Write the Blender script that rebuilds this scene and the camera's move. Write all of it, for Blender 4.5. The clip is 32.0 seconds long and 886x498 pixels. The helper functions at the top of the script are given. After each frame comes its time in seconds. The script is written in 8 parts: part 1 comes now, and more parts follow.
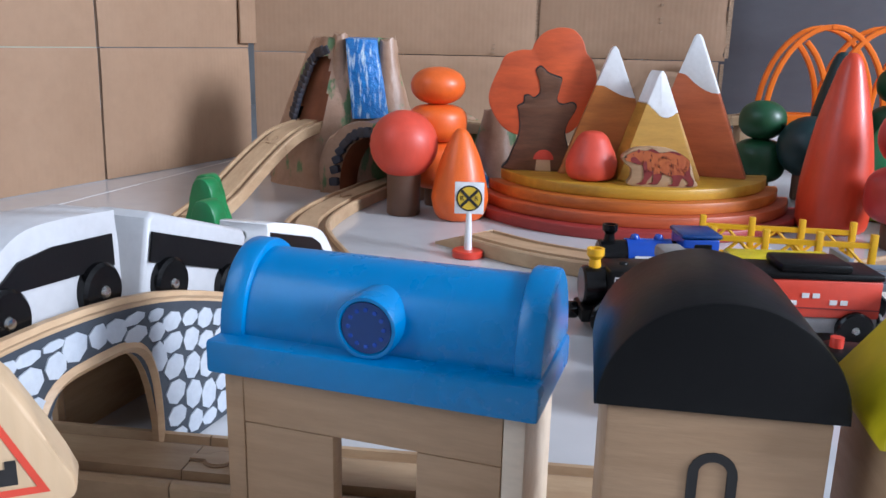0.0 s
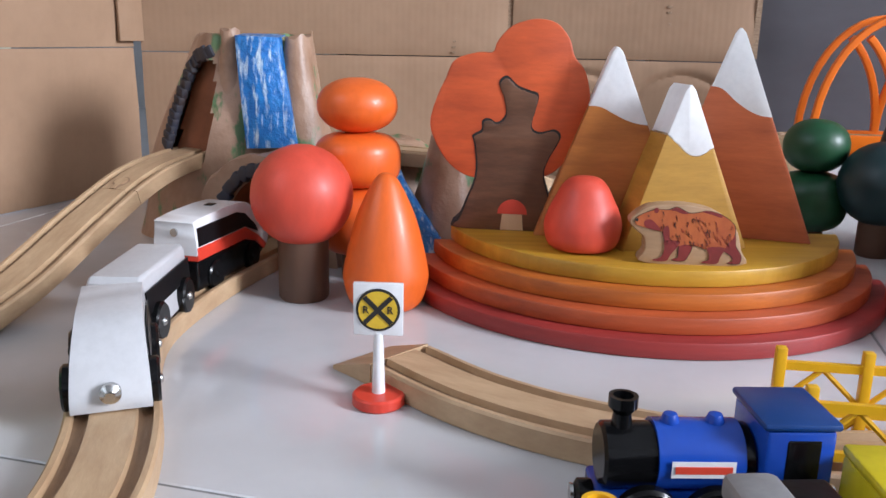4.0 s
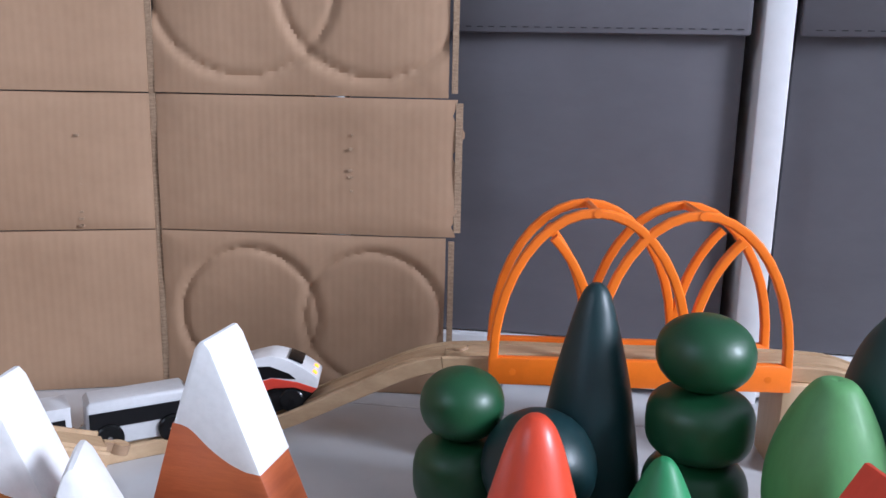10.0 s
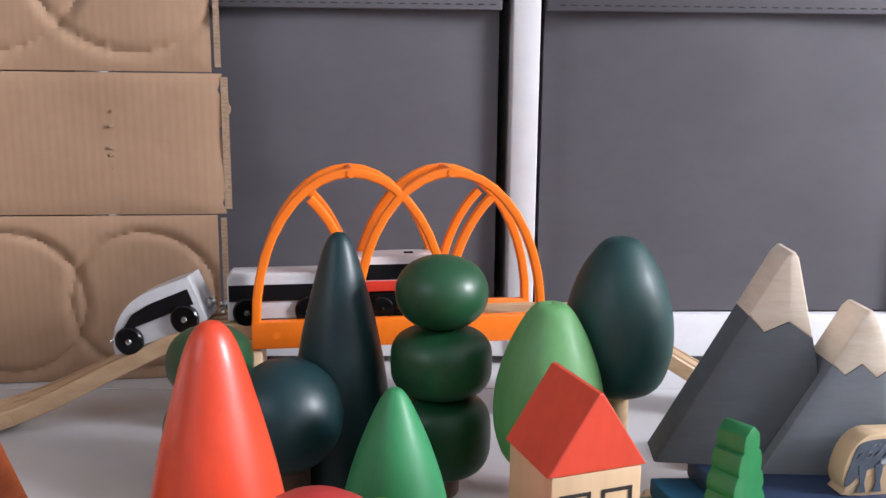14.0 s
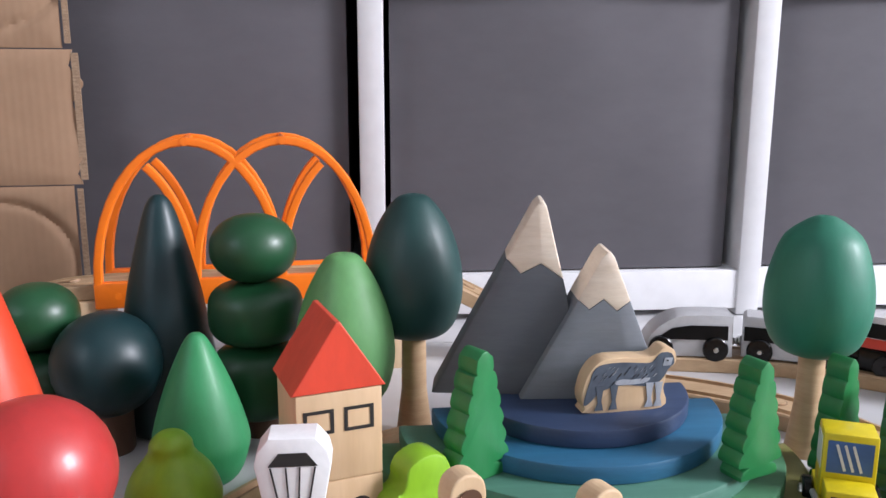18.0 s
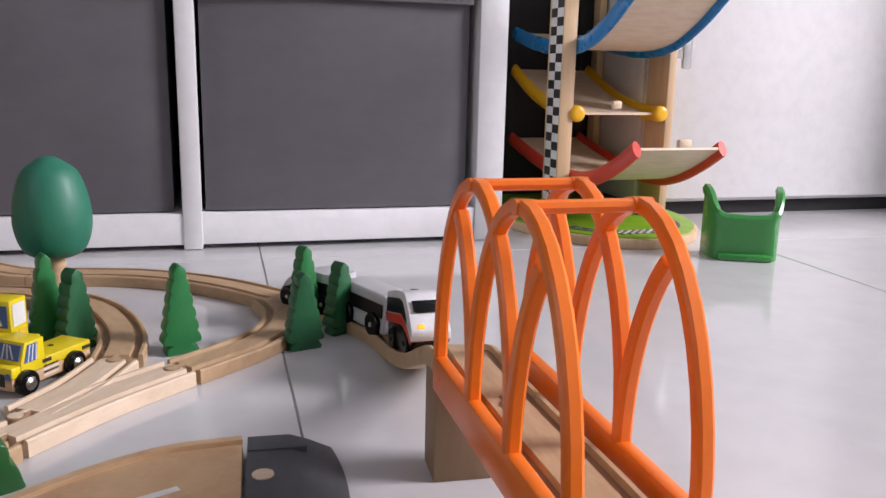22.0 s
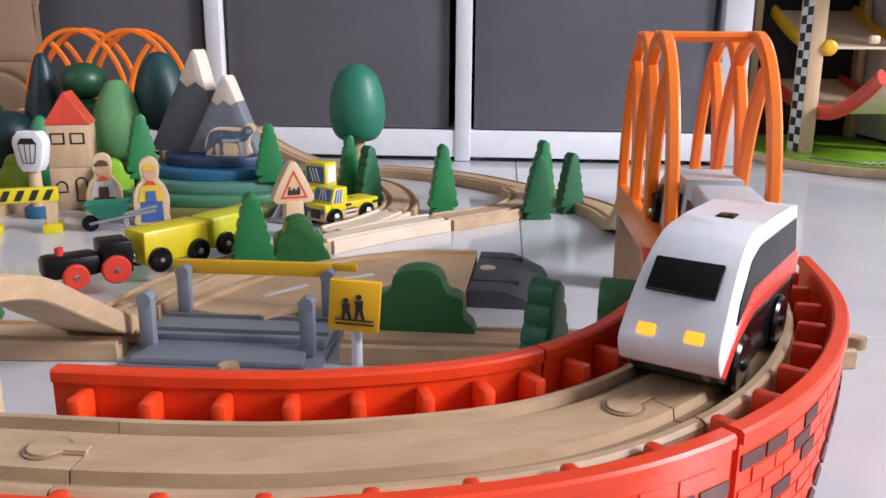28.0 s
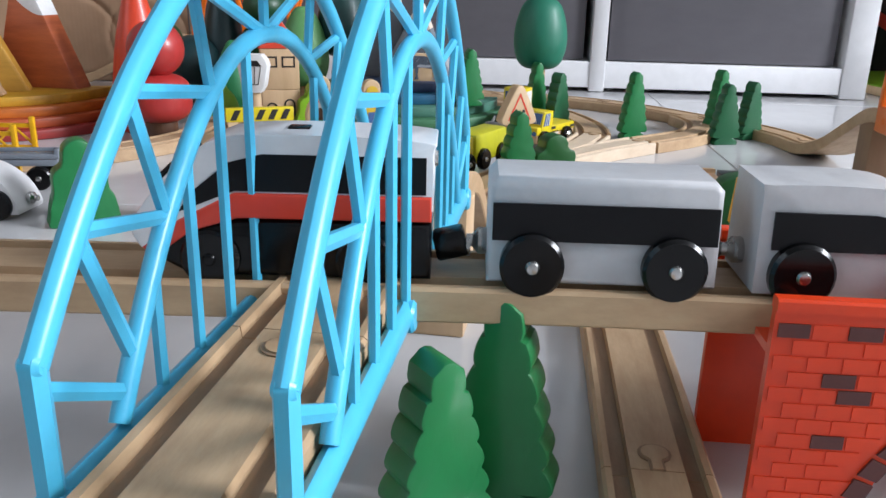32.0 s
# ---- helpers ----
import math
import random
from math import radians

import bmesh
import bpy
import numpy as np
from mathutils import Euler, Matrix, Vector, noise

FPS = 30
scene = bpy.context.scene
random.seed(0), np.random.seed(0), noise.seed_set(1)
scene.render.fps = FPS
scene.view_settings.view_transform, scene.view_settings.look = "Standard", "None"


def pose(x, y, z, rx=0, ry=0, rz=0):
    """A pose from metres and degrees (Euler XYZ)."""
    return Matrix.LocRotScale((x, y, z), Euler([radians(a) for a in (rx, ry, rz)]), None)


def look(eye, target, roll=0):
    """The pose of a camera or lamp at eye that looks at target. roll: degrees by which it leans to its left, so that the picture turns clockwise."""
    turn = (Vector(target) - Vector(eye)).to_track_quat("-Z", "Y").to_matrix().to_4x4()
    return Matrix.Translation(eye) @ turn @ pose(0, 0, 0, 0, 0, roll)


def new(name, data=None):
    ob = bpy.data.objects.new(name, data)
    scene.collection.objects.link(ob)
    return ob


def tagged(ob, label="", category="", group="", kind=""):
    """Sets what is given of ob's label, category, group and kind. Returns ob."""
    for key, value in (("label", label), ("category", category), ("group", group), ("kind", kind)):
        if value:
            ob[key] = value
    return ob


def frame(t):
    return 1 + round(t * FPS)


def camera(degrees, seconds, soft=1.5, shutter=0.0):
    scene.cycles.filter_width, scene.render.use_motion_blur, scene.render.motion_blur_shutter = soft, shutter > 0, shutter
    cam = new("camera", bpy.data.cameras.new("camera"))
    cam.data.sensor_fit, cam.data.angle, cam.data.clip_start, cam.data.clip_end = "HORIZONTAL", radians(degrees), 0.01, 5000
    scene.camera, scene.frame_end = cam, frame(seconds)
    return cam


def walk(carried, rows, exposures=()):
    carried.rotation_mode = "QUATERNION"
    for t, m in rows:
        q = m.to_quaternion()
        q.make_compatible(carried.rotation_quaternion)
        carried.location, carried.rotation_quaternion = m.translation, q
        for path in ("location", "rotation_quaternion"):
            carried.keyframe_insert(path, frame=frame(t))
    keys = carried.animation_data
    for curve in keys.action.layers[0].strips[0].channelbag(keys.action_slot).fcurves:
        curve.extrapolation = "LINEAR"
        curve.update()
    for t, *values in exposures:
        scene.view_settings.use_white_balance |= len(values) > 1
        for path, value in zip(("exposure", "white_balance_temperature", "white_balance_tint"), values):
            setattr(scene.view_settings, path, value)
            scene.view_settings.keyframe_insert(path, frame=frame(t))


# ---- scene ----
cam = camera(56.6, 32.0)
PATH = [
    (0, (0.228, 0.226, 0.166), (0.212, 2.165, -0.324), 1.3),
    (0.5, (0.258, 0.241, 0.162), (0.292, 2.18, -0.325), 1.3),
    (1, (0.297, 0.26, 0.161), (0.357, 2.199, -0.326), 1.4),
    (1.5, (0.315, 0.274, 0.16), (0.38, 2.212, -0.33), 1.4),
    (2, (0.319, 0.303, 0.158), (0.386, 2.241, -0.332), 1.5),
    (2.5, (0.308, 0.34, 0.177), (0.36, 2.277, -0.32), 1.4),
    (3, (0.283, 0.385, 0.182), (0.304, 2.324, -0.309), 1.1),
    (3.5, (0.269, 0.44, 0.166), (0.268, 2.379, -0.323), 1.4),
    (5.5, (0.272, 0.665, 0.195), (0.366, 2.573, -0.399), -0.3),
    (6, (0.319, 0.696, 0.181), (0.338, 2.628, -0.339), 0.4),
    (6.5, (0.325, 0.7, 0.176), (0.345, 2.633, -0.337), 0.5),
    (7, (0.348, 0.704, 0.174), (0.347, 2.645, -0.311), 0.7),
    (7.5, (0.386, 0.712, 0.169), (0.362, 2.658, -0.291), 0.9),
    (8, (0.418, 0.719, 0.172), (0.426, 2.668, -0.275), 1.2),
    (8.5, (0.436, 0.723, 0.196), (0.489, 2.673, -0.247), 1.6),
    (9, (0.469, 0.744, 0.238), (0.536, 2.703, -0.163), 1.1),
    (9.5, (0.464, 0.721, 0.29), (0.652, 2.661, -0.16), 0.8),
    (10, (0.523, 0.714, 0.286), (0.726, 2.660, -0.130), 1.2),
    (10.5, (0.564, 0.706, 0.271), (0.833, 2.647, -0.129), 0.7),
    (11, (0.588, 0.701, 0.26), (0.947, 2.63, -0.127), 0.6),
    (11.5, (0.597, 0.696, 0.251), (1.031, 2.612, -0.125), 0.3),
    (12, (0.599, 0.692, 0.251), (1.09, 2.594, -0.12), 0.3),
    (12.5, (0.591, 0.683, 0.255), (1.13, 2.57, -0.13), 0.4),
    (13, (0.592, 0.684, 0.251), (1.137, 2.572, -0.12), 0.5),
    (13.5, (0.587, 0.687, 0.25), (1.13, 2.577, -0.117), 0.2),
    (14, (0.588, 0.685, 0.246), (1.139, 2.574, -0.114), 0.5),
    (14.5, (0.586, 0.681, 0.251), (1.143, 2.563, -0.132), 0.2),
    (16.5, (0.581, 0.67, 0.25), (1.18, 2.538, -0.139), 0.4),
    (17, (0.595, 0.657, 0.245), (1.198, 2.524, -0.146), 0.4),
    (17.5, (0.622, 0.641, 0.242), (1.242, 2.502, -0.149), 0.3),
    (18, (0.663, 0.609, 0.238), (1.322, 2.455, -0.161), 0.1),
    (18.5, (0.71, 0.558, 0.236), (1.396, 2.39, -0.178), -0.1),
    (19, (0.757, 0.51, 0.232), (1.497, 2.325, -0.169), -0.0),
    (19.5, (0.818, 0.46, 0.239), (1.612, 2.247, -0.182), -0.0),
    (20, (0.872, 0.415, 0.262), (1.711, 2.178, -0.174), 0.1),
    (20.5, (0.895, 0.374, 0.276), (1.822, 2.088, -0.174), 1.3),
    (21, (0.954, 0.316, 0.272), (1.892, 2.024, -0.177), 1.0),
    (21.5, (0.984, 0.265, 0.253), (1.962, 1.955, -0.184), 1.5),
    (22, (0.997, 0.214, 0.24), (1.974, 1.905, -0.191), 1.3),
    (22.5, (1.011, 0.18, 0.227), (1.996, 1.87, -0.194), 1.1),
    (23, (1.022, 0.165, 0.222), (2.006, 1.85, -0.217), 1.4),
    (23.5, (1.027, 0.162, 0.207), (1.959, 1.877, -0.229), 0.9),
    (24, (1.034, 0.158, 0.203), (1.839, 1.933, -0.245), 0.9),
    (24.5, (1.053, 0.142, 0.201), (1.666, 1.99, -0.255), 0.7),
    (25, (1.062, 0.126, 0.201), (1.524, 2.016, -0.263), 0.6),
    (25.5, (1.064, 0.104, 0.203), (1.463, 2.005, -0.274), 0.7),
    (27.5, (1.017, 0.05, 0.186), (1.374, 1.957, -0.298), 0.6),
    (28, (0.977, 0.032, 0.186), (1.332, 1.936, -0.31), 0.5),
    (28.5, (0.934, 0.03, 0.193), (1.26, 1.931, -0.334), 0.4),
    (29, (0.904, 0.032, 0.187), (1.202, 1.93, -0.368), 0.2),
    (29.5, (0.884, 0.027, 0.18), (1.16, 1.918, -0.41), 0.2),
    (30, (0.855, 0.02, 0.174), (1.13, 1.904, -0.439), 0.7),
    (30.5, (0.816, 0.015, 0.17), (1.095, 1.894, -0.457), 0.9),
    (31, (0.792, 0.015, 0.171), (1.075, 1.89, -0.465), 0.9),
    (31.5, (0.764, 0.009, 0.173), (1.089, 1.876, -0.466), 1.2),
    (32, (0.748, 0.008, 0.178), (1.107, 1.87, -0.459), 1.3),
]
EXPOSURE = [(0, 0.26, 5750, 11), (1, 0.3, 5500, 10), (3, 0.42, 5900, 12), (6, 0.16, 6200, 17), (6.8, 0.2, 5500, 22), (9, 0.25, 5550, 13), (11, 0.43, 6000, 15), (13, 0.48, 6400, 16), (19, 0.32, 6400, 17), (20, 0.04, 6550, 18), (21, -0.1, 6700, 22), (23, -0.36, 6800, 23), (25, -0.22, 6600, 19), (28, -0.03, 6350, 18), (30, 0.0, 6300, 12), (31, 0.0, 6350, 18), (32, -0.03, 6300, 11)]
walk(cam, [(t, look(eye, target, roll)) for t, eye, target, roll in PATH], EXPOSURE)


# ---------------------------------------------------------------- light
world = bpy.data.worlds.new("sky")
scene.world = world
world.use_nodes = True
wn = world.node_tree
sky = wn.nodes.new("ShaderNodeTexSky")
sky.sky_type, sky.sun_disc, sky.sun_elevation, sky.sun_rotation = "NISHITA", False, radians(40), radians(150)
wn.links.new(sky.outputs[0], wn.nodes["Background"].inputs[0])
wn.nodes["Background"].inputs[1].default_value = 0.12


def area_light(name, eye, target, sx, sy, power, color):
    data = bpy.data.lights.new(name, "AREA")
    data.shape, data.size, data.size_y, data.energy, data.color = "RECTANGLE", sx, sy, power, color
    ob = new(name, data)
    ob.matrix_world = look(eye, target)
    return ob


area_light("window_daylight", (4.25, -1.03, 1.82), (0.65, 0.9, 0.05), 1.15, 1.3, 245, (0.92, 0.95, 1.0))
# weak fill lamp added from the west; no source is known there
area_light("west_fill_light", (-1.38, -0.2, 1.45), (0.6, 0.8, 0.1), 1.1, 1.2, 9, (0.86, 0.94, 1.0))


# ---------------------------------------------------------------- materials
def ramp_node(nt, a, b, fac, p0=0.3, p1=0.7):
    r = nt.nodes.new("ShaderNodeValToRGB")
    r.color_ramp.elements[0].color, r.color_ramp.elements[1].color = (*a, 1), (*b, 1)
    r.color_ramp.elements[0].position, r.color_ramp.elements[1].position = p0, p1
    nt.links.new(fac, r.inputs[0])
    return r.outputs[0]


def noise_node(nt, scale, detail=4, stretch=None, rough=0.6):
    tc = nt.nodes.new("ShaderNodeTexCoord")
    n = nt.nodes.new("ShaderNodeTexNoise")
    n.inputs["Scale"].default_value, n.inputs["Detail"].default_value, n.inputs["Roughness"].default_value = scale, detail, rough
    if stretch:
        m = nt.nodes.new("ShaderNodeMapping")
        m.inputs["Scale"].default_value = stretch
        nt.links.new(tc.outputs["Object"], m.inputs[0])
        nt.links.new(m.outputs[0], n.inputs["Vector"])
    else:
        nt.links.new(tc.outputs["Object"], n.inputs["Vector"])
    return n.outputs["Fac"]


def bump(nt, b, height, strength, distance):
    bp = nt.nodes.new("ShaderNodeBump")
    bp.inputs["Strength"].default_value, bp.inputs["Distance"].default_value = strength, distance
    nt.links.new(height, bp.inputs["Height"])
    nt.links.new(bp.outputs[0], b.inputs["Normal"])


def mix_node(nt, kind, fac, a, b):
    m = nt.nodes.new("ShaderNodeMix")
    m.data_type, m.blend_type = "RGBA", kind
    for sock, v in ((m.inputs[0], fac), (m.inputs[6], a), (m.inputs[7], b)):
        if hasattr(v, "links"):
            nt.links.new(v, sock)
        else:
            sock.default_value = v if isinstance(v, float) else (*v, 1)
    return m.outputs[2]


def mat(name, a, b=None, rough=0.5, scale=60, stretch=None, relief=0.15, size=0.0004, metal=0.0, coat=0.0, glow=0.0, alpha=1.0, spots=None, spec=0.5):
    """A surface of two near colours with grain at two scales and fine relief."""
    m = bpy.data.materials.new(name)
    m.use_nodes = True
    nt = m.node_tree
    p = nt.nodes["Principled BSDF"]
    b = b or tuple(min(1, c * 0.86) for c in a)
    f = noise_node(nt, scale, 5, stretch)
    col = ramp_node(nt, a, b, f)
    g = noise_node(nt, scale * 7, 3, stretch)
    col = mix_node(nt, "MULTIPLY", 0.22, col, ramp_node(nt, (0.72, 0.72, 0.72), (1, 1, 1), g, 0.3, 0.6))
    if spots:
        sp = noise_node(nt, 160, 2)
        msk = ramp_node(nt, (0, 0, 0), (1, 1, 1), sp, 0.70, 0.74)
        col = mix_node(nt, "MIX", msk, col, spots)
    nt.links.new(col, p.inputs["Base Color"])
    rr = nt.nodes.new("ShaderNodeMapRange")
    rr.inputs["To Min"].default_value, rr.inputs["To Max"].default_value = max(0.02, rough - 0.07), min(1, rough + 0.09)
    nt.links.new(f, rr.inputs["Value"])
    nt.links.new(rr.outputs[0], p.inputs["Roughness"])
    p.inputs["Metallic"].default_value = metal
    p.inputs["Specular IOR Level"].default_value = spec
    p.inputs["Coat Weight"].default_value, p.inputs["Coat Roughness"].default_value = coat, 0.12
    if glow:
        p.inputs["Emission Color"].default_value, p.inputs["Emission Strength"].default_value = (*a, 1), glow
    p.inputs["Alpha"].default_value = alpha
    bump(nt, p, g, relief, size)
    return m


def painted(name, a, rough=0.38, coat=0.15):
    return mat(name, a, tuple(c * 0.8 for c in a), rough, 34, (1, 1, 0.35), 0.25, 0.0003, coat=coat)


def plastic(name, a, rough=0.28):
    return mat(name, a, tuple(c * 0.93 for c in a), rough, 18, None, 0.06, 0.0002)


DARKBEECH = mat("dark_beech", (0.47, 0.30, 0.17), (0.37, 0.225, 0.12), 0.5, 30, (0.6, 1, 5), 0.3, 0.0003)
WOOD = mat("beech", (0.60, 0.41, 0.24), (0.47, 0.30, 0.165), 0.5, 30, (1, 1, 7), 0.3, 0.0003)
RAIL = mat("track_beech", (0.56, 0.39, 0.23), (0.42, 0.27, 0.15), 0.48, 22, (1.2, 5, 3), 0.3, 0.0003)
# darker copy of the track beech: shade of grooves and joints put into colour
GROOVE = mat("shaded_track_groove", (0.34, 0.22, 0.13), (0.27, 0.17, 0.10), 0.6, 40, (1.2, 5, 3), 0.3, 0.0003)
PALE = mat("pale_beech", (0.74, 0.60, 0.45), (0.63, 0.49, 0.35), 0.5, 26, (1.2, 5, 3), 0.3, 0.0003)
PINE = mat("pine", (0.68, 0.50, 0.31), (0.55, 0.37, 0.21), 0.5, 30, (1, 1, 0.12), 0.35, 0.0003)
PLY = mat("ply_edge", (0.62, 0.44, 0.26), (0.48, 0.32, 0.18), 0.5, 24, (0.3, 0.3, 14), 0.3, 0.0003)
# block wood darkened to brown: the shade on it is put into the colour
SHADEBLOCK = mat("shaded_brown_block", (0.30, 0.19, 0.11), (0.22, 0.135, 0.075), 0.6, 30, (1, 1, 0.2), 0.3, 0.0003)
DARKWOOD = painted("brown_wood", (0.115, 0.055, 0.03), 0.5, 0.05)
BROWN = mat("walnut_stain", (0.19, 0.085, 0.042), (0.080, 0.036, 0.019), 0.5, 22, (1, 1, 5), 0.3, 0.0003)
ORANGE = painted("orange_paint", (0.83, 0.14, 0.016), 0.42, 0.08)
TREE_ORANGE = mat("orange_stain", (0.74, 0.125, 0.032), (0.480, 0.076, 0.021), 0.5, 18, (1, 1, 4), 0.35, 0.0003)
CORAL = painted("coral_paint", (0.70, 0.075, 0.04), 0.48, 0.04)
RED = painted("red_paint", (0.70, 0.06, 0.020))
CRIMSON = painted("crimson_paint", (0.47, 0.035, 0.032))
ROOFRED = painted("roof_red", (0.72, 0.07, 0.035))
OCHRE = mat("ochre_stain", (0.55, 0.30, 0.045), (0.352, 0.180, 0.024), 0.5, 18, (1, 1, 5), 0.35, 0.0003)
YDISC = mat("yellow_stain", (0.60, 0.33, 0.028), (0.384, 0.196, 0.016), 0.42, 14, (0.4, 4, 1), 0.35, 0.0003)
ODISC = mat("orange_disc_stain", (0.60, 0.165, 0.022), (0.360, 0.088, 0.013), 0.45, 14, (0.4, 4, 8), 0.35, 0.0003)
RDISC = mat("red_disc_stain", (0.50, 0.095, 0.026), (0.304, 0.053, 0.016), 0.45, 14, (0.4, 4, 8), 0.35, 0.0003)
BDISC = mat("maroon_disc_stain", (0.34, 0.034, 0.028), (0.25, 0.026, 0.024), 0.45, 14, (0.4, 4, 8), 0.35, 0.0003)
RUSSET = mat("russet_stain", (0.52, 0.125, 0.038), (0.328, 0.072, 0.022), 0.5, 20, (1, 1, 6), 0.35, 0.0003)
AMBER = mat("amber_stain", (0.54, 0.19, 0.036), (0.336, 0.108, 0.019), 0.5, 20, (1, 1, 6), 0.35, 0.0003)
SNOW = mat("snow_paint", (0.80, 0.80, 0.80), (0.75, 0.75, 0.75), 0.5, 30, None, 0.2, 0.0004)
NAVY = mat("navy_stain", (0.030, 0.055, 0.12), (0.022, 0.04, 0.09), 0.5, 14, (0.4, 4, 8), 0.35, 0.0003)
BLUE_D = mat("petrol_stain", (0.02, 0.13, 0.24), (0.016, 0.095, 0.18), 0.5, 14, (0.4, 4, 8), 0.35, 0.0003)
TEAL_D = mat("teal_stain", (0.085, 0.23, 0.17), (0.06, 0.17, 0.125), 0.5, 14, (0.4, 4, 8), 0.35, 0.0003)
GREEN_D = mat("green_stain", (0.065, 0.20, 0.10), (0.045, 0.15, 0.075), 0.5, 14, (0.4, 4, 8), 0.35, 0.0003)
OLIVE_D = mat("olive_stain", (0.20, 0.185, 0.055), (0.15, 0.14, 0.04), 0.5, 14, (0.4, 4, 8), 0.35, 0.0003)
SLATE = mat("slate_stain", (0.105, 0.115, 0.13), (0.082, 0.09, 0.105), 0.6, 18, (1, 1, 5), 0.3, 0.0003)
SLATE2 = mat("light_slate_stain", (0.19, 0.21, 0.235), (0.15, 0.17, 0.19), 0.6, 18, (1, 1, 5), 0.3, 0.0003)
BOTTLE = painted("bottle_green_paint", (0.010, 0.072, 0.026), 0.42, 0.06)
INK = painted("blue_black_green_paint", (0.005, 0.030, 0.034), 0.42, 0.03)
PETROL = painted("petrol_green_paint", (0.008, 0.052, 0.048), 0.5, 0.04)
SEA = painted("sea_green_paint", (0.012, 0.175, 0.105), 0.52, 0.04)
MINT = painted("apple_green_paint", (0.125, 0.345, 0.12), 0.55, 0.03)
LEAF = painted("leaf_green_paint", (0.030, 0.26, 0.095), 0.52, 0.04)
LIME = painted("lime_paint", (0.25, 0.50, 0.022), 0.4)
FIR = painted("fir_green_paint", (0.013, 0.195, 0.055), 0.40, 0.08)
FIRD = painted("dark_fir_green_paint", (0.010, 0.115, 0.042), 0.42, 0.08)
BUSH = painted("bush_green_paint", (0.018, 0.13, 0.030), 0.4)
BLACKP = mat("black_plastic", (0.005, 0.005, 0.0055), None, 0.18, 18, None, 0.06, 0.0002, spec=0.28)
BLACKW = mat("black_paint", (0.005, 0.005, 0.0055), (0.007, 0.007, 0.007), 0.36, 40, None, 0.3, 0.0003, spec=0.18)
INKLINE = mat("printed_black", (0.018, 0.016, 0.015), None, 0.6)
CHROME = mat("steel", (0.62, 0.62, 0.60), None, 0.25, 40, None, 0.1, 0.0002, metal=1.0)
WHITEP = plastic("white_plastic", (0.78, 0.78, 0.79), 0.22)
GREYCAR = mat("grey_car_paint", (0.55, 0.55, 0.56), (0.49, 0.49, 0.50), 0.4, 30, None, 0.15, 0.0003)
WINDOWB = mat("window_print", (0.006, 0.006, 0.007), (0.008, 0.008, 0.009), 0.3, spec=0.22)
TRAINRED = plastic("train_red_plastic", (0.68, 0.055, 0.03), 0.3)
BRIDGE_O = plastic("orange_plastic", (0.95, 0.20, 0.013), 0.30)
BRICKRED = mat("red_plastic", (0.82, 0.060, 0.010), (0.74, 0.048, 0.008), 0.3, 20, None, 0.1, 0.0003)
BRICKDK = mat("dark_brick_print", (0.115, 0.03, 0.025), (0.085, 0.026, 0.022), 0.45)
SKYBLUE = plastic("light_blue_plastic", (0.085, 0.52, 0.78), 0.3)
STATION = plastic("blue_plastic", (0.004, 0.20, 0.50), 0.27)
GREYPL = plastic("grey_plastic", (0.20, 0.225, 0.26), 0.38)
DKGREY = mat("anthracite_plastic", (0.075, 0.08, 0.088), (0.062, 0.067, 0.074), 0.5, 60, None, 0.3, 0.0004)
YELLOW = plastic("yellow_plastic", (0.80, 0.43, 0.012), 0.32)
YPAINT = painted("yellow_paint", (0.78, 0.62, 0.010), 0.36)
YLIME = painted("lime_yellow_paint", (0.62, 0.60, 0.02), 0.36)
LOCOBLUE = plastic("loco_blue", (0.012, 0.065, 0.40), 0.25)
LOCOFACE = plastic("dark_blue_plastic", (0.006, 0.045, 0.19), 0.3)
HEADLAMP = mat("lamp_glow", (1.0, 0.30, 0.015), None, 0.3, glow=1.8)
SILVER = mat("silver_plastic", (0.33, 0.33, 0.33), (0.27, 0.27, 0.27), 0.45, 60, None, 0.2, 0.0003, metal=0.25)
GREENPL = plastic("green_plastic", (0.035, 0.27, 0.06), 0.25)
SKIN = mat("print_skin", (0.60, 0.33, 0.20), None, 0.55)
PRINTBLUE = mat("print_blue", (0.05, 0.12, 0.30), None, 0.5)
PRINTPALE = mat("print_pale", (0.70, 0.70, 0.68), None, 0.5)
PRINTYEL = mat("print_yellow", (0.72, 0.47, 0.03), None, 0.5)
FUR = mat("printed_fur", (0.50, 0.135, 0.035), (0.36, 0.075, 0.025), 0.5, 110, (1, 1, 0.5), 0.1)
FURDK = mat("printed_dark_fur", (0.24, 0.030, 0.028), (0.17, 0.022, 0.02), 0.5, 110)
WOLF = mat("printed_grey_fur", (0.10, 0.125, 0.16), (0.05, 0.06, 0.08), 0.5, 130, (1, 1, 0.5), 0.1)
WOLFLT = mat("printed_pale_fur", (0.42, 0.44, 0.47), (0.28, 0.30, 0.34), 0.5, 130)


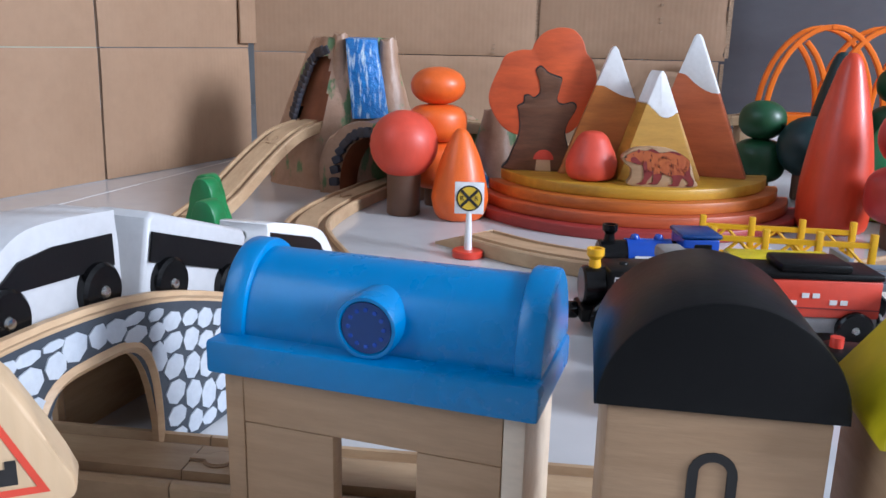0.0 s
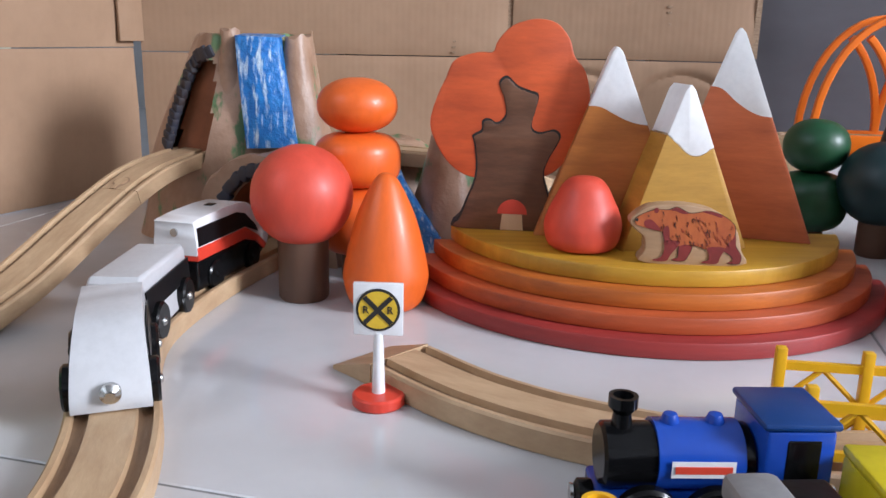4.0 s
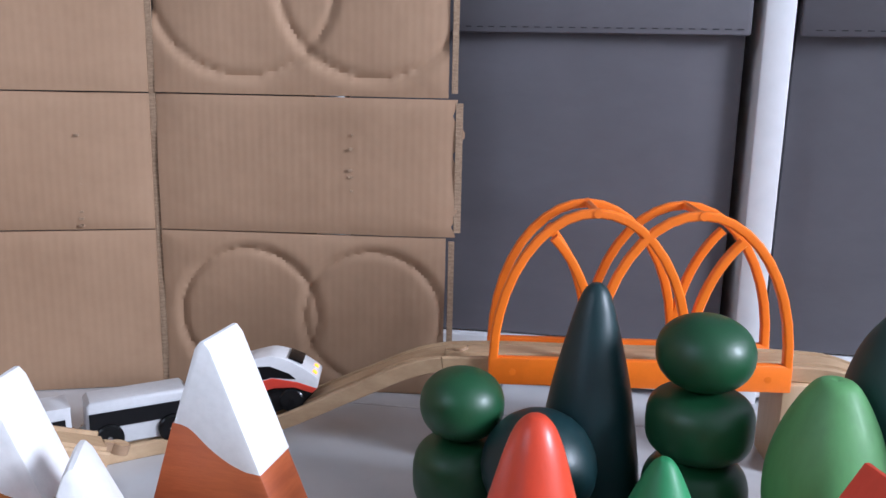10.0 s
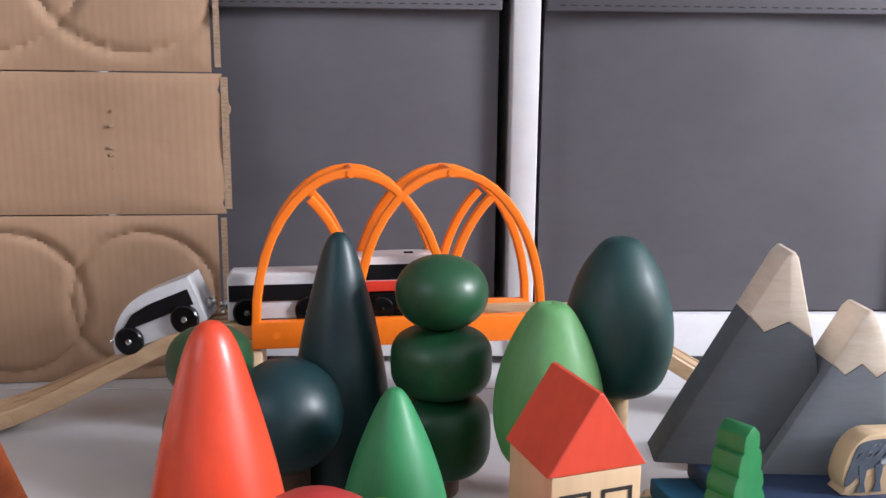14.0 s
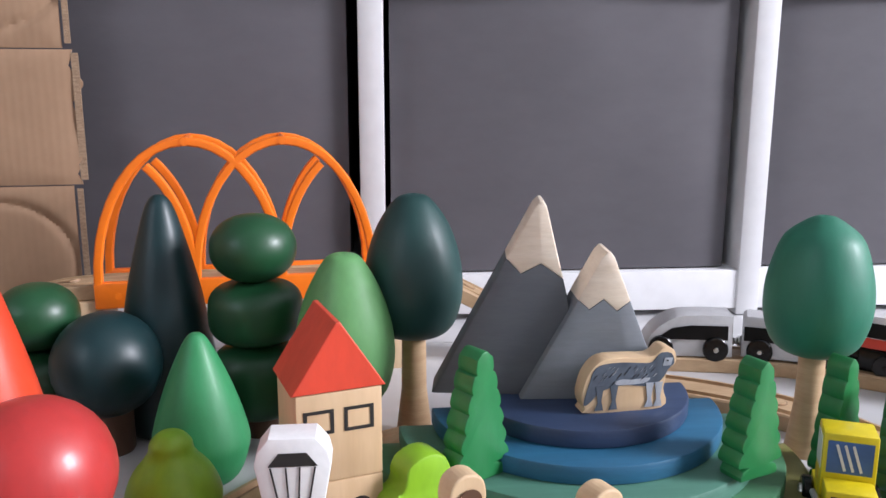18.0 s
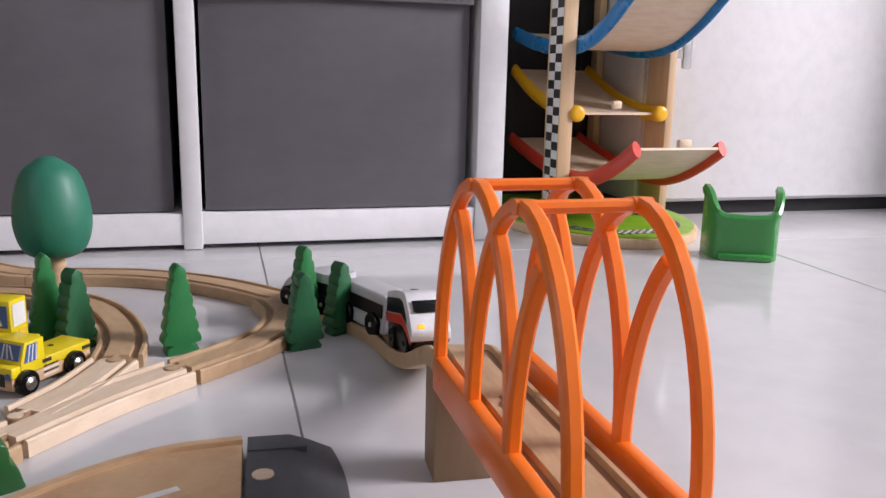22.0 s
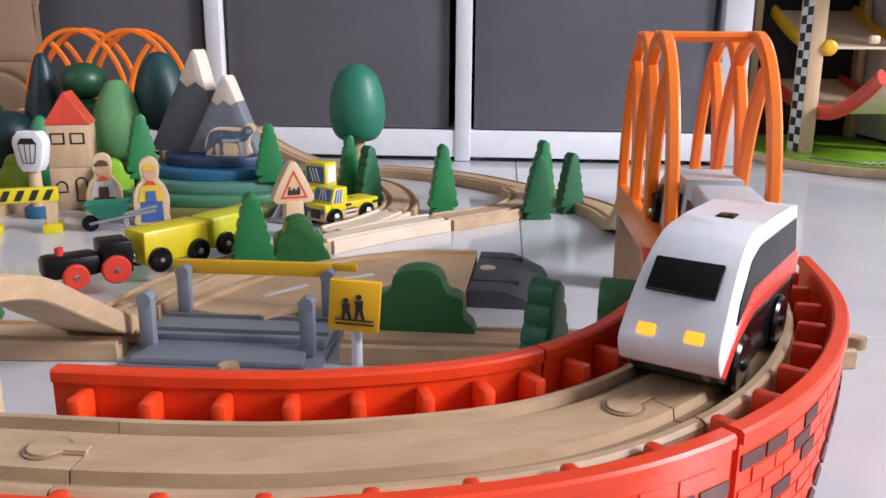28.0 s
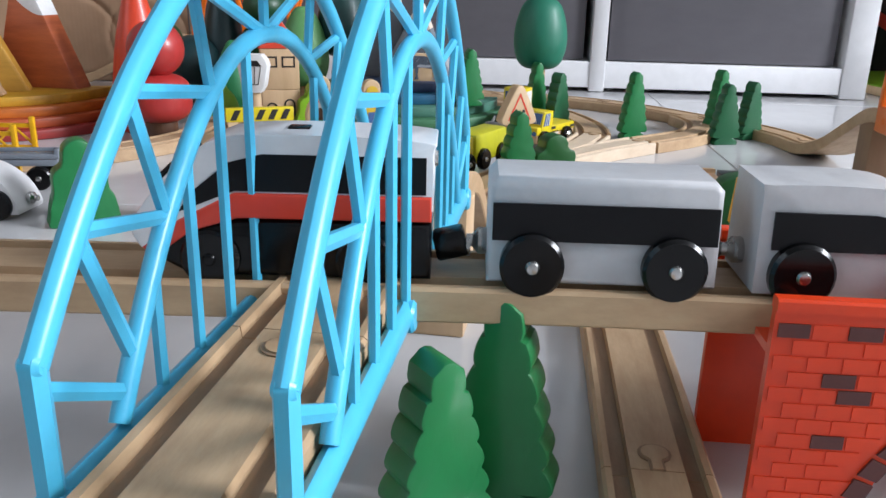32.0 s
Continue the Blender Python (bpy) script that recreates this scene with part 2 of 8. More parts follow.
def cardboard():
    m = mat("cardboard", (0.365, 0.230, 0.140), (0.32, 0.197, 0.117), 0.75, 9, None, 0.2, 0.0004)
    nt = m.node_tree
    p = nt.nodes["Principled BSDF"]
    tc = nt.nodes.new("ShaderNodeTexCoord")
    w = nt.nodes.new("ShaderNodeTexWave")
    w.bands_direction = "X"
    w.inputs["Scale"].default_value, w.inputs["Distortion"].default_value = 46, 0.6
    w.inputs["Detail"].default_value = 1
    nt.links.new(tc.outputs["Object"], w.inputs["Vector"])
    big = noise_node(nt, 11, 3)
    add = nt.nodes.new("ShaderNodeMath")
    add.operation = "MULTIPLY_ADD"
    add.inputs[1].default_value = 0.03
    nt.links.new(w.outputs["Fac"], add.inputs[0])
    nt.links.new(big, add.inputs[2])
    bump(nt, p, add.outputs[0], 0.5, 0.004)
    return m


CARD = cardboard()
CARDCORE = mat("torn_cardboard", (0.22, 0.14, 0.085), (0.36, 0.25, 0.16), 0.85, 200, (1, 1, 3), 0.6, 0.001)


def fabric():
    m = mat("grey_fabric", (0.118, 0.112, 0.124), (0.10, 0.095, 0.106), 0.55, 5, (1, 1, 2), 0.25, 0.0008, spec=0.35)
    nt = m.node_tree
    p = nt.nodes["Principled BSDF"]
    a = noise_node(nt, 6, 2, (1, 1, 0.8))
    f = noise_node(nt, 900, 2)
    add = nt.nodes.new("ShaderNodeMath")
    add.operation = "MULTIPLY_ADD"
    add.inputs[1].default_value = 0.02
    nt.links.new(f, add.inputs[0])
    nt.links.new(a, add.inputs[2])
    bump(nt, p, add.outputs[0], 0.2, 0.010)
    return m


FABRIC = fabric()
LAMINATE = mat("white_laminate", (0.74, 0.74, 0.75), (0.70, 0.70, 0.71), 0.4, 6, None, 0.1, 0.0003)
WALLP = mat("wall_paint", (0.42, 0.42, 0.42), (0.38, 0.38, 0.385), 0.8, 4, None, 0.2, 0.0006)
TILE = mat("glazed_tile", (0.60, 0.60, 0.605), (0.55, 0.55, 0.56), 0.10, 3.0, None, 0.04, 0.0002)
GROUT = mat("grout", (0.22, 0.22, 0.22), None, 0.8, 60)
# near-black for shade put in as colour behind gaps, and for dark stitching
SHADE_THREAD = mat("shade_and_thread_black", (0.02, 0.02, 0.022), None, 0.8)


def stained(name, tones, scale=26, stretch=(1.3, 0.8, 0.5), edge=(0.57, 0.62)):
    m = bpy.data.materials.new(name)
    m.use_nodes = True
    nt = m.node_tree
    p = nt.nodes["Principled BSDF"]
    col = ramp_node(nt, tones[0], tones[1], noise_node(nt, scale, 5), 0.35, 0.65)
    msk = ramp_node(nt, (0, 0, 0), (1, 1, 1), noise_node(nt, scale * 1.3, 4, stretch), *edge)
    col = mix_node(nt, "MIX", msk, col, tones[2])
    nt.links.new(col, p.inputs["Base Color"])
    p.inputs["Roughness"].default_value = 0.42
    bump(nt, p, noise_node(nt, scale * 2, 4), 0.6, 0.003)
    return m


ROCK = stained("painted_rock", ((0.45, 0.29, 0.20), (0.31, 0.18, 0.11), (0.12, 0.21, 0.09)))
ROCKDK = mat("dark_painted_stone", (0.022, 0.034, 0.062), (0.05, 0.035, 0.03), 0.6, 60, None, 0.4, 0.0006)
ROCKIN = mat("rock_inside", (0.34, 0.11, 0.045), (0.22, 0.075, 0.03), 0.6, 30)
FALLS = stained("painted_water", ((0.008, 0.13, 0.43), (0.016, 0.20, 0.55), (0.60, 0.72, 0.80)), 95, (2.0, 1.0, 0.4), (0.52, 0.70))
STONEGREY = mat("printed_stone", (0.42, 0.46, 0.52), (0.55, 0.58, 0.62), 0.5, 60)
STONEDK = mat("printed_mortar", (0.05, 0.06, 0.075), None, 0.5)


# ---------------------------------------------------------------- mesh helpers
def mesh_ob(name, bm, material, smooth=True, angle=35):
    bmesh.ops.recalc_face_normals(bm, faces=bm.faces)
    me = bpy.data.meshes.new(name)
    for f in bm.faces:
        f.smooth = smooth
    bm.to_mesh(me)
    bm.free()
    if smooth:
        me.set_sharp_from_angle(angle=radians(angle))
    for m in (material if isinstance(material, (list, tuple)) else [material]):
        me.materials.append(m)
    return new(name, me)


def part(name, bm, material, parent, label="", at=None, smooth=True):
    ob = mesh_ob(name, bm, material, smooth)
    ob.parent = parent
    if at is not None:
        ob.matrix_basis = at
    if label:
        tagged(ob, label)
    return ob


def thing(name, label, category, at=None, group="", kind=""):
    ob = new(name)
    ob.empty_display_size = 0.02
    if at is not None:
        ob.matrix_basis = at
    return tagged(ob, label, category, group, kind)


def single(name, bm, material, label, category, at=None, group="", kind="", smooth=True):
    ob = mesh_ob(name, bm, material, smooth)
    if at is not None:
        ob.matrix_basis = at
    return tagged(ob, label, category, group, kind)


def box(x0, x1, y0, y1, z0, z1, bevel=0.0, seg=2, bm=None):
    b = bmesh.new()
    bmesh.ops.create_cube(b, size=1)
    for v in b.verts:
        v.co = Vector(((x0 + x1) / 2 + v.co.x * (x1 - x0), (y0 + y1) / 2 + v.co.y * (y1 - y0), (z0 + z1) / 2 + v.co.z * (z1 - z0)))
    if bevel:
        bmesh.ops.bevel(b, geom=b.edges[:] , offset=bevel, segments=seg, profile=0.5, affect="EDGES")
    return join(bm, b)


def join(a, b):
    if a is None:
        return b
    me = bpy.data.meshes.new("tmp")
    b.to_mesh(me)
    b.free()
    a.from_mesh(me)
    bpy.data.meshes.remove(me)
    return a


def moved(bm, m):
    bmesh.ops.transform(bm, matrix=m, verts=bm.verts)
    return bm


def lathe(profile, seg=40, bm=None):
    """A body turned about z from rows of (radius, height)."""
    b = bmesh.new()
    rings = []
    for r, z in profile:
        if r < 1e-6:
            rings.append([b.verts.new((0, 0, z))])
        else:
            rings.append([b.verts.new((r * math.cos(2 * math.pi * i / seg), r * math.sin(2 * math.pi * i / seg), z)) for i in range(seg)])
    for lo, hi in zip(rings, rings[1:]):
        for i in range(seg):
            j = (i + 1) % seg
            if len(lo) == 1 and len(hi) > 1:
                b.faces.new((lo[0], hi[j], hi[i]))
            elif len(hi) == 1 and len(lo) > 1:
                b.faces.new((lo[i], lo[j], hi[0]))
            elif len(lo) > 1:
                b.faces.new((lo[i], lo[j], hi[j], hi[i]))
    for ring in (rings[0], rings[-1]):
        if len(ring) > 1:
            b.faces.new(ring)
    return join(bm, b)


def curve_profile(keys, n=26):
    """Smooth (radius, height) rows through a few key rows."""
    pts = [Vector((r, z, 0)) for r, z in keys]
    out = []
    for i in range(len(pts) - 1):
        p0, p1, p2, p3 = pts[max(i - 1, 0)], pts[i], pts[i + 1], pts[min(i + 2, len(pts) - 1)]
        k = max(2, n // (len(pts) - 1))
        for j in range(k):
            t = j / k
            v = 0.5 * (2 * p1 + (p2 - p0) * t + (2 * p0 - 5 * p1 + 4 * p2 - p3) * t * t + (3 * p1 - p0 - 3 * p2 + p3) * t ** 3)
            out.append((max(v.x, 0), v.y))
    out.append((max(pts[-1].x, 0), pts[-1].y))
    return out


def smooth_loop(points, n=6, closed=True):
    """Round a loop of 2D points."""
    pts = [Vector((*p, 0)) for p in points]
    out, m = [], len(points)
    for i in range(m if closed else m - 1):
        g = (lambda k: pts[k % m]) if closed else (lambda k: pts[min(max(k, 0), m - 1)])
        p0, p1, p2, p3 = g(i - 1), g(i), g(i + 1), g(i + 2)
        for j in range(n):
            t = j / n
            v = 0.5 * (2 * p1 + (p2 - p0) * t + (2 * p0 - 5 * p1 + 4 * p2 - p3) * t * t + (3 * p1 - p0 - 3 * p2 + p3) * t ** 3)
            out.append((v.x, v.y))
    if not closed:
        out.append(tuple(points[-1]))
    return out


def plate(outline, depth, bevel=0.0012, bm=None):
    """An upright board: outline in x and z, thickness along y, centred on y = 0."""
    b = bmesh.new()
    f = b.faces.new([b.verts.new((x, -depth / 2, z)) for x, z in outline])
    r = bmesh.ops.extrude_face_region(b, geom=[f])
    for v in r["geom"]:
        if isinstance(v, bmesh.types.BMVert):
            v.co.y += depth
    if bevel:
        rim = [e for e in b.edges if abs(e.verts[0].co.y - e.verts[1].co.y) < 1e-7]
        bmesh.ops.bevel(b, geom=rim, offset=bevel, segments=2, profile=0.5, affect="EDGES", clamp_overlap=True)
    return join(bm, b)


def slab(outline, z0, z1, bevel=0.0012, bm=None):
    """A lying board: outline in x and y."""
    b = plate(outline, z1 - z0, bevel)
    moved(b, Matrix.Translation((0, 0, (z0 + z1) / 2)) @ Matrix.Rotation(radians(-90), 4, "X"))
    return join(bm, b)


def disc(r, y0, y1, seg=24, bm=None, bevel=0.0, x=0.0, z=0.0):
    """A wheel-like disc about the y axis."""
    k = min(bevel, r * 0.4)
    b = lathe([(0, y0), (r - k, y0), (r, y0 + k), (r, y1 - k), (r - k, y1), (0, y1)] if k else [(0, y0), (r, y0), (r, y1), (0, y1)], seg)
    moved(b, Matrix.Translation((x, 0, z)) @ Matrix.Rotation(radians(-90), 4, "X"))
    return join(bm, b)


def sweep(points, section, closed=True, caps=True, bm=None, up=Vector((0, 0, 1))):
    """Sweep a section of (side, height) along 3D points, upright."""
    b = bmesh.new()
    pts = [Vector(p) for p in points]
    rings = []
    for i, p in enumerate(pts):
        d = (pts[min(i + 1, len(pts) - 1)] - pts[max(i - 1, 0)])
        if up.z:
            flat = Vector((d.x, d.y, 0)).normalized()
            side = Vector((-flat.y, flat.x, 0))
            rise = d.normalized().cross(side) * -1
            rise = rise if rise.z > 0 else -rise
        else:
            side = up
            rise = side.cross(d.normalized())
        rings.append([b.verts.new(p + side * s + rise * h) for s, h in section])
    n = len(section)
    for lo, hi in zip(rings, rings[1:]):
        for i in range(n if closed else n - 1):
            j = (i + 1) % n
            b.faces.new((lo[i], lo[j], hi[j], hi[i]))
    if caps:
        b.faces.new(rings[0])
        b.faces.new(rings[-1])
    return join(bm, b)


def round_section(w, h, k=6):
    return [(w / 2 * math.cos(2 * math.pi * i / k), h / 2 * math.sin(2 * math.pi * i / k)) for i in range(k)]


def rod(points, w, h=None, k=8, bm=None, up=Vector((0, 0, 1))):
    return sweep(points, round_section(w, h or w, k), bm=bm, up=up)


def spline(points, n=8):
    pts = [Vector(p) for p in points]
    out = []
    for i in range(len(pts) - 1):
        p0, p1, p2, p3 = pts[max(i - 1, 0)], pts[i], pts[i + 1], pts[min(i + 2, len(pts) - 1)]
        for j in range(n):
            t = j / n
            out.append(0.5 * (2 * p1 + (p2 - p0) * t + (2 * p0 - 5 * p1 + 4 * p2 - p3) * t * t + (3 * p1 - p0 - 3 * p2 + p3) * t ** 3))
    out.append(pts[-1])
    return out


def text_mesh(word, size, depth=0.0002):
    c = bpy.data.curves.new("lettering", "FONT")
    c.body, c.size, c.align_x, c.align_y, c.extrude = word, size, "CENTER", "CENTER", depth
    tmp = new("lettering", c)
    me = bpy.data.meshes.new_from_object(tmp.evaluated_get(bpy.context.evaluated_depsgraph_get()))
    bpy.data.objects.remove(tmp)
    b = bmesh.new()
    b.from_mesh(me)
    bpy.data.meshes.remove(me)
    return b


def ring_pts(cx, cz, r, k=28, a0=0, a1=360):
    return [(cx + r * math.cos(radians(a0 + (a1 - a0) * i / k)), cz + r * math.sin(radians(a0 + (a1 - a0) * i / k))) for i in range(k + (0 if a1 - a0 == 360 else 1))]


# ---------------------------------------------------------------- the room
CAB = pose(1.647, 1.174, 0, 0, 0, -14.7)


def tiled_floor():
    fl = thing("floor", "glossy pale grey ceramic floor tiles with thin dark joints", "floor", kind="structure")
    part("grout", box(-1.5, 4.35, -2.25, 2.6, -0.05, -0.0006), GROUT, fl)
    base = Matrix.Translation((1.078, 0.735, 0)) @ Matrix.Rotation(radians(-14.7), 4, "Z")
    me = None
    for i in range(-6, 8):
        for j in range(-6, 5):
            c = base @ Vector((0.1 + 0.343 + i * 0.686, 0.343 + j * 0.686 - 0.183, 0))
            if not (-1.7 < c.x < 4.5 and -2.4 < c.y < 2.7):
                continue
            if me is None:
                t = part("tile", box(-0.3422, 0.3422, -0.3422, 0.3422, -0.008, 0, 0.0006, 1), TILE, fl)
                me = t.data
            else:
                t = new("tile", me)
                t.parent = fl
            t.matrix_basis = Matrix.Translation(c) @ Matrix.Rotation(radians(-14.7), 4, "Z")


def room():
    single("wall_north", box(-2.6, 3.1, 0.62, 0.72, 0, 2.6), WALLP, "plain white painted wall behind the cabinets", "wall", CAB, kind="structure")
    w = bmesh.new()
    for y0, y1, z0, z1 in ((-2.3, -1.65, 0, 2.6), (-0.4, 2.0, 0, 2.6), (-1.65, -0.4, 0, 1.1), (-1.65, -0.4, 2.5, 2.6)):
        box(4.3, 4.4, y0, y1, z0, z1, bm=w)
    single("wall_east", w, WALLP, "plain white wall with a wide window opening", "wall", kind="structure")
    single("wall_south", box(-1.5, 4.3, -2.3, -2.2, 0, 2.6), WALLP, "plain white painted wall", "wall", kind="structure")
    # opening made only to let the added west fill lamp in
    w = bmesh.new()
    for y0, y1, z0, z1 in ((-2.3, -0.8, 0, 2.6), (0.4, 2.6, 0, 2.6), (-0.8, 0.4, 0, 0.8), (-0.8, 0.4, 2.1, 2.6)):
        box(-1.6, -1.5, y0, y1, z0, z1, bm=w)
    single("wall_west", w, WALLP, "plain white wall with an opening for the added fill lamp", "wall", kind="structure")
    single("ceiling", box(-1.6, 4.4, -2.3, 2.9, 2.6, 2.7), WALLP, "plain white ceiling", "ceiling", kind="structure")


def storage_cabinet():
    """Low white frame with grey fabric drawers, local x to the right along its front, y into it."""
    cab = thing("storage_cabinet", "white laminate storage unit with grey fabric bins on the floor", "cabinet", CAB)
    xs = [-1.203, -0.82, -0.434, -0.04]
    ws = [0.022, 0.024, 0.024, 0.04]
    for x, w in zip(xs, ws):
        part("post", box(x, x + w, 0, 0.36, 0.001, 1.02, 0.0015), LAMINATE, cab)
    part("post", box(-1.6, -1.56, 0, 0.36, 0.001, 1.02, 0.0015), LAMINATE, cab)
    part("base_rail", box(-1.6, -0.0405, 0.002, 0.36, 0.007, 0.048, 0.0015), LAMINATE, cab)
    part("shelf", box(-1.6, -0.0405, 0.003, 0.36, 0.47, 0.495, 0.0015), LAMINATE, cab)
    part("top", box(-1.62, 0.02, -0.01, 0.37, 1.021, 1.05, 0.0015), LAMINATE, cab)
    # near-black, so the slits beside the bins take the shade from its colour
    part("back_panel", box(-1.6, -0.002, 0.361, 0.372, 0.01, 1.02), SHADE_THREAD, cab)
    for k, x in enumerate((-1.2, -0.8, -0.4, -0.03)):
        part("foot", lathe([(0.012, 0), (0.012, 0.0068)], 14), LAMINATE, cab, at=Matrix.Translation((x, 0.05, 0)))
    lefts = [-1.56, -1.205 + 0.026, -0.82 + 0.026, -0.434 + 0.025]
    rights = [-1.205, -0.82, -0.434, -0.04]
    for l, r in zip(lefts, rights):
        for z0, z1 in ((0.050, 0.45), (0.497, 0.93)):
            bin_ = thing("fabric_bin", "grey woven fabric drawer bin in a white frame", "storage bin", CAB, "fabric bins")
            # wider slit left of each post stands in for the post's cast shadow
            l2, r2 = l + 0.004, r - 0.011
            nx, nz = 26, 22
            b = bmesh.new()
            grid = []
            for i in range(nx + 1):
                row = []
                for j in range(nz + 1):
                    fx, fz = i / nx, j / nz
                    sag = 0.006 * math.sin(math.pi * fx) * math.sin(math.pi * fz)
                    wr = 0.0016 * noise.noise(Vector((l2 * 9 + fx * 3.2, z0 * 7, fz * 7))) * math.sin(math.pi * fx)
                    row.append(b.verts.new((l2 + (r2 - l2) * fx, 0.012 + 0.005 * (abs(fx - 0.5) * 2) ** 14 - sag - wr, z0 + (z1 - z0) * fz)))
                grid.append(row)
            for i in range(nx):
                for j in range(nz):
                    b.faces.new((grid[i][j], grid[i + 1][j], grid[i + 1][j + 1], grid[i][j + 1]))
            ext = bmesh.ops.extrude_face_region(b, geom=b.faces[:])
            for v in ext["geom"]:
                if isinstance(v, bmesh.types.BMVert):
                    v.co.y += 0.30 if v.co.y < 0.2 else 0
            part("bin_front", b, FABRIC, bin_)
            if z0 < 0.1:
                fl = box(l2 - 0.001, r2 + 0.001, -0.001, 0.006, 0.322, 0.45, 0.002)
                part("flap", fl, FABRIC, bin_)
                for k in range(34):
                    x = l2 + 0.01 + (r2 - l2 - 0.02) * k / 33
                    part("stitch", box(x, x + 0.005, -0.0016, -0.0008, 0.3265, 0.3272), SHADE_THREAD, bin_)


def cardboard_screen():
    """Flattened carton pieces stood up as a backdrop, with creases and a torn edge."""
    back = thing("cardboard_backdrop", "brown cardboard carton wall with fold creases and torn edge", "cardboard")
    rnd = random.Random(4)

    stand = lambda x: 1.410 + (0.600 - x) * 0.16 if x > 0.346 else 1.416 + (x + 0.055) * 0.085

    def sheet(x0, x1, z0, z1, torn=False, circles=()):
        b = bmesh.new()
        nx, nz = (96, 60) if circles else (40, 26)
        rows = []
        for i in range(nx + 1):
            row = []
            for j in range(nz + 1):
                fx, fz = i / nx, j / nz
                edge = 0.0025 * (max(abs(fx - 0.5), abs(fz - 0.5)) * 2) ** 8
                dy = edge + 0.004 * noise.noise(Vector((x0 * 5 + fx * 2.2, z0 * 9 + fz * 1.6, 3)))
                xx = x0 + (x1 - x0) * fx
                zz = z0 + (z1 - z0) * fz
                for cx, cz, cr in circles:
                    d = math.hypot(xx - cx, zz - cz) - cr
                    dy += 0.0030 * math.exp(-(d / 0.0045) ** 2) + (0.0016 if d < 0 else 0.0)
                if torn and i == nx:
                    xx += 0.010 * noise.noise(Vector((1, 2, fz * 6))) + 0.004 * noise.noise(Vector((4, 2, fz * 30))) + 0.004
                row.append(b.verts.new((xx, stand(x0 + (x1 - x0) * fx) + dy, zz)))
            rows.append(row)
        for i in range(nx):
            for j in range(nz):
                b.faces.new((rows[i][j], rows[i + 1][j], rows[i + 1][j + 1], rows[i][j + 1]))
        ext = bmesh.ops.extrude_face_region(b, geom=b.faces[:])
        for v in ext["geom"]:
            if isinstance(v, bmesh.types.BMVert):
                v.co.y += 0.004
        return part("panel", b, CARD, back)

    zs = [0.0008, 0.147, 0.266, 0.50]
    for k, (z0, z1) in enumerate(zip(zs, zs[1:])):
        circ = ((0.425, 0.07, 0.062), (0.535, 0.07, 0.062)) if k == 0 else (((0.425, 0.36, 0.08), (0.535, 0.36, 0.08)) if k == 2 else ())
        sheet(0.349, 0.598 if k != 1 else 0.602, z0, z1 - 0.0012, k == 1, circ)
        sheet(-0.055, 0.3435, z0, z1 - 0.0012)
        part("torn_edge", box(0.6005 + 0.004 * (k == 1), 0.6055 + 0.005 * (k == 1), 1.411, 1.4145, z0 + 0.004, z1 - 0.004), CARDCORE, back, "frayed brown cut edge")
    part("crease", box(0.3437, 0.3488, 1.4535, 1.456, 0.001, 0.50), CARDCORE, back)
    for x, z, h in ((0.283, 0.2, 0.10), (0.515, 0.21, 0.075)):
        for n in range(int(h / 0.006)):
            if rnd.random() < 0.6:
                part("print_mark", box(x + rnd.uniform(-0.002, 0.002), x + 0.003, stand(x) - 0.0012, stand(x) + 0.0006, z - h / 2 + n * 0.006, z - h / 2 + n * 0.006 + 0.002), CARDCORE, back)
    left = thing("cardboard_side", "brown cardboard carton side panel with creases", "cardboard", pose(-0.058, 1.416, 0, 0, 0, 65.5))
    for x0, x1 in ((-0.27, -0.004), (-0.62, -0.274), (-1.0, -0.624)):
        for z0, z1 in ((0.0008, 0.150), (0.1512, 0.50)):
            b = bmesh.new()
            nx, nz = 22, 14
            rows = []
            for i in range(nx + 1):
                rows.append([b.verts.new((x0 + (x1 - x0) * i / nx,
                                          0.002 * (max(abs(i / nx - 0.5), abs(j / nz - 0.5)) * 2) ** 8 + 0.003 * noise.noise(Vector((x0 * 6 + 2.4 * i / nx, 5, z0 * 8 + 1.5 * j / nz))),
                                          z0 + (z1 - z0) * j / nz)) for j in range(nz + 1)])
            for i in range(nx):
                for j in range(nz):
                    b.faces.new((rows[i][j], rows[i + 1][j], rows[i + 1][j + 1], rows[i][j + 1]))
            ext = bmesh.ops.extrude_face_region(b, geom=b.faces[:])
            for v in ext["geom"]:
                if isinstance(v, bmesh.types.BMVert):
                    v.co.y += 0.004
            part("panel", b, CARD, left)
    part("flap", box(-0.030, 0.004, -0.006, -0.002, 0.157, 0.5, 0.001), CARD, left)


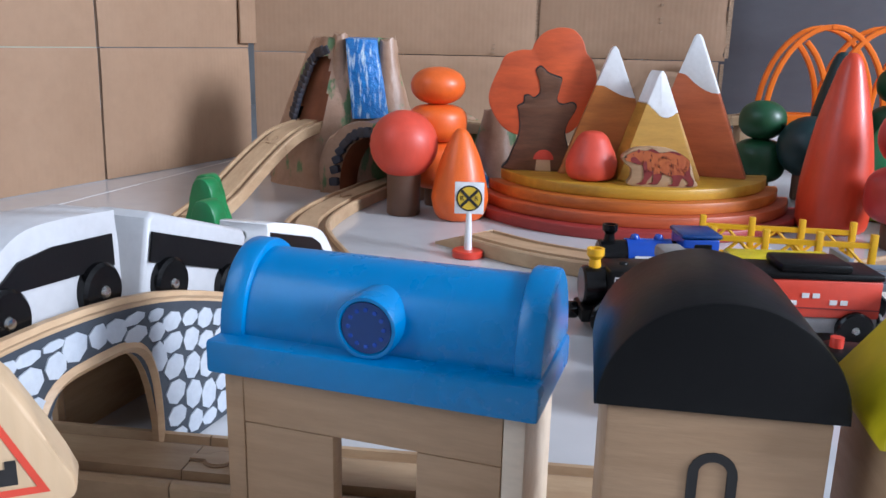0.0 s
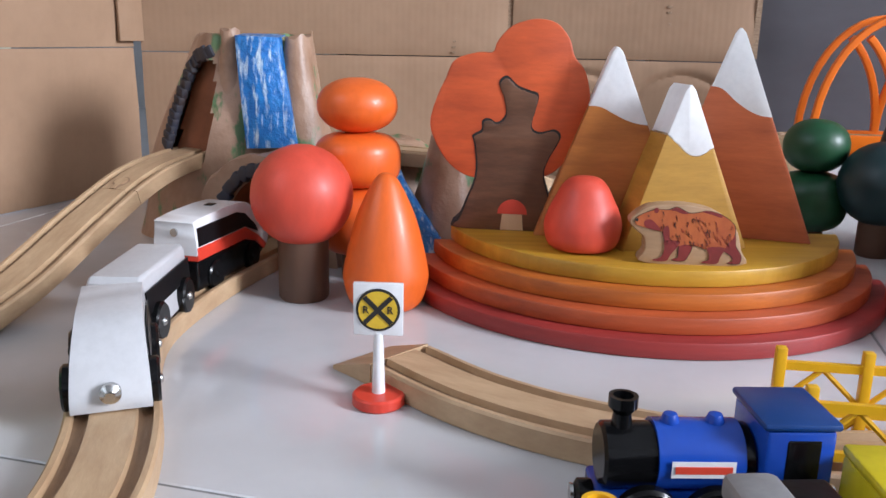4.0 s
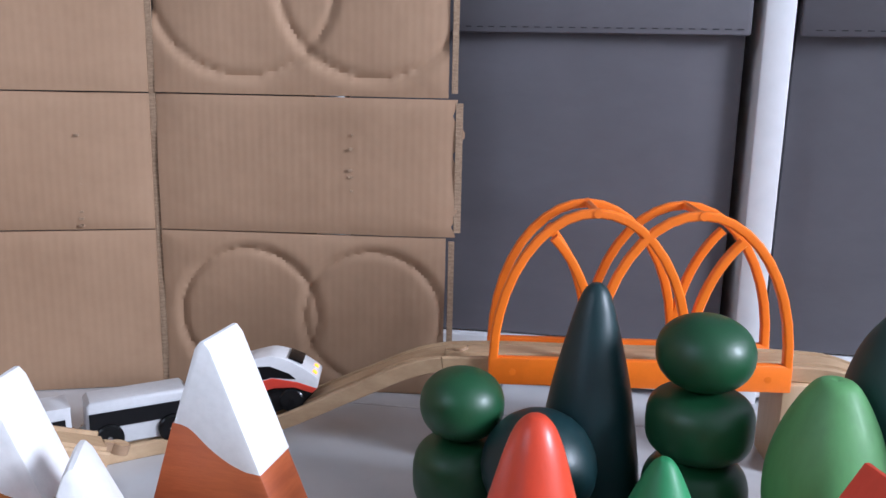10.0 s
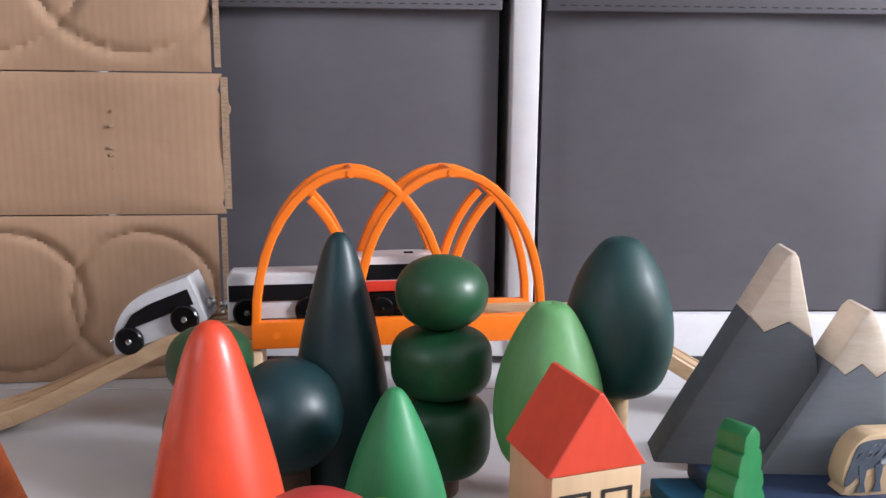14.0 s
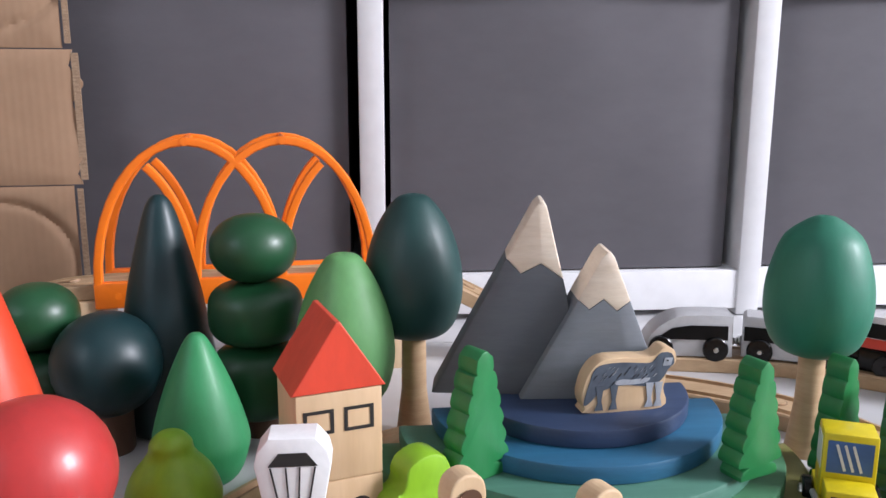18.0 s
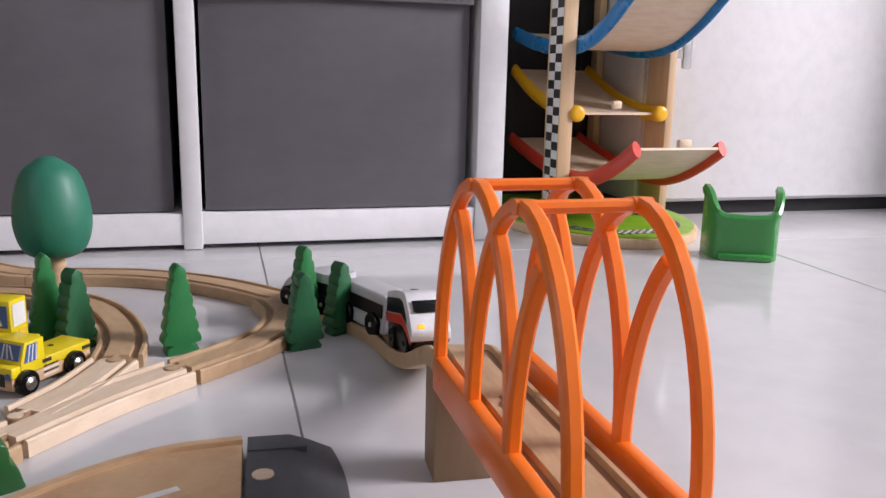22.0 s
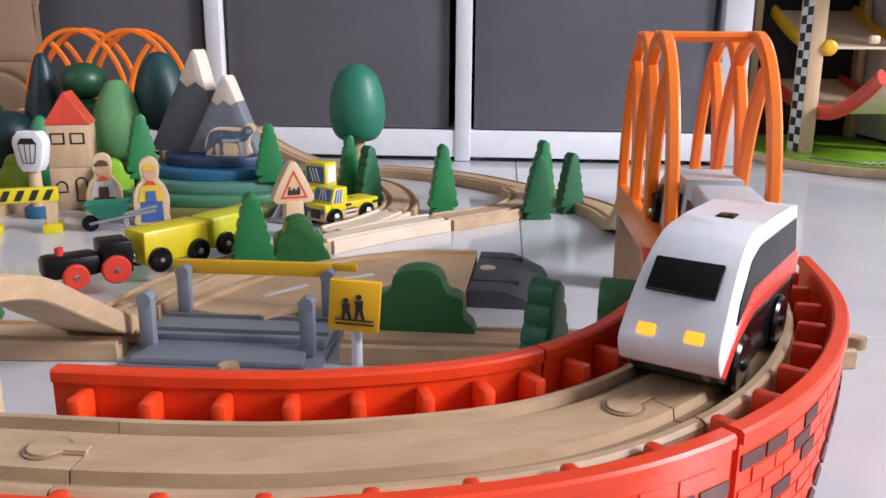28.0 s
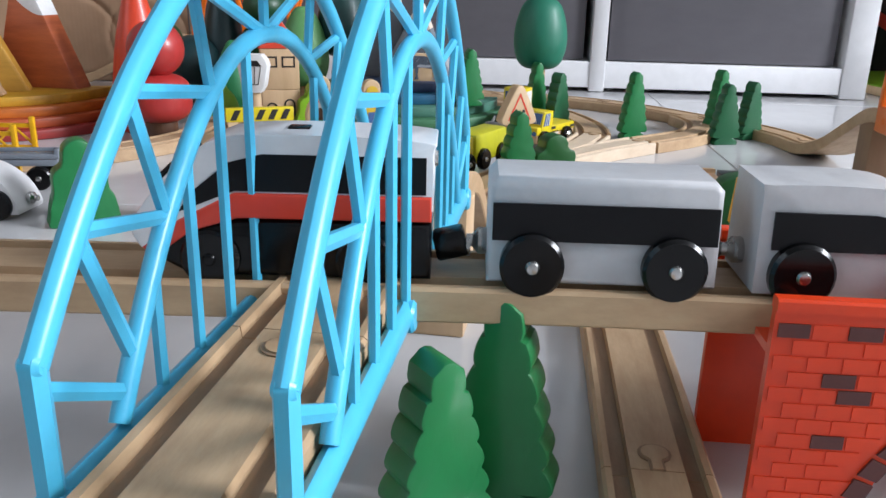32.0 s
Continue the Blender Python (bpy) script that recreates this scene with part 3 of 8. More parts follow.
def right_corner():
    m = CAB @ pose(0.02, 0.02, 0)
    d = thing("cupboard", "white flat cupboard with a brushed metal handle", "cupboard", m)
    part("body", box(0.272, 0.92, 0.14, 0.6, 0.022, 1.6, 0.002), LAMINATE, d)
    part("door", box(0.276, 0.80, 0.118, 0.138, 0.03, 1.58, 0.003), LAMINATE, d)
    part("side_trim", box(0.806, 0.826, 0.112, 0.138, 0.012, 1.58, 0.002), LAMINATE, d)
    part("kick", box(0.28, 0.9, 0.14, 0.2, 0.0, 0.021), SHADE_THREAD, d)
    h = part("handle", box(0.312, 0.328, 0.084, 0.092, 0.246, 0.42, 0.003), CHROME, d, "perforated brushed metal handle")
    part("handle_foot", box(0.300, 0.3118, 0.086, 0.1175, 0.262, 0.276), CHROME, d)
    s = thing("side_table", "brown wooden table panel seen beside the cupboard", "table", CAB @ pose(0.93, -0.02, 0))
    part("panel", box(0.0, 0.3, 0, 0.4, 0.155, 0.75, 0.002), WOOD, s)
    part("leg", box(0.02, 0.05, 0.05, 0.08, 0, 0.154), BLACKW, s)
    part("leg", box(0.25, 0.28, 0.05, 0.08, 0, 0.154), BLACKW, s)
    single("storage_box", box(0.935, 1.2, -0.12, -0.03, 0.0, 0.135, 0.006), SILVER, "grey plastic storage box on the floor", "box", CAB)


# ---------------------------------------------------------------- wooden track
W, T = 0.040, 0.012
SECTION = [(-0.0192, -T), (0.0192, -T), (0.020, -T + 0.0008), (0.020, -0.0012), (0.0188, 0), (0.0165, 0), (0.0160, -0.0034),
           (0.0100, -0.0034), (0.0095, 0), (-0.0095, 0), (-0.0100, -0.0034), (-0.0160, -0.0034), (-0.0165, 0), (-0.0188, 0), (-0.020, -0.0012), (-0.020, -T + 0.0008)]


def track(points, label="light beech wooden toy railway track with two grooves", material=None, joint=True, name="wooden_track"):
    """One piece of grooved track; the points give the middle of its top."""
    pts = [Vector(p) for p in points]
    o = pts[len(pts) // 2].copy()
    o.z = min(p.z for p in pts) - T
    a = (pts[-1] - pts[0])
    at = Matrix.Translation(o) @ Matrix.Rotation(math.atan2(a.y, a.x), 4, "Z")
    inv = at.inverted()
    loc = [inv @ p for p in pts]
    th = thing(name, label, "toy track", at, "wooden tracks")
    b = sweep(loc, SECTION)
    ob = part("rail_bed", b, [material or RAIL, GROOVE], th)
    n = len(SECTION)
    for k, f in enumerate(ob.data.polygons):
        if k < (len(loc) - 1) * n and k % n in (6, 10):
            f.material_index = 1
    if joint:
        e, d = loc[-1], (loc[-1] - loc[-2]).normalized()
        m = Matrix.Translation(e) @ Matrix.Rotation(math.atan2(d.y, d.x), 4, "Z") @ Matrix.Rotation(-math.asin(max(-1, min(1, d.z))), 4, "Y")
        g = slab([(0.0, -0.0028), (0.006, -0.0028)] + [(0.011 + 0.0062 * math.cos(radians(a)), 0.0062 * math.sin(radians(a))) for a in range(-150, 151, 25)] + [(0.006, 0.0028), (0.0, 0.0028)], -0.006, 0.0005, 0.0)
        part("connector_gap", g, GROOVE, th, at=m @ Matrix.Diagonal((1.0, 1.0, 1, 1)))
        g = slab([(-0.0, -0.0018), (0.006, -0.0018)] + [(0.011 + 0.0050 * math.cos(radians(a)), 0.0050 * math.sin(radians(a))) for a in range(-150, 151, 25)] + [(0.006, 0.0018), (-0.0, 0.0018)], -0.006, 0.0010, 0.0)
        part("connector", g, material or RAIL, th, at=m)
    return th


def arc_cut(points, step):
    pts = [Vector(p) for p in points]
    total = sum((b - a).length for a, b in zip(pts, pts[1:]))
    n = max(1, round(total / step))
    out, cur, acc, goal = [], [pts[0]], 0, total / n
    for a, b in zip(pts, pts[1:]):
        acc += (b - a).length
        cur.append(b)
        if acc >= goal - 1e-6 and len(out) < n - 1:
            out.append(cur)
            cur, acc = [b], 0
    out.append(cur)
    return [p for p in out if len(p) > 1]


def line(points, step=0.16, n=8, **kw):
    for piece in arc_cut(spline(points, n), step):
        d = (piece[-1] - piece[-2]).normalized()
        piece[-1] = piece[-1] - d * 0.0005
        track(piece, **kw)


# the running line: x, y and height of the track's top
MAIN = [(0.0, 0.12, 0.012), (0.01, 0.20, 0.012), (0.022, 0.26, 0.022), (0.036, 0.315, 0.042), (0.049, 0.37, 0.059), (0.062, 0.425, 0.068), (0.075, 0.48, 0.070), (0.091, 0.535, 0.064), (0.109, 0.59, 0.047), (0.127, 0.64, 0.026), (0.138, 0.68, 0.014), (0.145, 0.72, 0.012), (0.1465, 0.76, 0.012),
        (0.136, 0.81, 0.012), (0.115, 0.87, 0.012), (0.104, 0.92, 0.012), (0.106, 0.97, 0.012), (0.117, 1.03, 0.012), (0.133, 1.085, 0.012), (0.151, 1.14, 0.012), (0.183, 1.205, 0.012), (0.238, 1.262, 0.012),
        (0.31, 1.30, 0.012), (0.37, 1.328, 0.012), (0.42, 1.338, 0.013), (0.47, 1.337, 0.028), (0.52, 1.328, 0.052), (0.57, 1.315, 0.076), (0.613, 1.303, 0.083),
        (0.69, 1.293, 0.083), (0.77, 1.283, 0.083), (0.845, 1.272, 0.083), (0.885, 1.262, 0.079), (0.93, 1.247, 0.057), (0.98, 1.226, 0.028), (1.03, 1.200, 0.013), (1.09, 1.172, 0.012), (1.14, 1.145, 0.012),
        (1.19, 1.10, 0.012), (1.225, 1.05, 0.012), (1.252, 0.995, 0.012), (1.278, 0.945, 0.012), (1.298, 0.895, 0.012), (1.306, 0.845, 0.012), (1.300, 0.79, 0.014), (1.284, 0.73, 0.030), (1.262, 0.665, 0.058),
        (1.24, 0.61, 0.079), (1.226, 0.571, 0.083), (1.21, 0.51, 0.083), (1.195, 0.446, 0.083), (1.175, 0.375, 0.083), (1.152, 0.32, 0.083), (1.12, 0.277, 0.083), (1.083, 0.246, 0.083), (1.04, 0.228, 0.083),
        (0.985, 0.225, 0.083), (0.94, 0.232, 0.083), (0.895, 0.244, 0.083), (0.85, 0.255, 0.083), (0.80, 0.266, 0.083), (0.74, 0.278, 0.083), (0.66, 0.294, 0.083), (0.56, 0.314, 0.083)]


def railway():
    line(MAIN, 0.155)
    line([(0.0, 0.93, 0.0125), (0.012, 0.985, 0.024), (0.028, 1.05, 0.048), (0.045, 1.11, 0.068), (0.06, 1.17, 0.074), (0.075, 1.23, 0.074)], 0.17, label="light beech ascending track leading to the upper tunnel")
    line([(-0.02, 0.80, 0.012), (-0.012, 0.86, 0.012), (-0.001, 0.925, 0.012)], 0.17)
    line([(0.20, 1.215, 0.076), (0.255, 1.19, 0.076), (0.31, 1.20, 0.070), (0.36, 1.225, 0.05)], 0.3, label="light beech descending track behind the mountain")
    line([(0.90, 1.155, 0.012), (0.96, 1.145, 0.012), (1.016, 1.122, 0.012), (1.06, 1.08, 0.012), (1.088, 1.03, 0.012), (1.097, 0.975, 0.012), (1.095, 0.92, 0.012), (1.083, 0.875, 0.012)], 0.17)
    line([(1.245, 0.985, 0.0118), (1.243, 0.94, 0.0118), (1.222, 0.895, 0.0118), (1.185, 0.862, 0.0118), (1.125, 0.832, 0.0118)], 0.2)
    line([(1.121, 0.83, 0.012), (1.06, 0.798, 0.012), (1.0, 0.757, 0.012)], 0.14, material=PALE, label="pale beech wooden switch track lying on the floor")
    line([(1.08, 0.868, 0.0122), (1.05, 0.825, 0.0122), (1.015, 0.79, 0.0122)], 0.14, material=PALE, label="pale beech wooden switch track lying on the floor")
    line([(0.995, 0.752, 0.012), (0.95, 0.71, 0.012), (0.91, 0.665, 0.012), (0.882, 0.62, 0.012), (0.868, 0.58, 0.013)], 0.18)
    line([(0.866, 0.575, 0.013), (0.862, 0.54, 0.020), (0.849, 0.497, 0.046), (0.834, 0.455, 0.072), (0.813, 0.405, 0.083)], 0.3, label="light beech wavy ascending track up to the blue bridge")
    line([(0.811, 0.400, 0.083), (0.783, 0.322, 0.083), (0.7685, 0.279, 0.0832), (0.726, 0.155, 0.083), (0.696, 0.068, 0.083)], 0.17)
    line([(0.70, 0.572, 0.012), (0.80, 0.545, 0.012), (0.876, 0.531, 0.012)], 0.2)
    line([(1.005, 0.505, 0.012), (1.08, 0.488, 0.012), (1.19, 0.462, 0.012), (1.30, 0.45, 0.012)], 0.2)
    line([(0.80, 0.0, 0.012), (0.832, 0.105, 0.012), (0.868, 0.226, 0.012), (0.905, 0.348, 0.012), (0.936, 0.455, 0.012)], 0.22)
    line([(0.252, 0.893, 0.012), (0.29, 0.853, 0.012), (0.34, 0.822, 0.012), (0.41, 0.80, 0.012), (0.48, 0.80, 0.012), (0.55, 0.82, 0.012), (0.61, 0.86, 0.012), (0.648, 0.91, 0.012), (0.66, 0.97, 0.012)], 0.17)
    line([(0.66, 0.975, 0.012), (0.70, 1.03, 0.012), (0.76, 1.07, 0.012), (0.83, 1.09, 0.012)], 0.17)
    line([(-0.06, 0.53, 0.012), (0.06, 0.515, 0.012), (0.18, 0.50, 0.012), (0.32, 0.485, 0.012)], 0.2)
    # tapered end ramp of the small curve
    e = slab([(0.0, -0.02), (0.03, -0.02), (0.03, 0.02), (0.0, 0.02)], 0, 0.012, 0.0)
    for v in e.verts:
        if v.co.x > 0.02 and v.co.z > 0.006:
            v.co.z = 0.002
    single("track_ramp", e, RAIL, "light beech wedge-shaped track end", "toy track", pose(0.251, 0.894, 0, 0, 0, 135))


# ---------------------------------------------------------------- turned wooden trees
def turned(name, label, at, parts, group="painted wooden trees"):
    th = thing(name, label, "toy tree", at, group)
    for nm, prof, m in parts:
        part(nm, lathe(prof, 44), m, th)
    return th


def ball(r, z, k=14, flat=1.0):
    return [(max(0, r * math.sin(math.pi * i / k)), z - flat * r * math.cos(math.pi * i / k)) for i in range(k + 1)]


def stub(r, h):
    return [(0, 0), (r * 0.92, 0), (r, 0.002), (r, h), (0, h)]


def bun(r, z0, z1, k=18, e=3.1):
    c, h = (z0 + z1) / 2, (z1 - z0) / 2
    out = []
    for i in range(k + 1):
        a = math.pi * i / k - math.pi / 2
        ca, sa = math.cos(a), math.sin(a)
        out.append((r * max(ca, 0) ** (2 / e), c + h * math.copysign(abs(sa) ** (2 / e), sa)))
    return out


def trees():
    turned("ball_tree", "round coral-red wooden tree on a brown stub trunk", pose(0.1815, 1.021, 0), [("trunk", stub(0.0165, 0.047), DARKWOOD), ("crown", ball(0.0330, 0.0685), CORAL)])
    turned("drop_tree", "plain orange wooden teardrop tree on the floor", pose(0.2365, 1.006, 0), [("crown", curve_profile([(0, 0), (0.020, 0.001), (0.0268, 0.016), (0.0262, 0.030), (0.019, 0.058), (0.0095, 0.079), (0.004, 0.0857), (0, 0.0865)], 40), ORANGE)])
    turned("stacked_tree", "orange wooden tree of three stacked rounds", pose(0.2125, 1.072, 0), [("trunk", stub(0.012, 0.02), DARKWOOD), ("lower_round", bun(0.0300, 0.018, 0.0665), ORANGE), ("middle_round", bun(0.0302, 0.066, 0.1040), ORANGE), ("top_round", bun(0.0278, 0.1035, 0.1410, e=2.15), ORANGE)])
    turned("cone_tree", "tall glossy red wooden cone tree", pose(0.588, 0.993, 0), [("crown", curve_profile([(0, 0), (0.0275, 0.001), (0.0325, 0.02), (0.0315, 0.05), (0.0240, 0.10), (0.0135, 0.142), (0.0085, 0.157), (0.004, 0.163), (0, 0.164)], 48), RED)])
    turned("two_ball_tree", "crimson wooden tree of two stacked rounds on a brown trunk", pose(0.616, 0.921, 0), [("trunk", stub(0.0165, 0.022), DARKWOOD), ("lower_round", bun(0.0335, 0.021, 0.072, e=2.8), CRIMSON), ("top_round", ball(0.0290, 0.097), CRIMSON)])
    turned("two_ball_tree", "bottle green wooden tree of two stacked rounds", pose(0.587, 1.192, 0), [("trunk", stub(0.014, 0.014), DARKWOOD), ("lower_round", bun(0.0305, 0.013, 0.064, e=2.8), BOTTLE), ("top_round", bun(0.0265, 0.063, 0.108, e=2.2), BOTTLE)])
    turned("ball_tree", "glossy blue-green wooden ball tree on a brown trunk", pose(0.629, 1.157, 0), [("trunk", stub(0.014, 0.036), DARKWOOD), ("crown", ball(0.0345, 0.0595), INK)])
    turned("cone_tree", "tall blue-black green wooden cone tree", pose(0.667, 1.187, 0), [("crown", curve_profile([(0, 0), (0.029, 0.001), (0.0335, 0.02), (0.0320, 0.05), (0.0240, 0.10), (0.0135, 0.142), (0.0085, 0.157), (0.004, 0.163), (0, 0.164)], 48), INK)])
    turned("stacked_tree", "bottle green wooden tree of three stacked rounds", pose(0.724, 1.153, 0), [("trunk", stub(0.012, 0.014), DARKWOOD), ("lower_round", bun(0.0315, 0.0135, 0.066), BOTTLE), ("middle_round", bun(0.0315, 0.0655, 0.108), BOTTLE), ("top_round", bun(0.0285, 0.1075, 0.153, e=2.15), BOTTLE)])
    turned("drop_tree", "green wooden teardrop tree on the floor", pose(0.682, 1.098, 0), [("crown", curve_profile([(0, 0), (0.020, 0.001), (0.0285, 0.02), (0.0275, 0.034), (0.0195, 0.06), (0.0095, 0.083), (0.004, 0.0912), (0, 0.092)], 40), LEAF)])
    egg = lambda h0, h1, r: curve_profile([(0, h0), (r * 0.5, h0 + 0.001), (r * 0.80, h0 + 0.008), (r * 0.96, h0 + 0.022), (r, h0 + 0.037), (r * 0.93, h0 + 0.055), (r * 0.72, h0 + 0.075), (r * 0.38, h1 - 0.004), (r * 0.14, h1), (0, h1 - 0.001)], 54)
    stem = lambda h: [(0, 0), (0.0125, 0), (0.0125, 0.002), (0.0085, 0.035), (0.008, h), (0, h)]
    turned("egg_tree", "petrol green wooden egg tree on a bare wood stem", pose(0.822, 1.112, 0), [("trunk", stem(0.078), WOOD), ("crown", egg(0.072, 0.167, 0.0325), PETROL)])
    turned("egg_tree", "sea green wooden egg tree on a bare wood stem", pose(1.055, 1.003, 0), [("trunk", stem(0.074), WOOD), ("crown", egg(0.068, 0.157, 0.0325), SEA)])
    turned("egg_tree", "apple green wooden egg tree on a short wood stem", pose(0.772, 1.098, 0), [("trunk", stem(0.04), WOOD), ("crown", egg(0.036, 0.134, 0.0315), MINT)])
    turned("pear_tree", "small lime green wooden pear tree", pose(0.664, 1.050, 0), [("crown", curve_profile([(0, 0), (0.020, 0.001), (0.026, 0.014), (0.022, 0.028), (0.013, 0.040), (0.011, 0.047), (0.006, 0.052), (0, 0.053)], 40), LIME)])
    turned("pear_tree", "small coral-red wooden pear tree on the yellow disc", pose(0.3595, 1.000, 0.0423), [("crown", curve_profile([(0, 0), (0.0190, 0.001), (0.0240, 0.012), (0.0226, 0.022), (0.0170, 0.034), (0.0137, 0.0400), (0.0085, 0.0445), (0, 0.0458)], 40), CORAL)])


def scallop(w, h, rows, foot):
    """Outline of a flat fir: a foot, rows of rounded lobes that get narrower, and a blunt tip."""
    right = [(w * 0.43, 0), (w * 0.455, foot * 0.35), (w * 0.40, foot * 0.75), (w * 0.27, foot * 0.95)]
    for k in range(rows):
        z0, z1 = foot + (h - foot) * k / rows, foot + (h - foot) * (k + 1) / rows
        wk = w * 0.5 * (1 - k / rows) ** 0.72 + w * 0.05
        for f, g in ((0.02, 0.90), (0.16, 0.97), (0.34, 1.0), (0.58, 0.98), (0.80, 0.92), (0.94, 0.86)):
            right.append((wk * g * (1 - 0.10 * f), z0 + (z1 - z0) * f))
    top = [(w * 0.10, h - 0.0004), (w * 0.055, h + 0.0012), (0, h + 0.0017)]
    r = right[:-1] + top
    return r + [(-x, z) for x, z in reversed(r[:-1])]


def flat_tree(x, y, h, w, turn, m, label, z=0.0, rows=6):
    th = thing("flat_tree", label, "toy tree", pose(x, y, z, 0, 0, turn), "flat wooden trees")
    part("crown", plate(scallop(w, h, rows, h * 0.12), 0.015, 0.0013), m, th)
    return th


def flat_trees():
    fir = "flat green wooden fir tree standing upright"
    for x, y, h, w, turn, m, z in ((0.815, 0.984, 0.069, 0.034, 20, FIR, 0.0331), (0.954, 0.938, 0.062, 0.030, 8, FIR, 0.0335), (1.137, 0.895, 0.075, 0.030, 5, FIR, 0), (1.257, 0.922, 0.0745, 0.028, 10, FIR, 0),
                                   (1.233, 0.860, 0.066, 0.031, 0, FIRD, 0), (1.278, 0.886, 0.065, 0.029, 15, FIRD, 0), (1.042, 0.966, 0.078, 0.028, 10, FIR, 0), (1.061, 0.940, 0.069, 0.031, 30, FIRD, 0),
                                   (0.944, 0.690, 0.065, 0.034, 10, FIR, 0), (1.098, 0.403, 0.071, 0.033, 40, FIRD, 0), (0.817, 0.249, 0.0775, 0.037, -28, FIR, 0), (0.790, 0.232, 0.066, 0.036, 22, FIR, 0)):
        flat_tree(x, y, h, w, turn, m, fir, z)
    bush = lambda w, h: smooth_loop([(-w * 0.5, 0), (-w * 0.52, h * 0.12), (-w * 0.46, h * 0.3), (-w * 0.42, h * 0.42), (-w * 0.40, h * 0.62), (-w * 0.26, h * 0.72), (-w * 0.2, h * 0.92), (0, h), (w * 0.18, h * 0.93), (w * 0.25, h * 0.72),
                                     (w * 0.38, h * 0.64), (w * 0.40, h * 0.42), (w * 0.47, h * 0.32), (w * 0.52, h * 0.12), (w * 0.5, 0), (0, 0)], 4)
    for x, y, w, h, turn, m, lab in ((0.981, 0.706, 0.048, 0.044, 10, BUSH, "flat dark green wooden bush standing upright"), (1.052, 0.510, 0.070, 0.052, -16, BUSH, "flat dark green wooden bush beside the track"),
                                     (1.126, 0.379, 0.036, 0.078, 62, BUSH, "small flat dark green wooden bush"), (0.755, 0.60, 0.05, 0.042, 10, BUSH, "flat dark green wooden bush standing upright"),
                                     (0.783, 0.978, 0.056, 0.056, 12, LIME, "flat lime green wooden bush standing upright"), (0.60, 0.62, 0.045, 0.062, 20, FIR, "flat green wooden bush standing upright")):
        th = thing("flat_bush", lab, "toy bush", pose(x, y, 0, 0, 0, turn), "flat wooden bushes")
        part("crown", plate(bush(w, h), 0.018, 0.0015), m, th)
    wedge = lambda w, h: [(-w / 2, 0), (w / 2, 0), (w * 0.53, h * 0.10), (w * 0.45, h * 0.24), (w * 0.26, h * 0.66), (w * 0.15, h * 0.94), (0, h), (-w * 0.15, h * 0.94), (-w * 0.26, h * 0.66), (-w * 0.45, h * 0.24), (-w * 0.53, h * 0.10)]
    for x, y in ((0.074, 0.7375), (0.0485, 0.819), (0.0445, 0.8375)):
        th = thing("flat_tree", "flat green wooden rounded fir in a row of three", "toy tree", pose(x, y, 0, 0, 0, -20), "flat wooden trees")
        part("crown", plate(smooth_loop(wedge(0.046, 0.0655), 3), 0.0135, 0.0012), FIR, th)


PALEPEAK = mat("bare_limewood", (0.80, 0.70, 0.58), (0.70, 0.58, 0.45), 0.55, 26, (1, 1, 6), 0.3, 0.0003)


# ---------------------------------------------------------------- stepped half discs and mountains
def half_disc(r, z0, z1, k=56, cut=0.0):
    a = math.asin(cut / r)
    pts = [(r * math.cos(a + (math.pi - 2 * a) * i / k), -r * math.sin(a + (math.pi - 2 * a) * i / k)) for i in range(k + 1)]
    return slab(list(reversed(pts)), z0, z1, 0.0016)


def mountain(name, label, at, h, half, lean, depth, snow, body, cap, jag):
    """Upright triangular block with a painted peak."""
    th = thing(name, label, "toy mountain", at, "wooden mountains")
    tip = 0.0022
    zc = h * (1 - snow)
    xl = lambda z: -half + (half + lean - tip) * z / h
    xr = lambda z: half + (lean + tip - half) * z / h
    n = len(jag)
    edge = [(xl(zc) + (xr(zc) - xl(zc)) * i / (n - 1), zc + j) for i, j in enumerate(jag)]
    edge[0] = (xl(edge[0][1]), edge[0][1])
    edge[-1] = (xr(edge[-1][1]), edge[-1][1])
    b = bmesh.new()
    cols = [[b.verts.new(q) for q in ((-half + 2 * half * i / (n - 1), -depth / 2, 0), (x, -depth / 2, z), (x, depth / 2, z), (-half + 2 * half * i / (n - 1), depth / 2, 0))] for i, (x, z) in enumerate(edge)]
    for c0, c1 in zip(cols, cols[1:]):
        for i in range(4):
            b.faces.new((c0[i], c0[(i + 1) % 4], c1[(i + 1) % 4], c1[i]))
    b.faces.new(cols[0])
    b.faces.new(cols[-1])
    keep = [e for e in b.edges if abs(e.verts[0].co.y - e.verts[1].co.y) < 1e-6 and abs(e.verts[0].co.x - e.verts[1].co.x) > 1e-4 and len(e.link_faces) == 2 and min(v.co.z for v in e.verts) < 1e-4 < max(v.co.z for v in e.verts)
            and (all(v in cols[0] for v in e.verts) or all(v in cols[-1] for v in e.verts))]
    bmesh.ops.bevel(b, geom=keep, offset=0.0016, segments=2, profile=0.5, affect="EDGES")
    part("slope", b, body, th)
    part("peak", plate(edge + [(xr(h - 0.003), h - 0.003), (lean + tip * 0.4, h), (lean - tip * 0.4, h), (xl(h - 0.003), h - 0.003)], depth, 0.0012), cap, th)
    return th


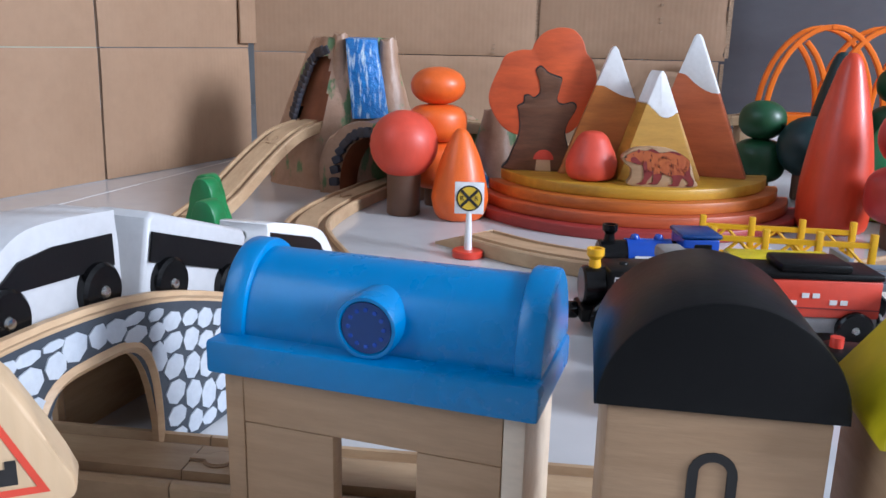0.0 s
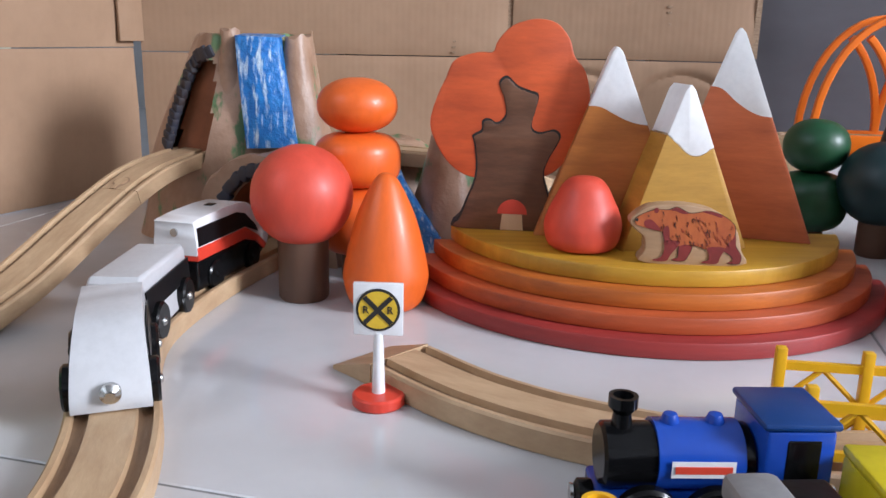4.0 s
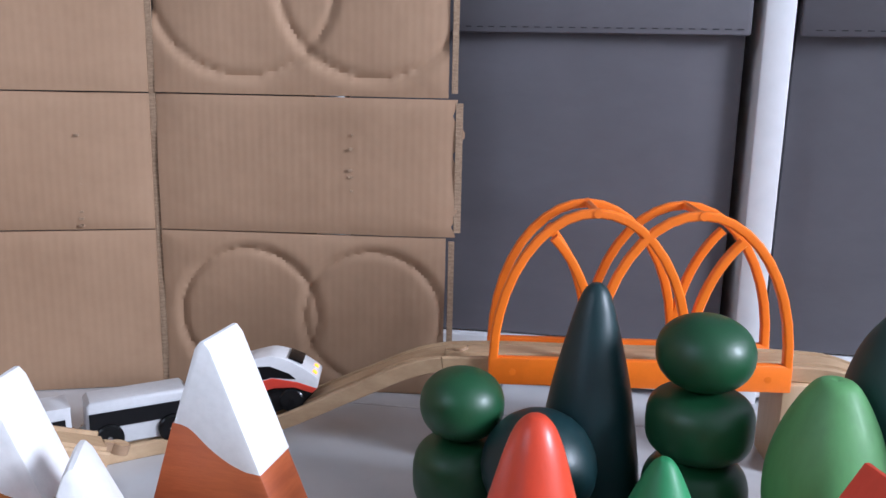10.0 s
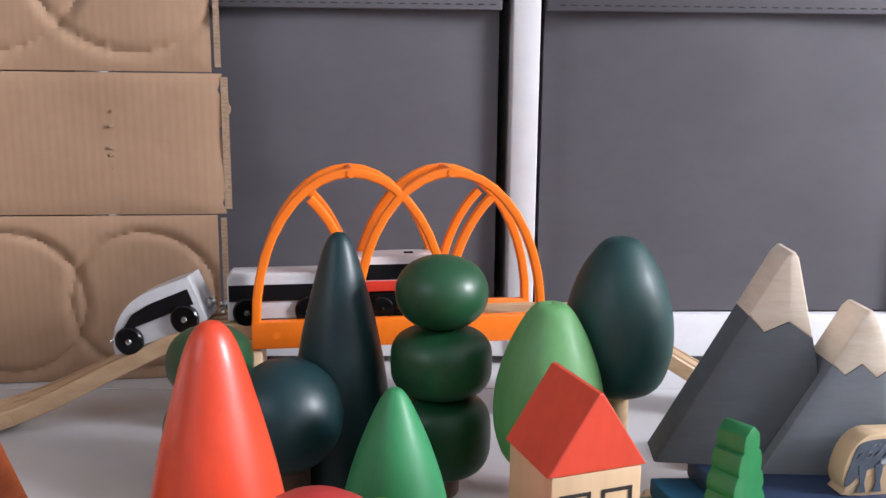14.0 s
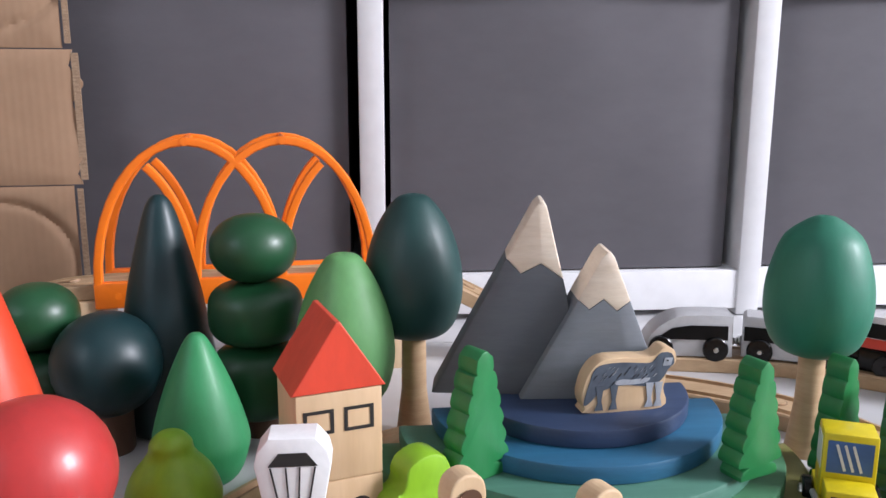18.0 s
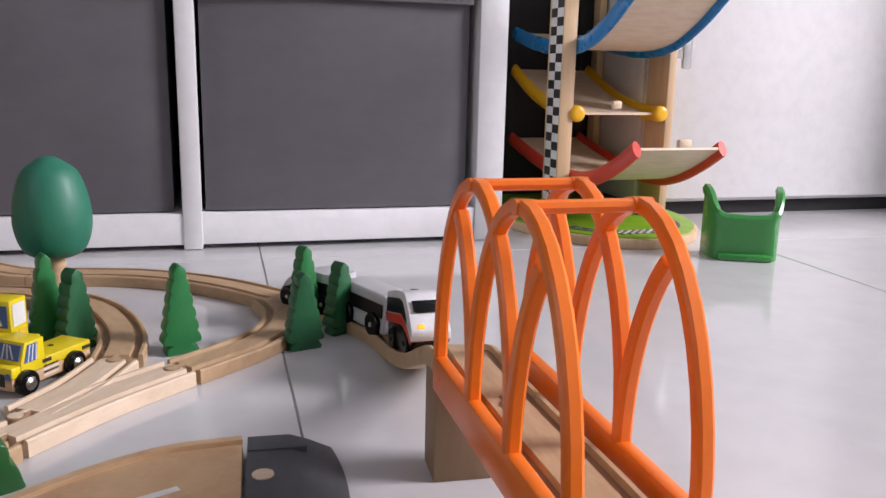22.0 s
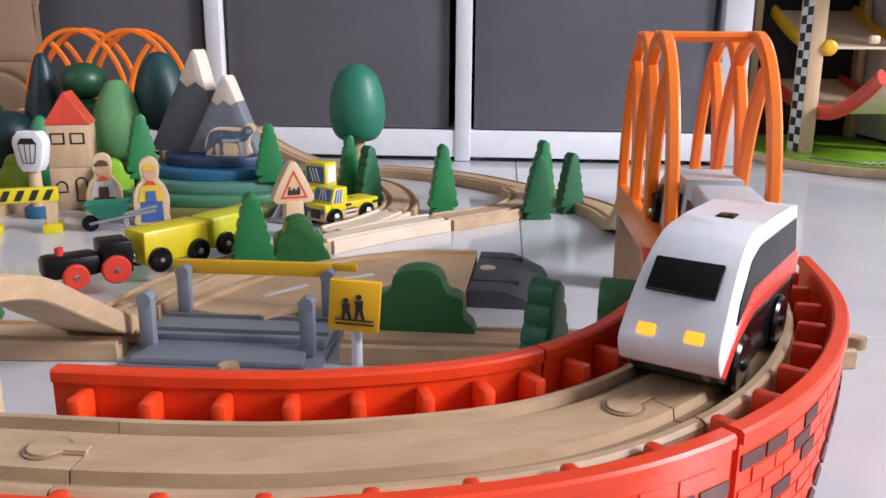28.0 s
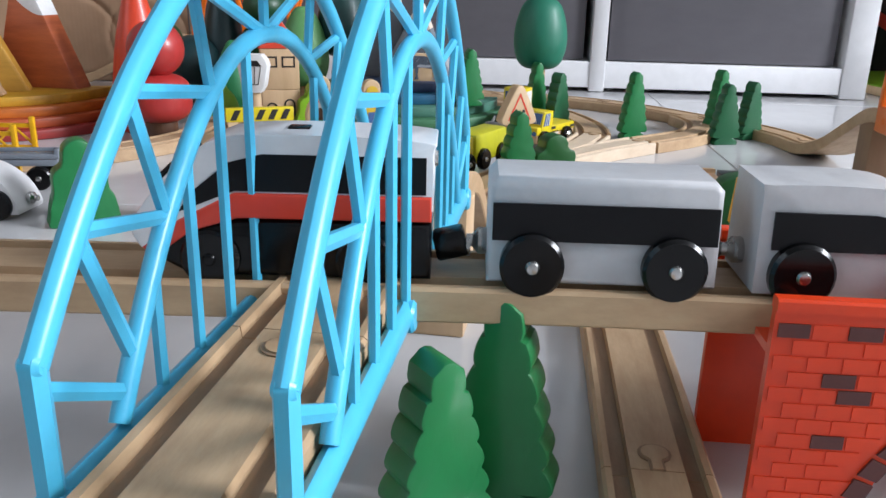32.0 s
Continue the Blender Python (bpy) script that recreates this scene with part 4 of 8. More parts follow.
def stages():
    a = thing("half_disc_stack", "four stepped half discs from yellow to maroon wood", "toy hill", pose(0.413, 1.090, 0, 0, 0, -2))
    for r, k, m in ((0.171, 0, BDISC), (0.160, 1, RDISC), (0.149, 2, ODISC), (0.1375, 3, YDISC)):
        part("half_disc", half_disc(r, k * 0.0105 + 0.0001, (k + 1) * 0.0105, cut=0.033), m, a)
    b = thing("half_disc_stack", "five stepped half discs from navy to olive wood", "toy hill", pose(0.9005, 1.034, 0, 0, 0, -14))
    for r, k, m in ((0.140, 0, OLIVE_D), (0.124, 1, GREEN_D), (0.108, 2, TEAL_D), (0.088, 3, BLUE_D), (0.068, 4, NAVY)):
        part("half_disc", half_disc(r, k * 0.011 + 0.0001, (k + 1) * 0.011), m, b)
    z = 0.0423
    sm = lambda *v: [p[1] for p in smooth_loop([(i, x) for i, x in enumerate(v)], 4, False)]
    mountain("mountain_block", "amber stained wooden mountain with a white peak", pose(0.384, 1.038, z, 0, 0, -8), 0.1225, 0.050, -0.003, 0.026, 0.34, AMBER, SNOW, sm(0.005, 0.0045, 0.0, -0.004, -0.006))
    mountain("mountain_block", "ochre stained wooden mountain with a white peak", pose(0.4225, 1.013, z, 0, 0, 8), 0.1015, 0.042, -0.005, 0.026, 0.36, OCHRE, SNOW, sm(0.008, 0.002, -0.005, -0.006, -0.001))
    mountain("mountain_block", "russet stained wooden mountain with a white peak", pose(0.469, 1.051, z, 0, 0, -20), 0.1355, 0.052, -0.005, 0.028, 0.34, RUSSET, SNOW, sm(0.0095, 0.008, 0.0, -0.006, -0.009))
    mountain("mountain_block", "dark slate wooden mountain with a bare wood peak", pose(0.862, 1.045, 0.0553, 0, 0, -22), 0.116, 0.047, 0.016, 0.027, 0.34, SLATE, PALEPEAK, (0.006, -0.003, 0.003, -0.006))
    mountain("mountain_block", "light slate wooden mountain with a bare wood peak", pose(0.904, 1.022, 0.0553, 0, 0, -18), 0.088, 0.043, 0.006, 0.026, 0.34, SLATE2, PALEPEAK, (0.002, -0.004, 0.002, -0.005, 0.001))
    # flat orange tree with a brown trunk set into it
    t = thing("puzzle_tree", "orange wooden tree with an inlaid brown trunk", "toy tree", pose(0.3215, 1.056, z, 0, 0, -6))
    G = 1.115
    grow = lambda pts: [(x * G, y_ * G) for x, y_ in pts]
    crown = smooth_loop([(-0.0235, 0.031), (-0.038, 0.0375), (-0.048, 0.051), (-0.052, 0.064), (-0.048, 0.079), (-0.0435, 0.089), (-0.038, 0.1005), (-0.025, 0.105), (-0.016, 0.1055), (-0.013, 0.112), (-0.005, 0.1205), (0.008, 0.1245),
                         (0.020, 0.1225), (0.028, 0.114), (0.0315, 0.104), (0.038, 0.0957), (0.0415, 0.0824), (0.041, 0.069), (0.0365, 0.054), (0.028, 0.041), (0.0165, 0.033), (0.0, 0.032)], 6)
    part("crown", plate(grow(crown), 0.020, 0.0012), TREE_ORANGE, t)
    trunk = smooth_loop([(-0.033, 0.0), (-0.032, 0.008), (-0.0235, 0.032), (-0.0242, 0.050), (-0.0255, 0.0562), (-0.0205, 0.0595), (-0.0200, 0.0650), (-0.0160, 0.0662), (-0.0115, 0.0641), (-0.0068, 0.0690), (-0.0083, 0.0790), (-0.0112, 0.0870), (-0.0068, 0.0910), (-0.0005, 0.0857),
                         (0.0065, 0.0830), (0.0115, 0.0807), (0.0103, 0.0724), (0.0083, 0.0625), (0.0130, 0.0590), (0.0215, 0.0608), (0.0250, 0.0558), (0.0185, 0.0425), (0.0168, 0.0325), (0.0225, 0.0126), (0.0240, 0.0)], 5)
    part("inlay_gap", plate(grow([(x * 1.035, z_ * 1.012 + 0.0003) for x, z_ in trunk]), 0.0207, 0.0), INKLINE, t)
    part("trunk", plate(grow(trunk), 0.0215, 0.001), BROWN, t, "dark brown stained trunk")
    part("mushroom_cap", plate(grow([(-0.001 + 0.009 * math.cos(radians(a)), 0.010 + 0.009 * math.sin(radians(a))) for a in range(180, -1, -15)]), 0.0222, 0.0), CORAL, t)
    part("mushroom_stem", plate(grow([(-0.008, 0.0), (0.006, 0.0), (0.005, 0.0098), (-0.007, 0.0098)]), 0.0221, 0.0), PINE, t)


def bear():
    out = smooth_loop([(-0.0275, 0.0000), (0.0273, 0.0000), (0.0274, 0.0093), (0.0228, 0.0229), (0.0136, 0.0304), (0.0034, 0.0341), (-0.0082, 0.0353), (-0.0204, 0.0350), (-0.0292, 0.0331), (-0.0367, 0.0273), (-0.0375, 0.0236), (-0.0340, 0.0195), (-0.0292, 0.0154), (-0.0282, 0.0080)], 4)
    th = thing("bear_figure", "wooden block printed with a brown bear", "toy figure", pose(0.4195, 0.971, 0.0423, 0, 0, -4))
    part("block", plate(out, 0.012, 0.001), DARKBEECH, th)
    f = -0.0063

    def ink(name, outline, lift, m, grow=0.0):
        cx, cz = sum(p[0] for p in outline) / len(outline), sum(p[1] for p in outline) / len(outline)
        pts = [(x + grow * (x - cx) / math.hypot(x - cx, z - cz), z + grow * (z - cz) / math.hypot(x - cx, z - cz)) for x, z in outline]
        return part(name, moved(plate(pts, 0.0004, 0.0), Matrix.Translation((0, f - lift, 0))), m, th)

    body = smooth_loop([(-0.0350, 0.0263), (-0.0313, 0.0294), (-0.0253, 0.0319), (-0.0230, 0.0324), (-0.0163, 0.0323), (-0.0122, 0.0340), (-0.0088, 0.0328), (-0.0048, 0.0307), (0.0000, 0.0311), (0.0061, 0.0323), (0.0136, 0.0304), (0.0207, 0.0256), (0.0224, 0.0216), (0.0219, 0.0171), (0.0190, 0.0134), (0.0167, 0.0097), (0.0082, 0.0093), (0.0014, 0.0115), (-0.0054, 0.0120), (-0.0109, 0.0107), (-0.0162, 0.0110), (-0.0187, 0.0188), (-0.0224, 0.0199), (-0.0286, 0.0214), (-0.0340, 0.0231)], 4)
    ink("printed_outline", body, 0.0, INKLINE, 0.0004)
    for leg in ([(-0.0082, 0.0119), (-0.0017, 0.0114), (-0.0019, 0.0080), (-0.0031, 0.0056), (-0.0054, 0.0023), (-0.0119, 0.0024), (-0.0114, 0.0033), (-0.0090, 0.0042), (-0.0088, 0.0080)], [(0.0170, 0.0097), (0.0221, 0.0178), (0.0233, 0.0168), (0.0238, 0.0114), (0.0271, 0.0066), (0.0265, 0.0017), (0.0201, 0.0018), (0.0224, 0.0029), (0.0223, 0.0052), (0.0190, 0.0080)]):
        ink("printed_outline", smooth_loop(leg, 3), 0.0, INKLINE, 0.0004)
        ink("printed_leg", smooth_loop(leg, 3), 0.0001, FURDK)
    ink("printed_body", body, 0.0002, FUR)
    for leg in ([(-0.0173, 0.0141), (-0.0085, 0.0137), (-0.0109, 0.0090), (-0.0136, 0.0052), (-0.0156, 0.0018), (-0.0230, 0.0018), (-0.0226, 0.0027), (-0.0190, 0.0039), (-0.0170, 0.0090)], [(0.0076, 0.0107), (0.0173, 0.0110), (0.0153, 0.0052), (0.0137, 0.0012), (0.0054, 0.0014), (0.0056, 0.0023), (0.0087, 0.0032), (0.0088, 0.0066)]):
        ink("printed_leg", smooth_loop(leg, 3), 0.0003, FURDK)
    for patch in ([(-0.0153, 0.0321), (-0.0122, 0.0339), (-0.0088, 0.0328), (-0.0051, 0.0307), (-0.0088, 0.0304), (-0.0122, 0.0318)], [(0.0027, 0.0318), (0.0061, 0.0324), (0.0136, 0.0304), (0.0136, 0.0287), (0.0082, 0.0304)], [(-0.0299, 0.0253), (-0.0258, 0.0263), (-0.0204, 0.0209), (-0.0224, 0.0201), (-0.0286, 0.0217)], [(-0.0187, 0.0209), (-0.0160, 0.0229), (-0.0146, 0.0161), (-0.0160, 0.0114), (-0.0180, 0.0161)]):
        ink("printed_patch", smooth_loop(patch, 3), 0.0003, FURDK)
    ink("printed_ear", [(-0.0234 + 0.0014 * math.cos(a * 0.7), 0.0318 + 0.0017 * math.sin(a * 0.7)) for a in range(9)], 0.0003, FURDK)
    ink("printed_eye", [(-0.0277 + 0.0006 * math.cos(a), 0.0284 + 0.0004 * math.sin(a)) for a in range(6)], 0.0004, INKLINE)
    ink("printed_nose", [(-0.0352, 0.0256), (-0.0335, 0.0250), (-0.0333, 0.0268), (-0.0347, 0.0270)], 0.0004, INKLINE)
    rnd = random.Random(2)
    # tufts: flank, belly, shoulder, neck and loose hairs over the back
    for cx, cz, sx, sz, n in ((0.0065, 0.0160, 0.0012, 0.0060, 16), (-0.0010, 0.0130, 0.0060, 0.0014, 12), (-0.0050, 0.0225, 0.0008, 0.0040, 9), (-0.0125, 0.0270, 0.0008, 0.0032, 8), (-0.0198, 0.0265, 0.0008, 0.0050, 9), (0.0185, 0.0170, 0.0010, 0.0050, 9), (0.0010, 0.0270, 0.0040, 0.0016, 12), (-0.0130, 0.0160, 0.0040, 0.0030, 12), (0.004, 0.021, 0.016, 0.006, 24)):
        for i in range(n):
            x, z = cx + rnd.uniform(-sx, sx), cz + rnd.uniform(-sz, sz)
            l = rnd.uniform(0.0012, 0.0030)
            part("fur_stroke", moved(plate([(x, z), (x + 0.00035, z), (x + l * 0.45, z - l)], 0.0003, 0), Matrix.Translation((0, f - 0.0005, 0))), INKLINE if i % 3 and n < 20 else FURDK, th)
    w = thing("wolf_figure", "wooden block printed with a grey wolf", "toy figure", pose(0.9125, 0.993, 0.0553, 0, 0, -8))
    out = smooth_loop([(-0.026, 0.0), (0.018, 0.0), (0.019, 0.012), (0.021, 0.022), (0.026, 0.027), (0.0245, 0.034), (0.018, 0.036), (0.011, 0.031), (-0.010, 0.0315), (-0.020, 0.030), (-0.027, 0.022), (-0.030, 0.010), (-0.028, 0.003)], 4)
    part("block", plate(out, 0.012, 0.001), PINE, w)
    body = smooth_loop([(-0.022, 0.027), (-0.010, 0.029), (0.004, 0.028), (0.011, 0.028), (0.016, 0.033), (0.0225, 0.0325), (0.0245, 0.027), (0.021, 0.023), (0.017, 0.017), (0.010, 0.014), (-0.004, 0.0155), (-0.013, 0.0145), (-0.020, 0.012), (-0.026, 0.006), (-0.029, 0.006), (-0.026, 0.018)], 4)
    part("printed_body", moved(plate(body, 0.0004, 0), Matrix.Translation((0, f, 0))), WOLF, w, "printed grey fur")
    part("printed_belly", moved(plate(smooth_loop([(-0.010, 0.016), (0.006, 0.016), (0.010, 0.019), (0.0, 0.0185), (-0.008, 0.019)], 3), 0.0004, 0), Matrix.Translation((0, f - 0.0003, 0))), WOLFLT, w)
    for x in (-0.020, -0.0115, 0.010, 0.0155):
        part("printed_leg", moved(plate([(x - 0.0022, 0.016), (x + 0.0026, 0.016), (x + 0.0014, 0.007), (x + 0.0026, 0.0016), (x - 0.0026, 0.0016), (x - 0.0008, 0.006)], 0.0005, 0), Matrix.Translation((0, f - 0.0002, 0))), WOLFLT if x > 0 else WOLF, w)
    for i in range(40):
        x, z = rnd.uniform(-0.022, 0.015), rnd.uniform(0.018, 0.027)
        l = rnd.uniform(0.002, 0.004)
        part("fur_stroke", moved(plate([(x, z), (x + 0.0004, z), (x - l * 0.6, z - l * 0.7)], 0.0003, 0), Matrix.Translation((0, f - 0.0004, 0))), WOLFLT if i % 2 else INKLINE, w)
    part("printed_mask", moved(plate([(0.0175, 0.0255), (0.0225, 0.0255), (0.0235, 0.030), (0.0185, 0.030)], 0.0005, 0), Matrix.Translation((0, f - 0.0003, 0))), WOLFLT, w)
    part("printed_eye", moved(plate([(0.0195, 0.0282), (0.0207, 0.0282), (0.0207, 0.0290), (0.0195, 0.0290)], 0.0005, 0), Matrix.Translation((0, f - 0.0006, 0))), INKLINE, w)


# ---------------------------------------------------------------- bridges
def arc_bar(cx, hw, h, a0, a1, y, w=0.0085, z0=0.0, n=20, d=0.0065):
    pts = [(cx + hw * math.cos(radians(a0 + (a1 - a0) * i / n)), y, z0 + h * math.sin(radians(a0 + (a1 - a0) * i / n))) for i in range(n + 1)]
    return sweep(pts, [(d / 2 * c, w / 2 * e) for c, e in ((-0.6, -1), (0.6, -1), (1, -0.7), (1.08, 0), (1, 0.7), (0.6, 1), (-0.6, 1), (-1, 0.7), (-1.08, 0), (-1, -0.7))], up=Vector((0, 1, 0)))


def orange_bridge(at, label, k=1.0, sep=0.0240, rise=1.0):
    th = thing("arch_bridge", label, "toy bridge", at, "orange arch bridges")
    for y in (-sep, sep):
        part("side_beam", box(-0.1095 * k, 0.1095 * k, y - 0.0036, y + 0.0036, -0.018, 0.003, 0.0016), BRIDGE_O, th)
        for cx, a0, a1 in ((-0.0365, 0, 180), (0.0365, 0, 180), (-0.103, 0, 58), (0.103, 122, 180)):
            part("arch", arc_bar(cx * k, 0.0695 * k, (0.109 if abs(cx) < 0.09 else 0.107) * rise, a0, a1, y, w=0.0066, z0=0.001, d=0.0068), BRIDGE_O, th)
        for x in (-0.0365, 0.0365):
            part("stud", disc(0.0032, y - 0.0042, y + 0.0042, 14, x=x * k, z=0.110 * rise), BRIDGE_O, th)
        for x in (-0.092, 0.092):
            part("stud", disc(0.0026, y - 0.0038, y + 0.0038, 14, x=x * k, z=-0.008), BRIDGE_O, th)
    for x in (-0.0365, 0.0365):
        part("crossbar", rod([(x * k, 0.0005 - sep, 0.110 * rise), (x * k, sep - 0.0005, 0.110 * rise)], 0.0058, 0.0058, 8), BRIDGE_O, th)
    for x in (-0.09, 0, 0.09):
        part("floor_bar", box(x * k - 0.006, x * k + 0.006, 0.0028 - sep, sep - 0.0028, -0.0175, -0.0135), BRIDGE_O, th)
    return th


def support_block(x, y, turn, h, label="plain wooden bridge support block", w=0.05, d=0.03, m=None):
    th = thing("support_block", label, "toy block", pose(x, y, 0, 0, 0, turn), "support blocks")
    part("block", box(-w / 2, w / 2, -d / 2, d / 2, 0, h, 0.001), m or PINE, th)


def blue_bridge():
    """Bowstring truss whose middle is left open for the crossing line."""
    a, b = Vector((0.808, 0.398, 0)), Vector((0.722, 0.148, 0))
    d = b - a
    hl = d.length / 2
    th = thing("truss_bridge", "light blue plastic bowstring truss bridge over crossing tracks", "toy bridge", Matrix.Translation(((a + b) / 2).to_tuple()[:2] + (0.0835,)) @ Matrix.Rotation(math.atan2(d.y, d.x), 4, "Z"))
    bar = lambda w, h: round_section(2.75 * w, 2.15 * h, 12)
    Y = Vector((0, 1, 0))
    hl *= 0.985
    top = lambda x: 0.023 + 0.080 * max(0, 1 - (abs(x) / hl) ** 2.1)
    low = lambda x: -0.004 + 0.079 * max(0, 1 - (abs(x) / (hl * 0.80)) ** 2.1)
    inner_ends = {1: 0.017, -1: 0.050}
    for y in (-0.0245, 0.0245):
        for s in (-1, 1):
            gap = inner_ends[s]
            part("bottom_chord", sweep([(s * gap, y, -0.009), (s * hl, y, -0.009)], bar(0.0022, 0.0044)), SKYBLUE, th)
            for x in (s * gap, s * hl):
                part("end_ring", disc(0.0055, y - 0.0036, y + 0.0036, 18, x=x, z=-0.010, bevel=0.001), SKYBLUE, th)
            part("end_post", rod([(s * hl, y, -0.008), (s * hl, y, 0.0235)], 0.0054, 0.0062, 6, up=Y), SKYBLUE, th)
            part("elbow", disc(0.0027, y - 0.0024, y + 0.0024, 16, x=s * hl, z=0.0235, bevel=0.001), SKYBLUE, th)
            part("tie", rod([(s * hl, y, 0.018), (s * hl * 0.79, y, 0.0035)], 0.0036, 0.0044, 6, up=Y), SKYBLUE, th)
        n = 36
        xs = [hl * math.sin(math.pi * (i / n - 0.5)) for i in range(n + 1)]
        part("top_chord", sweep([(x, y, top(x)) for x in xs], bar(0.0020, 0.0031), up=Y), SKYBLUE, th)
        xl = [hl * 0.80 * math.sin(math.pi * (i / n - 0.5)) for i in range(n + 1)]
        part("inner_arch", sweep([(x, y, low(x)) for x in xl], bar(0.0018, 0.0027), up=Y), SKYBLUE, th)
        for s, reach in ((1, (0.017, 0.039, 0.061, 0.083)), (-1, (0.050, 0.067, 0.085))):
            for x in reach:
                part("hanger", rod([(s * x, y, -0.006), (s * x, y, low(s * x))], 0.0034, 0.0042, 6, up=Y), SKYBLUE, th)
        fs = (-0.93, -0.72, -0.42, 0.0, 0.42, 0.72, 0.93)
        for f in fs:
            x0, x1 = hl * 0.79 * f, hl * (f * 0.93)
            part("web_strut", rod([(x0, y, low(x0)), (x1, y, top(x1))], 0.0034, 0.0046, 6, up=Y), SKYBLUE, th)
        for f, g in zip(fs[1:-1], fs[2:]):
            if f < 0:
                f, g = g, fs[fs.index(f) - 0]
            x0, x1 = hl * 0.79 * (f if abs(f) < abs(g) else g), hl * 0.93 * (g if abs(f) < abs(g) else f)
            part("web_strut", rod([(x0, y, low(x0)), (x1, y, top(x1))], 0.0030, 0.0040, 6, up=Y), SKYBLUE, th)
    for x in (-0.05, 0.0, 0.05):
        part("top_tie", box(x - 0.005, x + 0.005, -0.0235, 0.0235, top(x) - 0.0016, top(x) + 0.0016, 0.0008), SKYBLUE, th)
    for s in (-1, 1):
        for x in (hl - 0.012, 0.06):
            part("cross_tie", box(s * x - 0.005, s * x + 0.005, -0.0235, 0.0235, -0.0163, -0.0125), SKYBLUE, th)


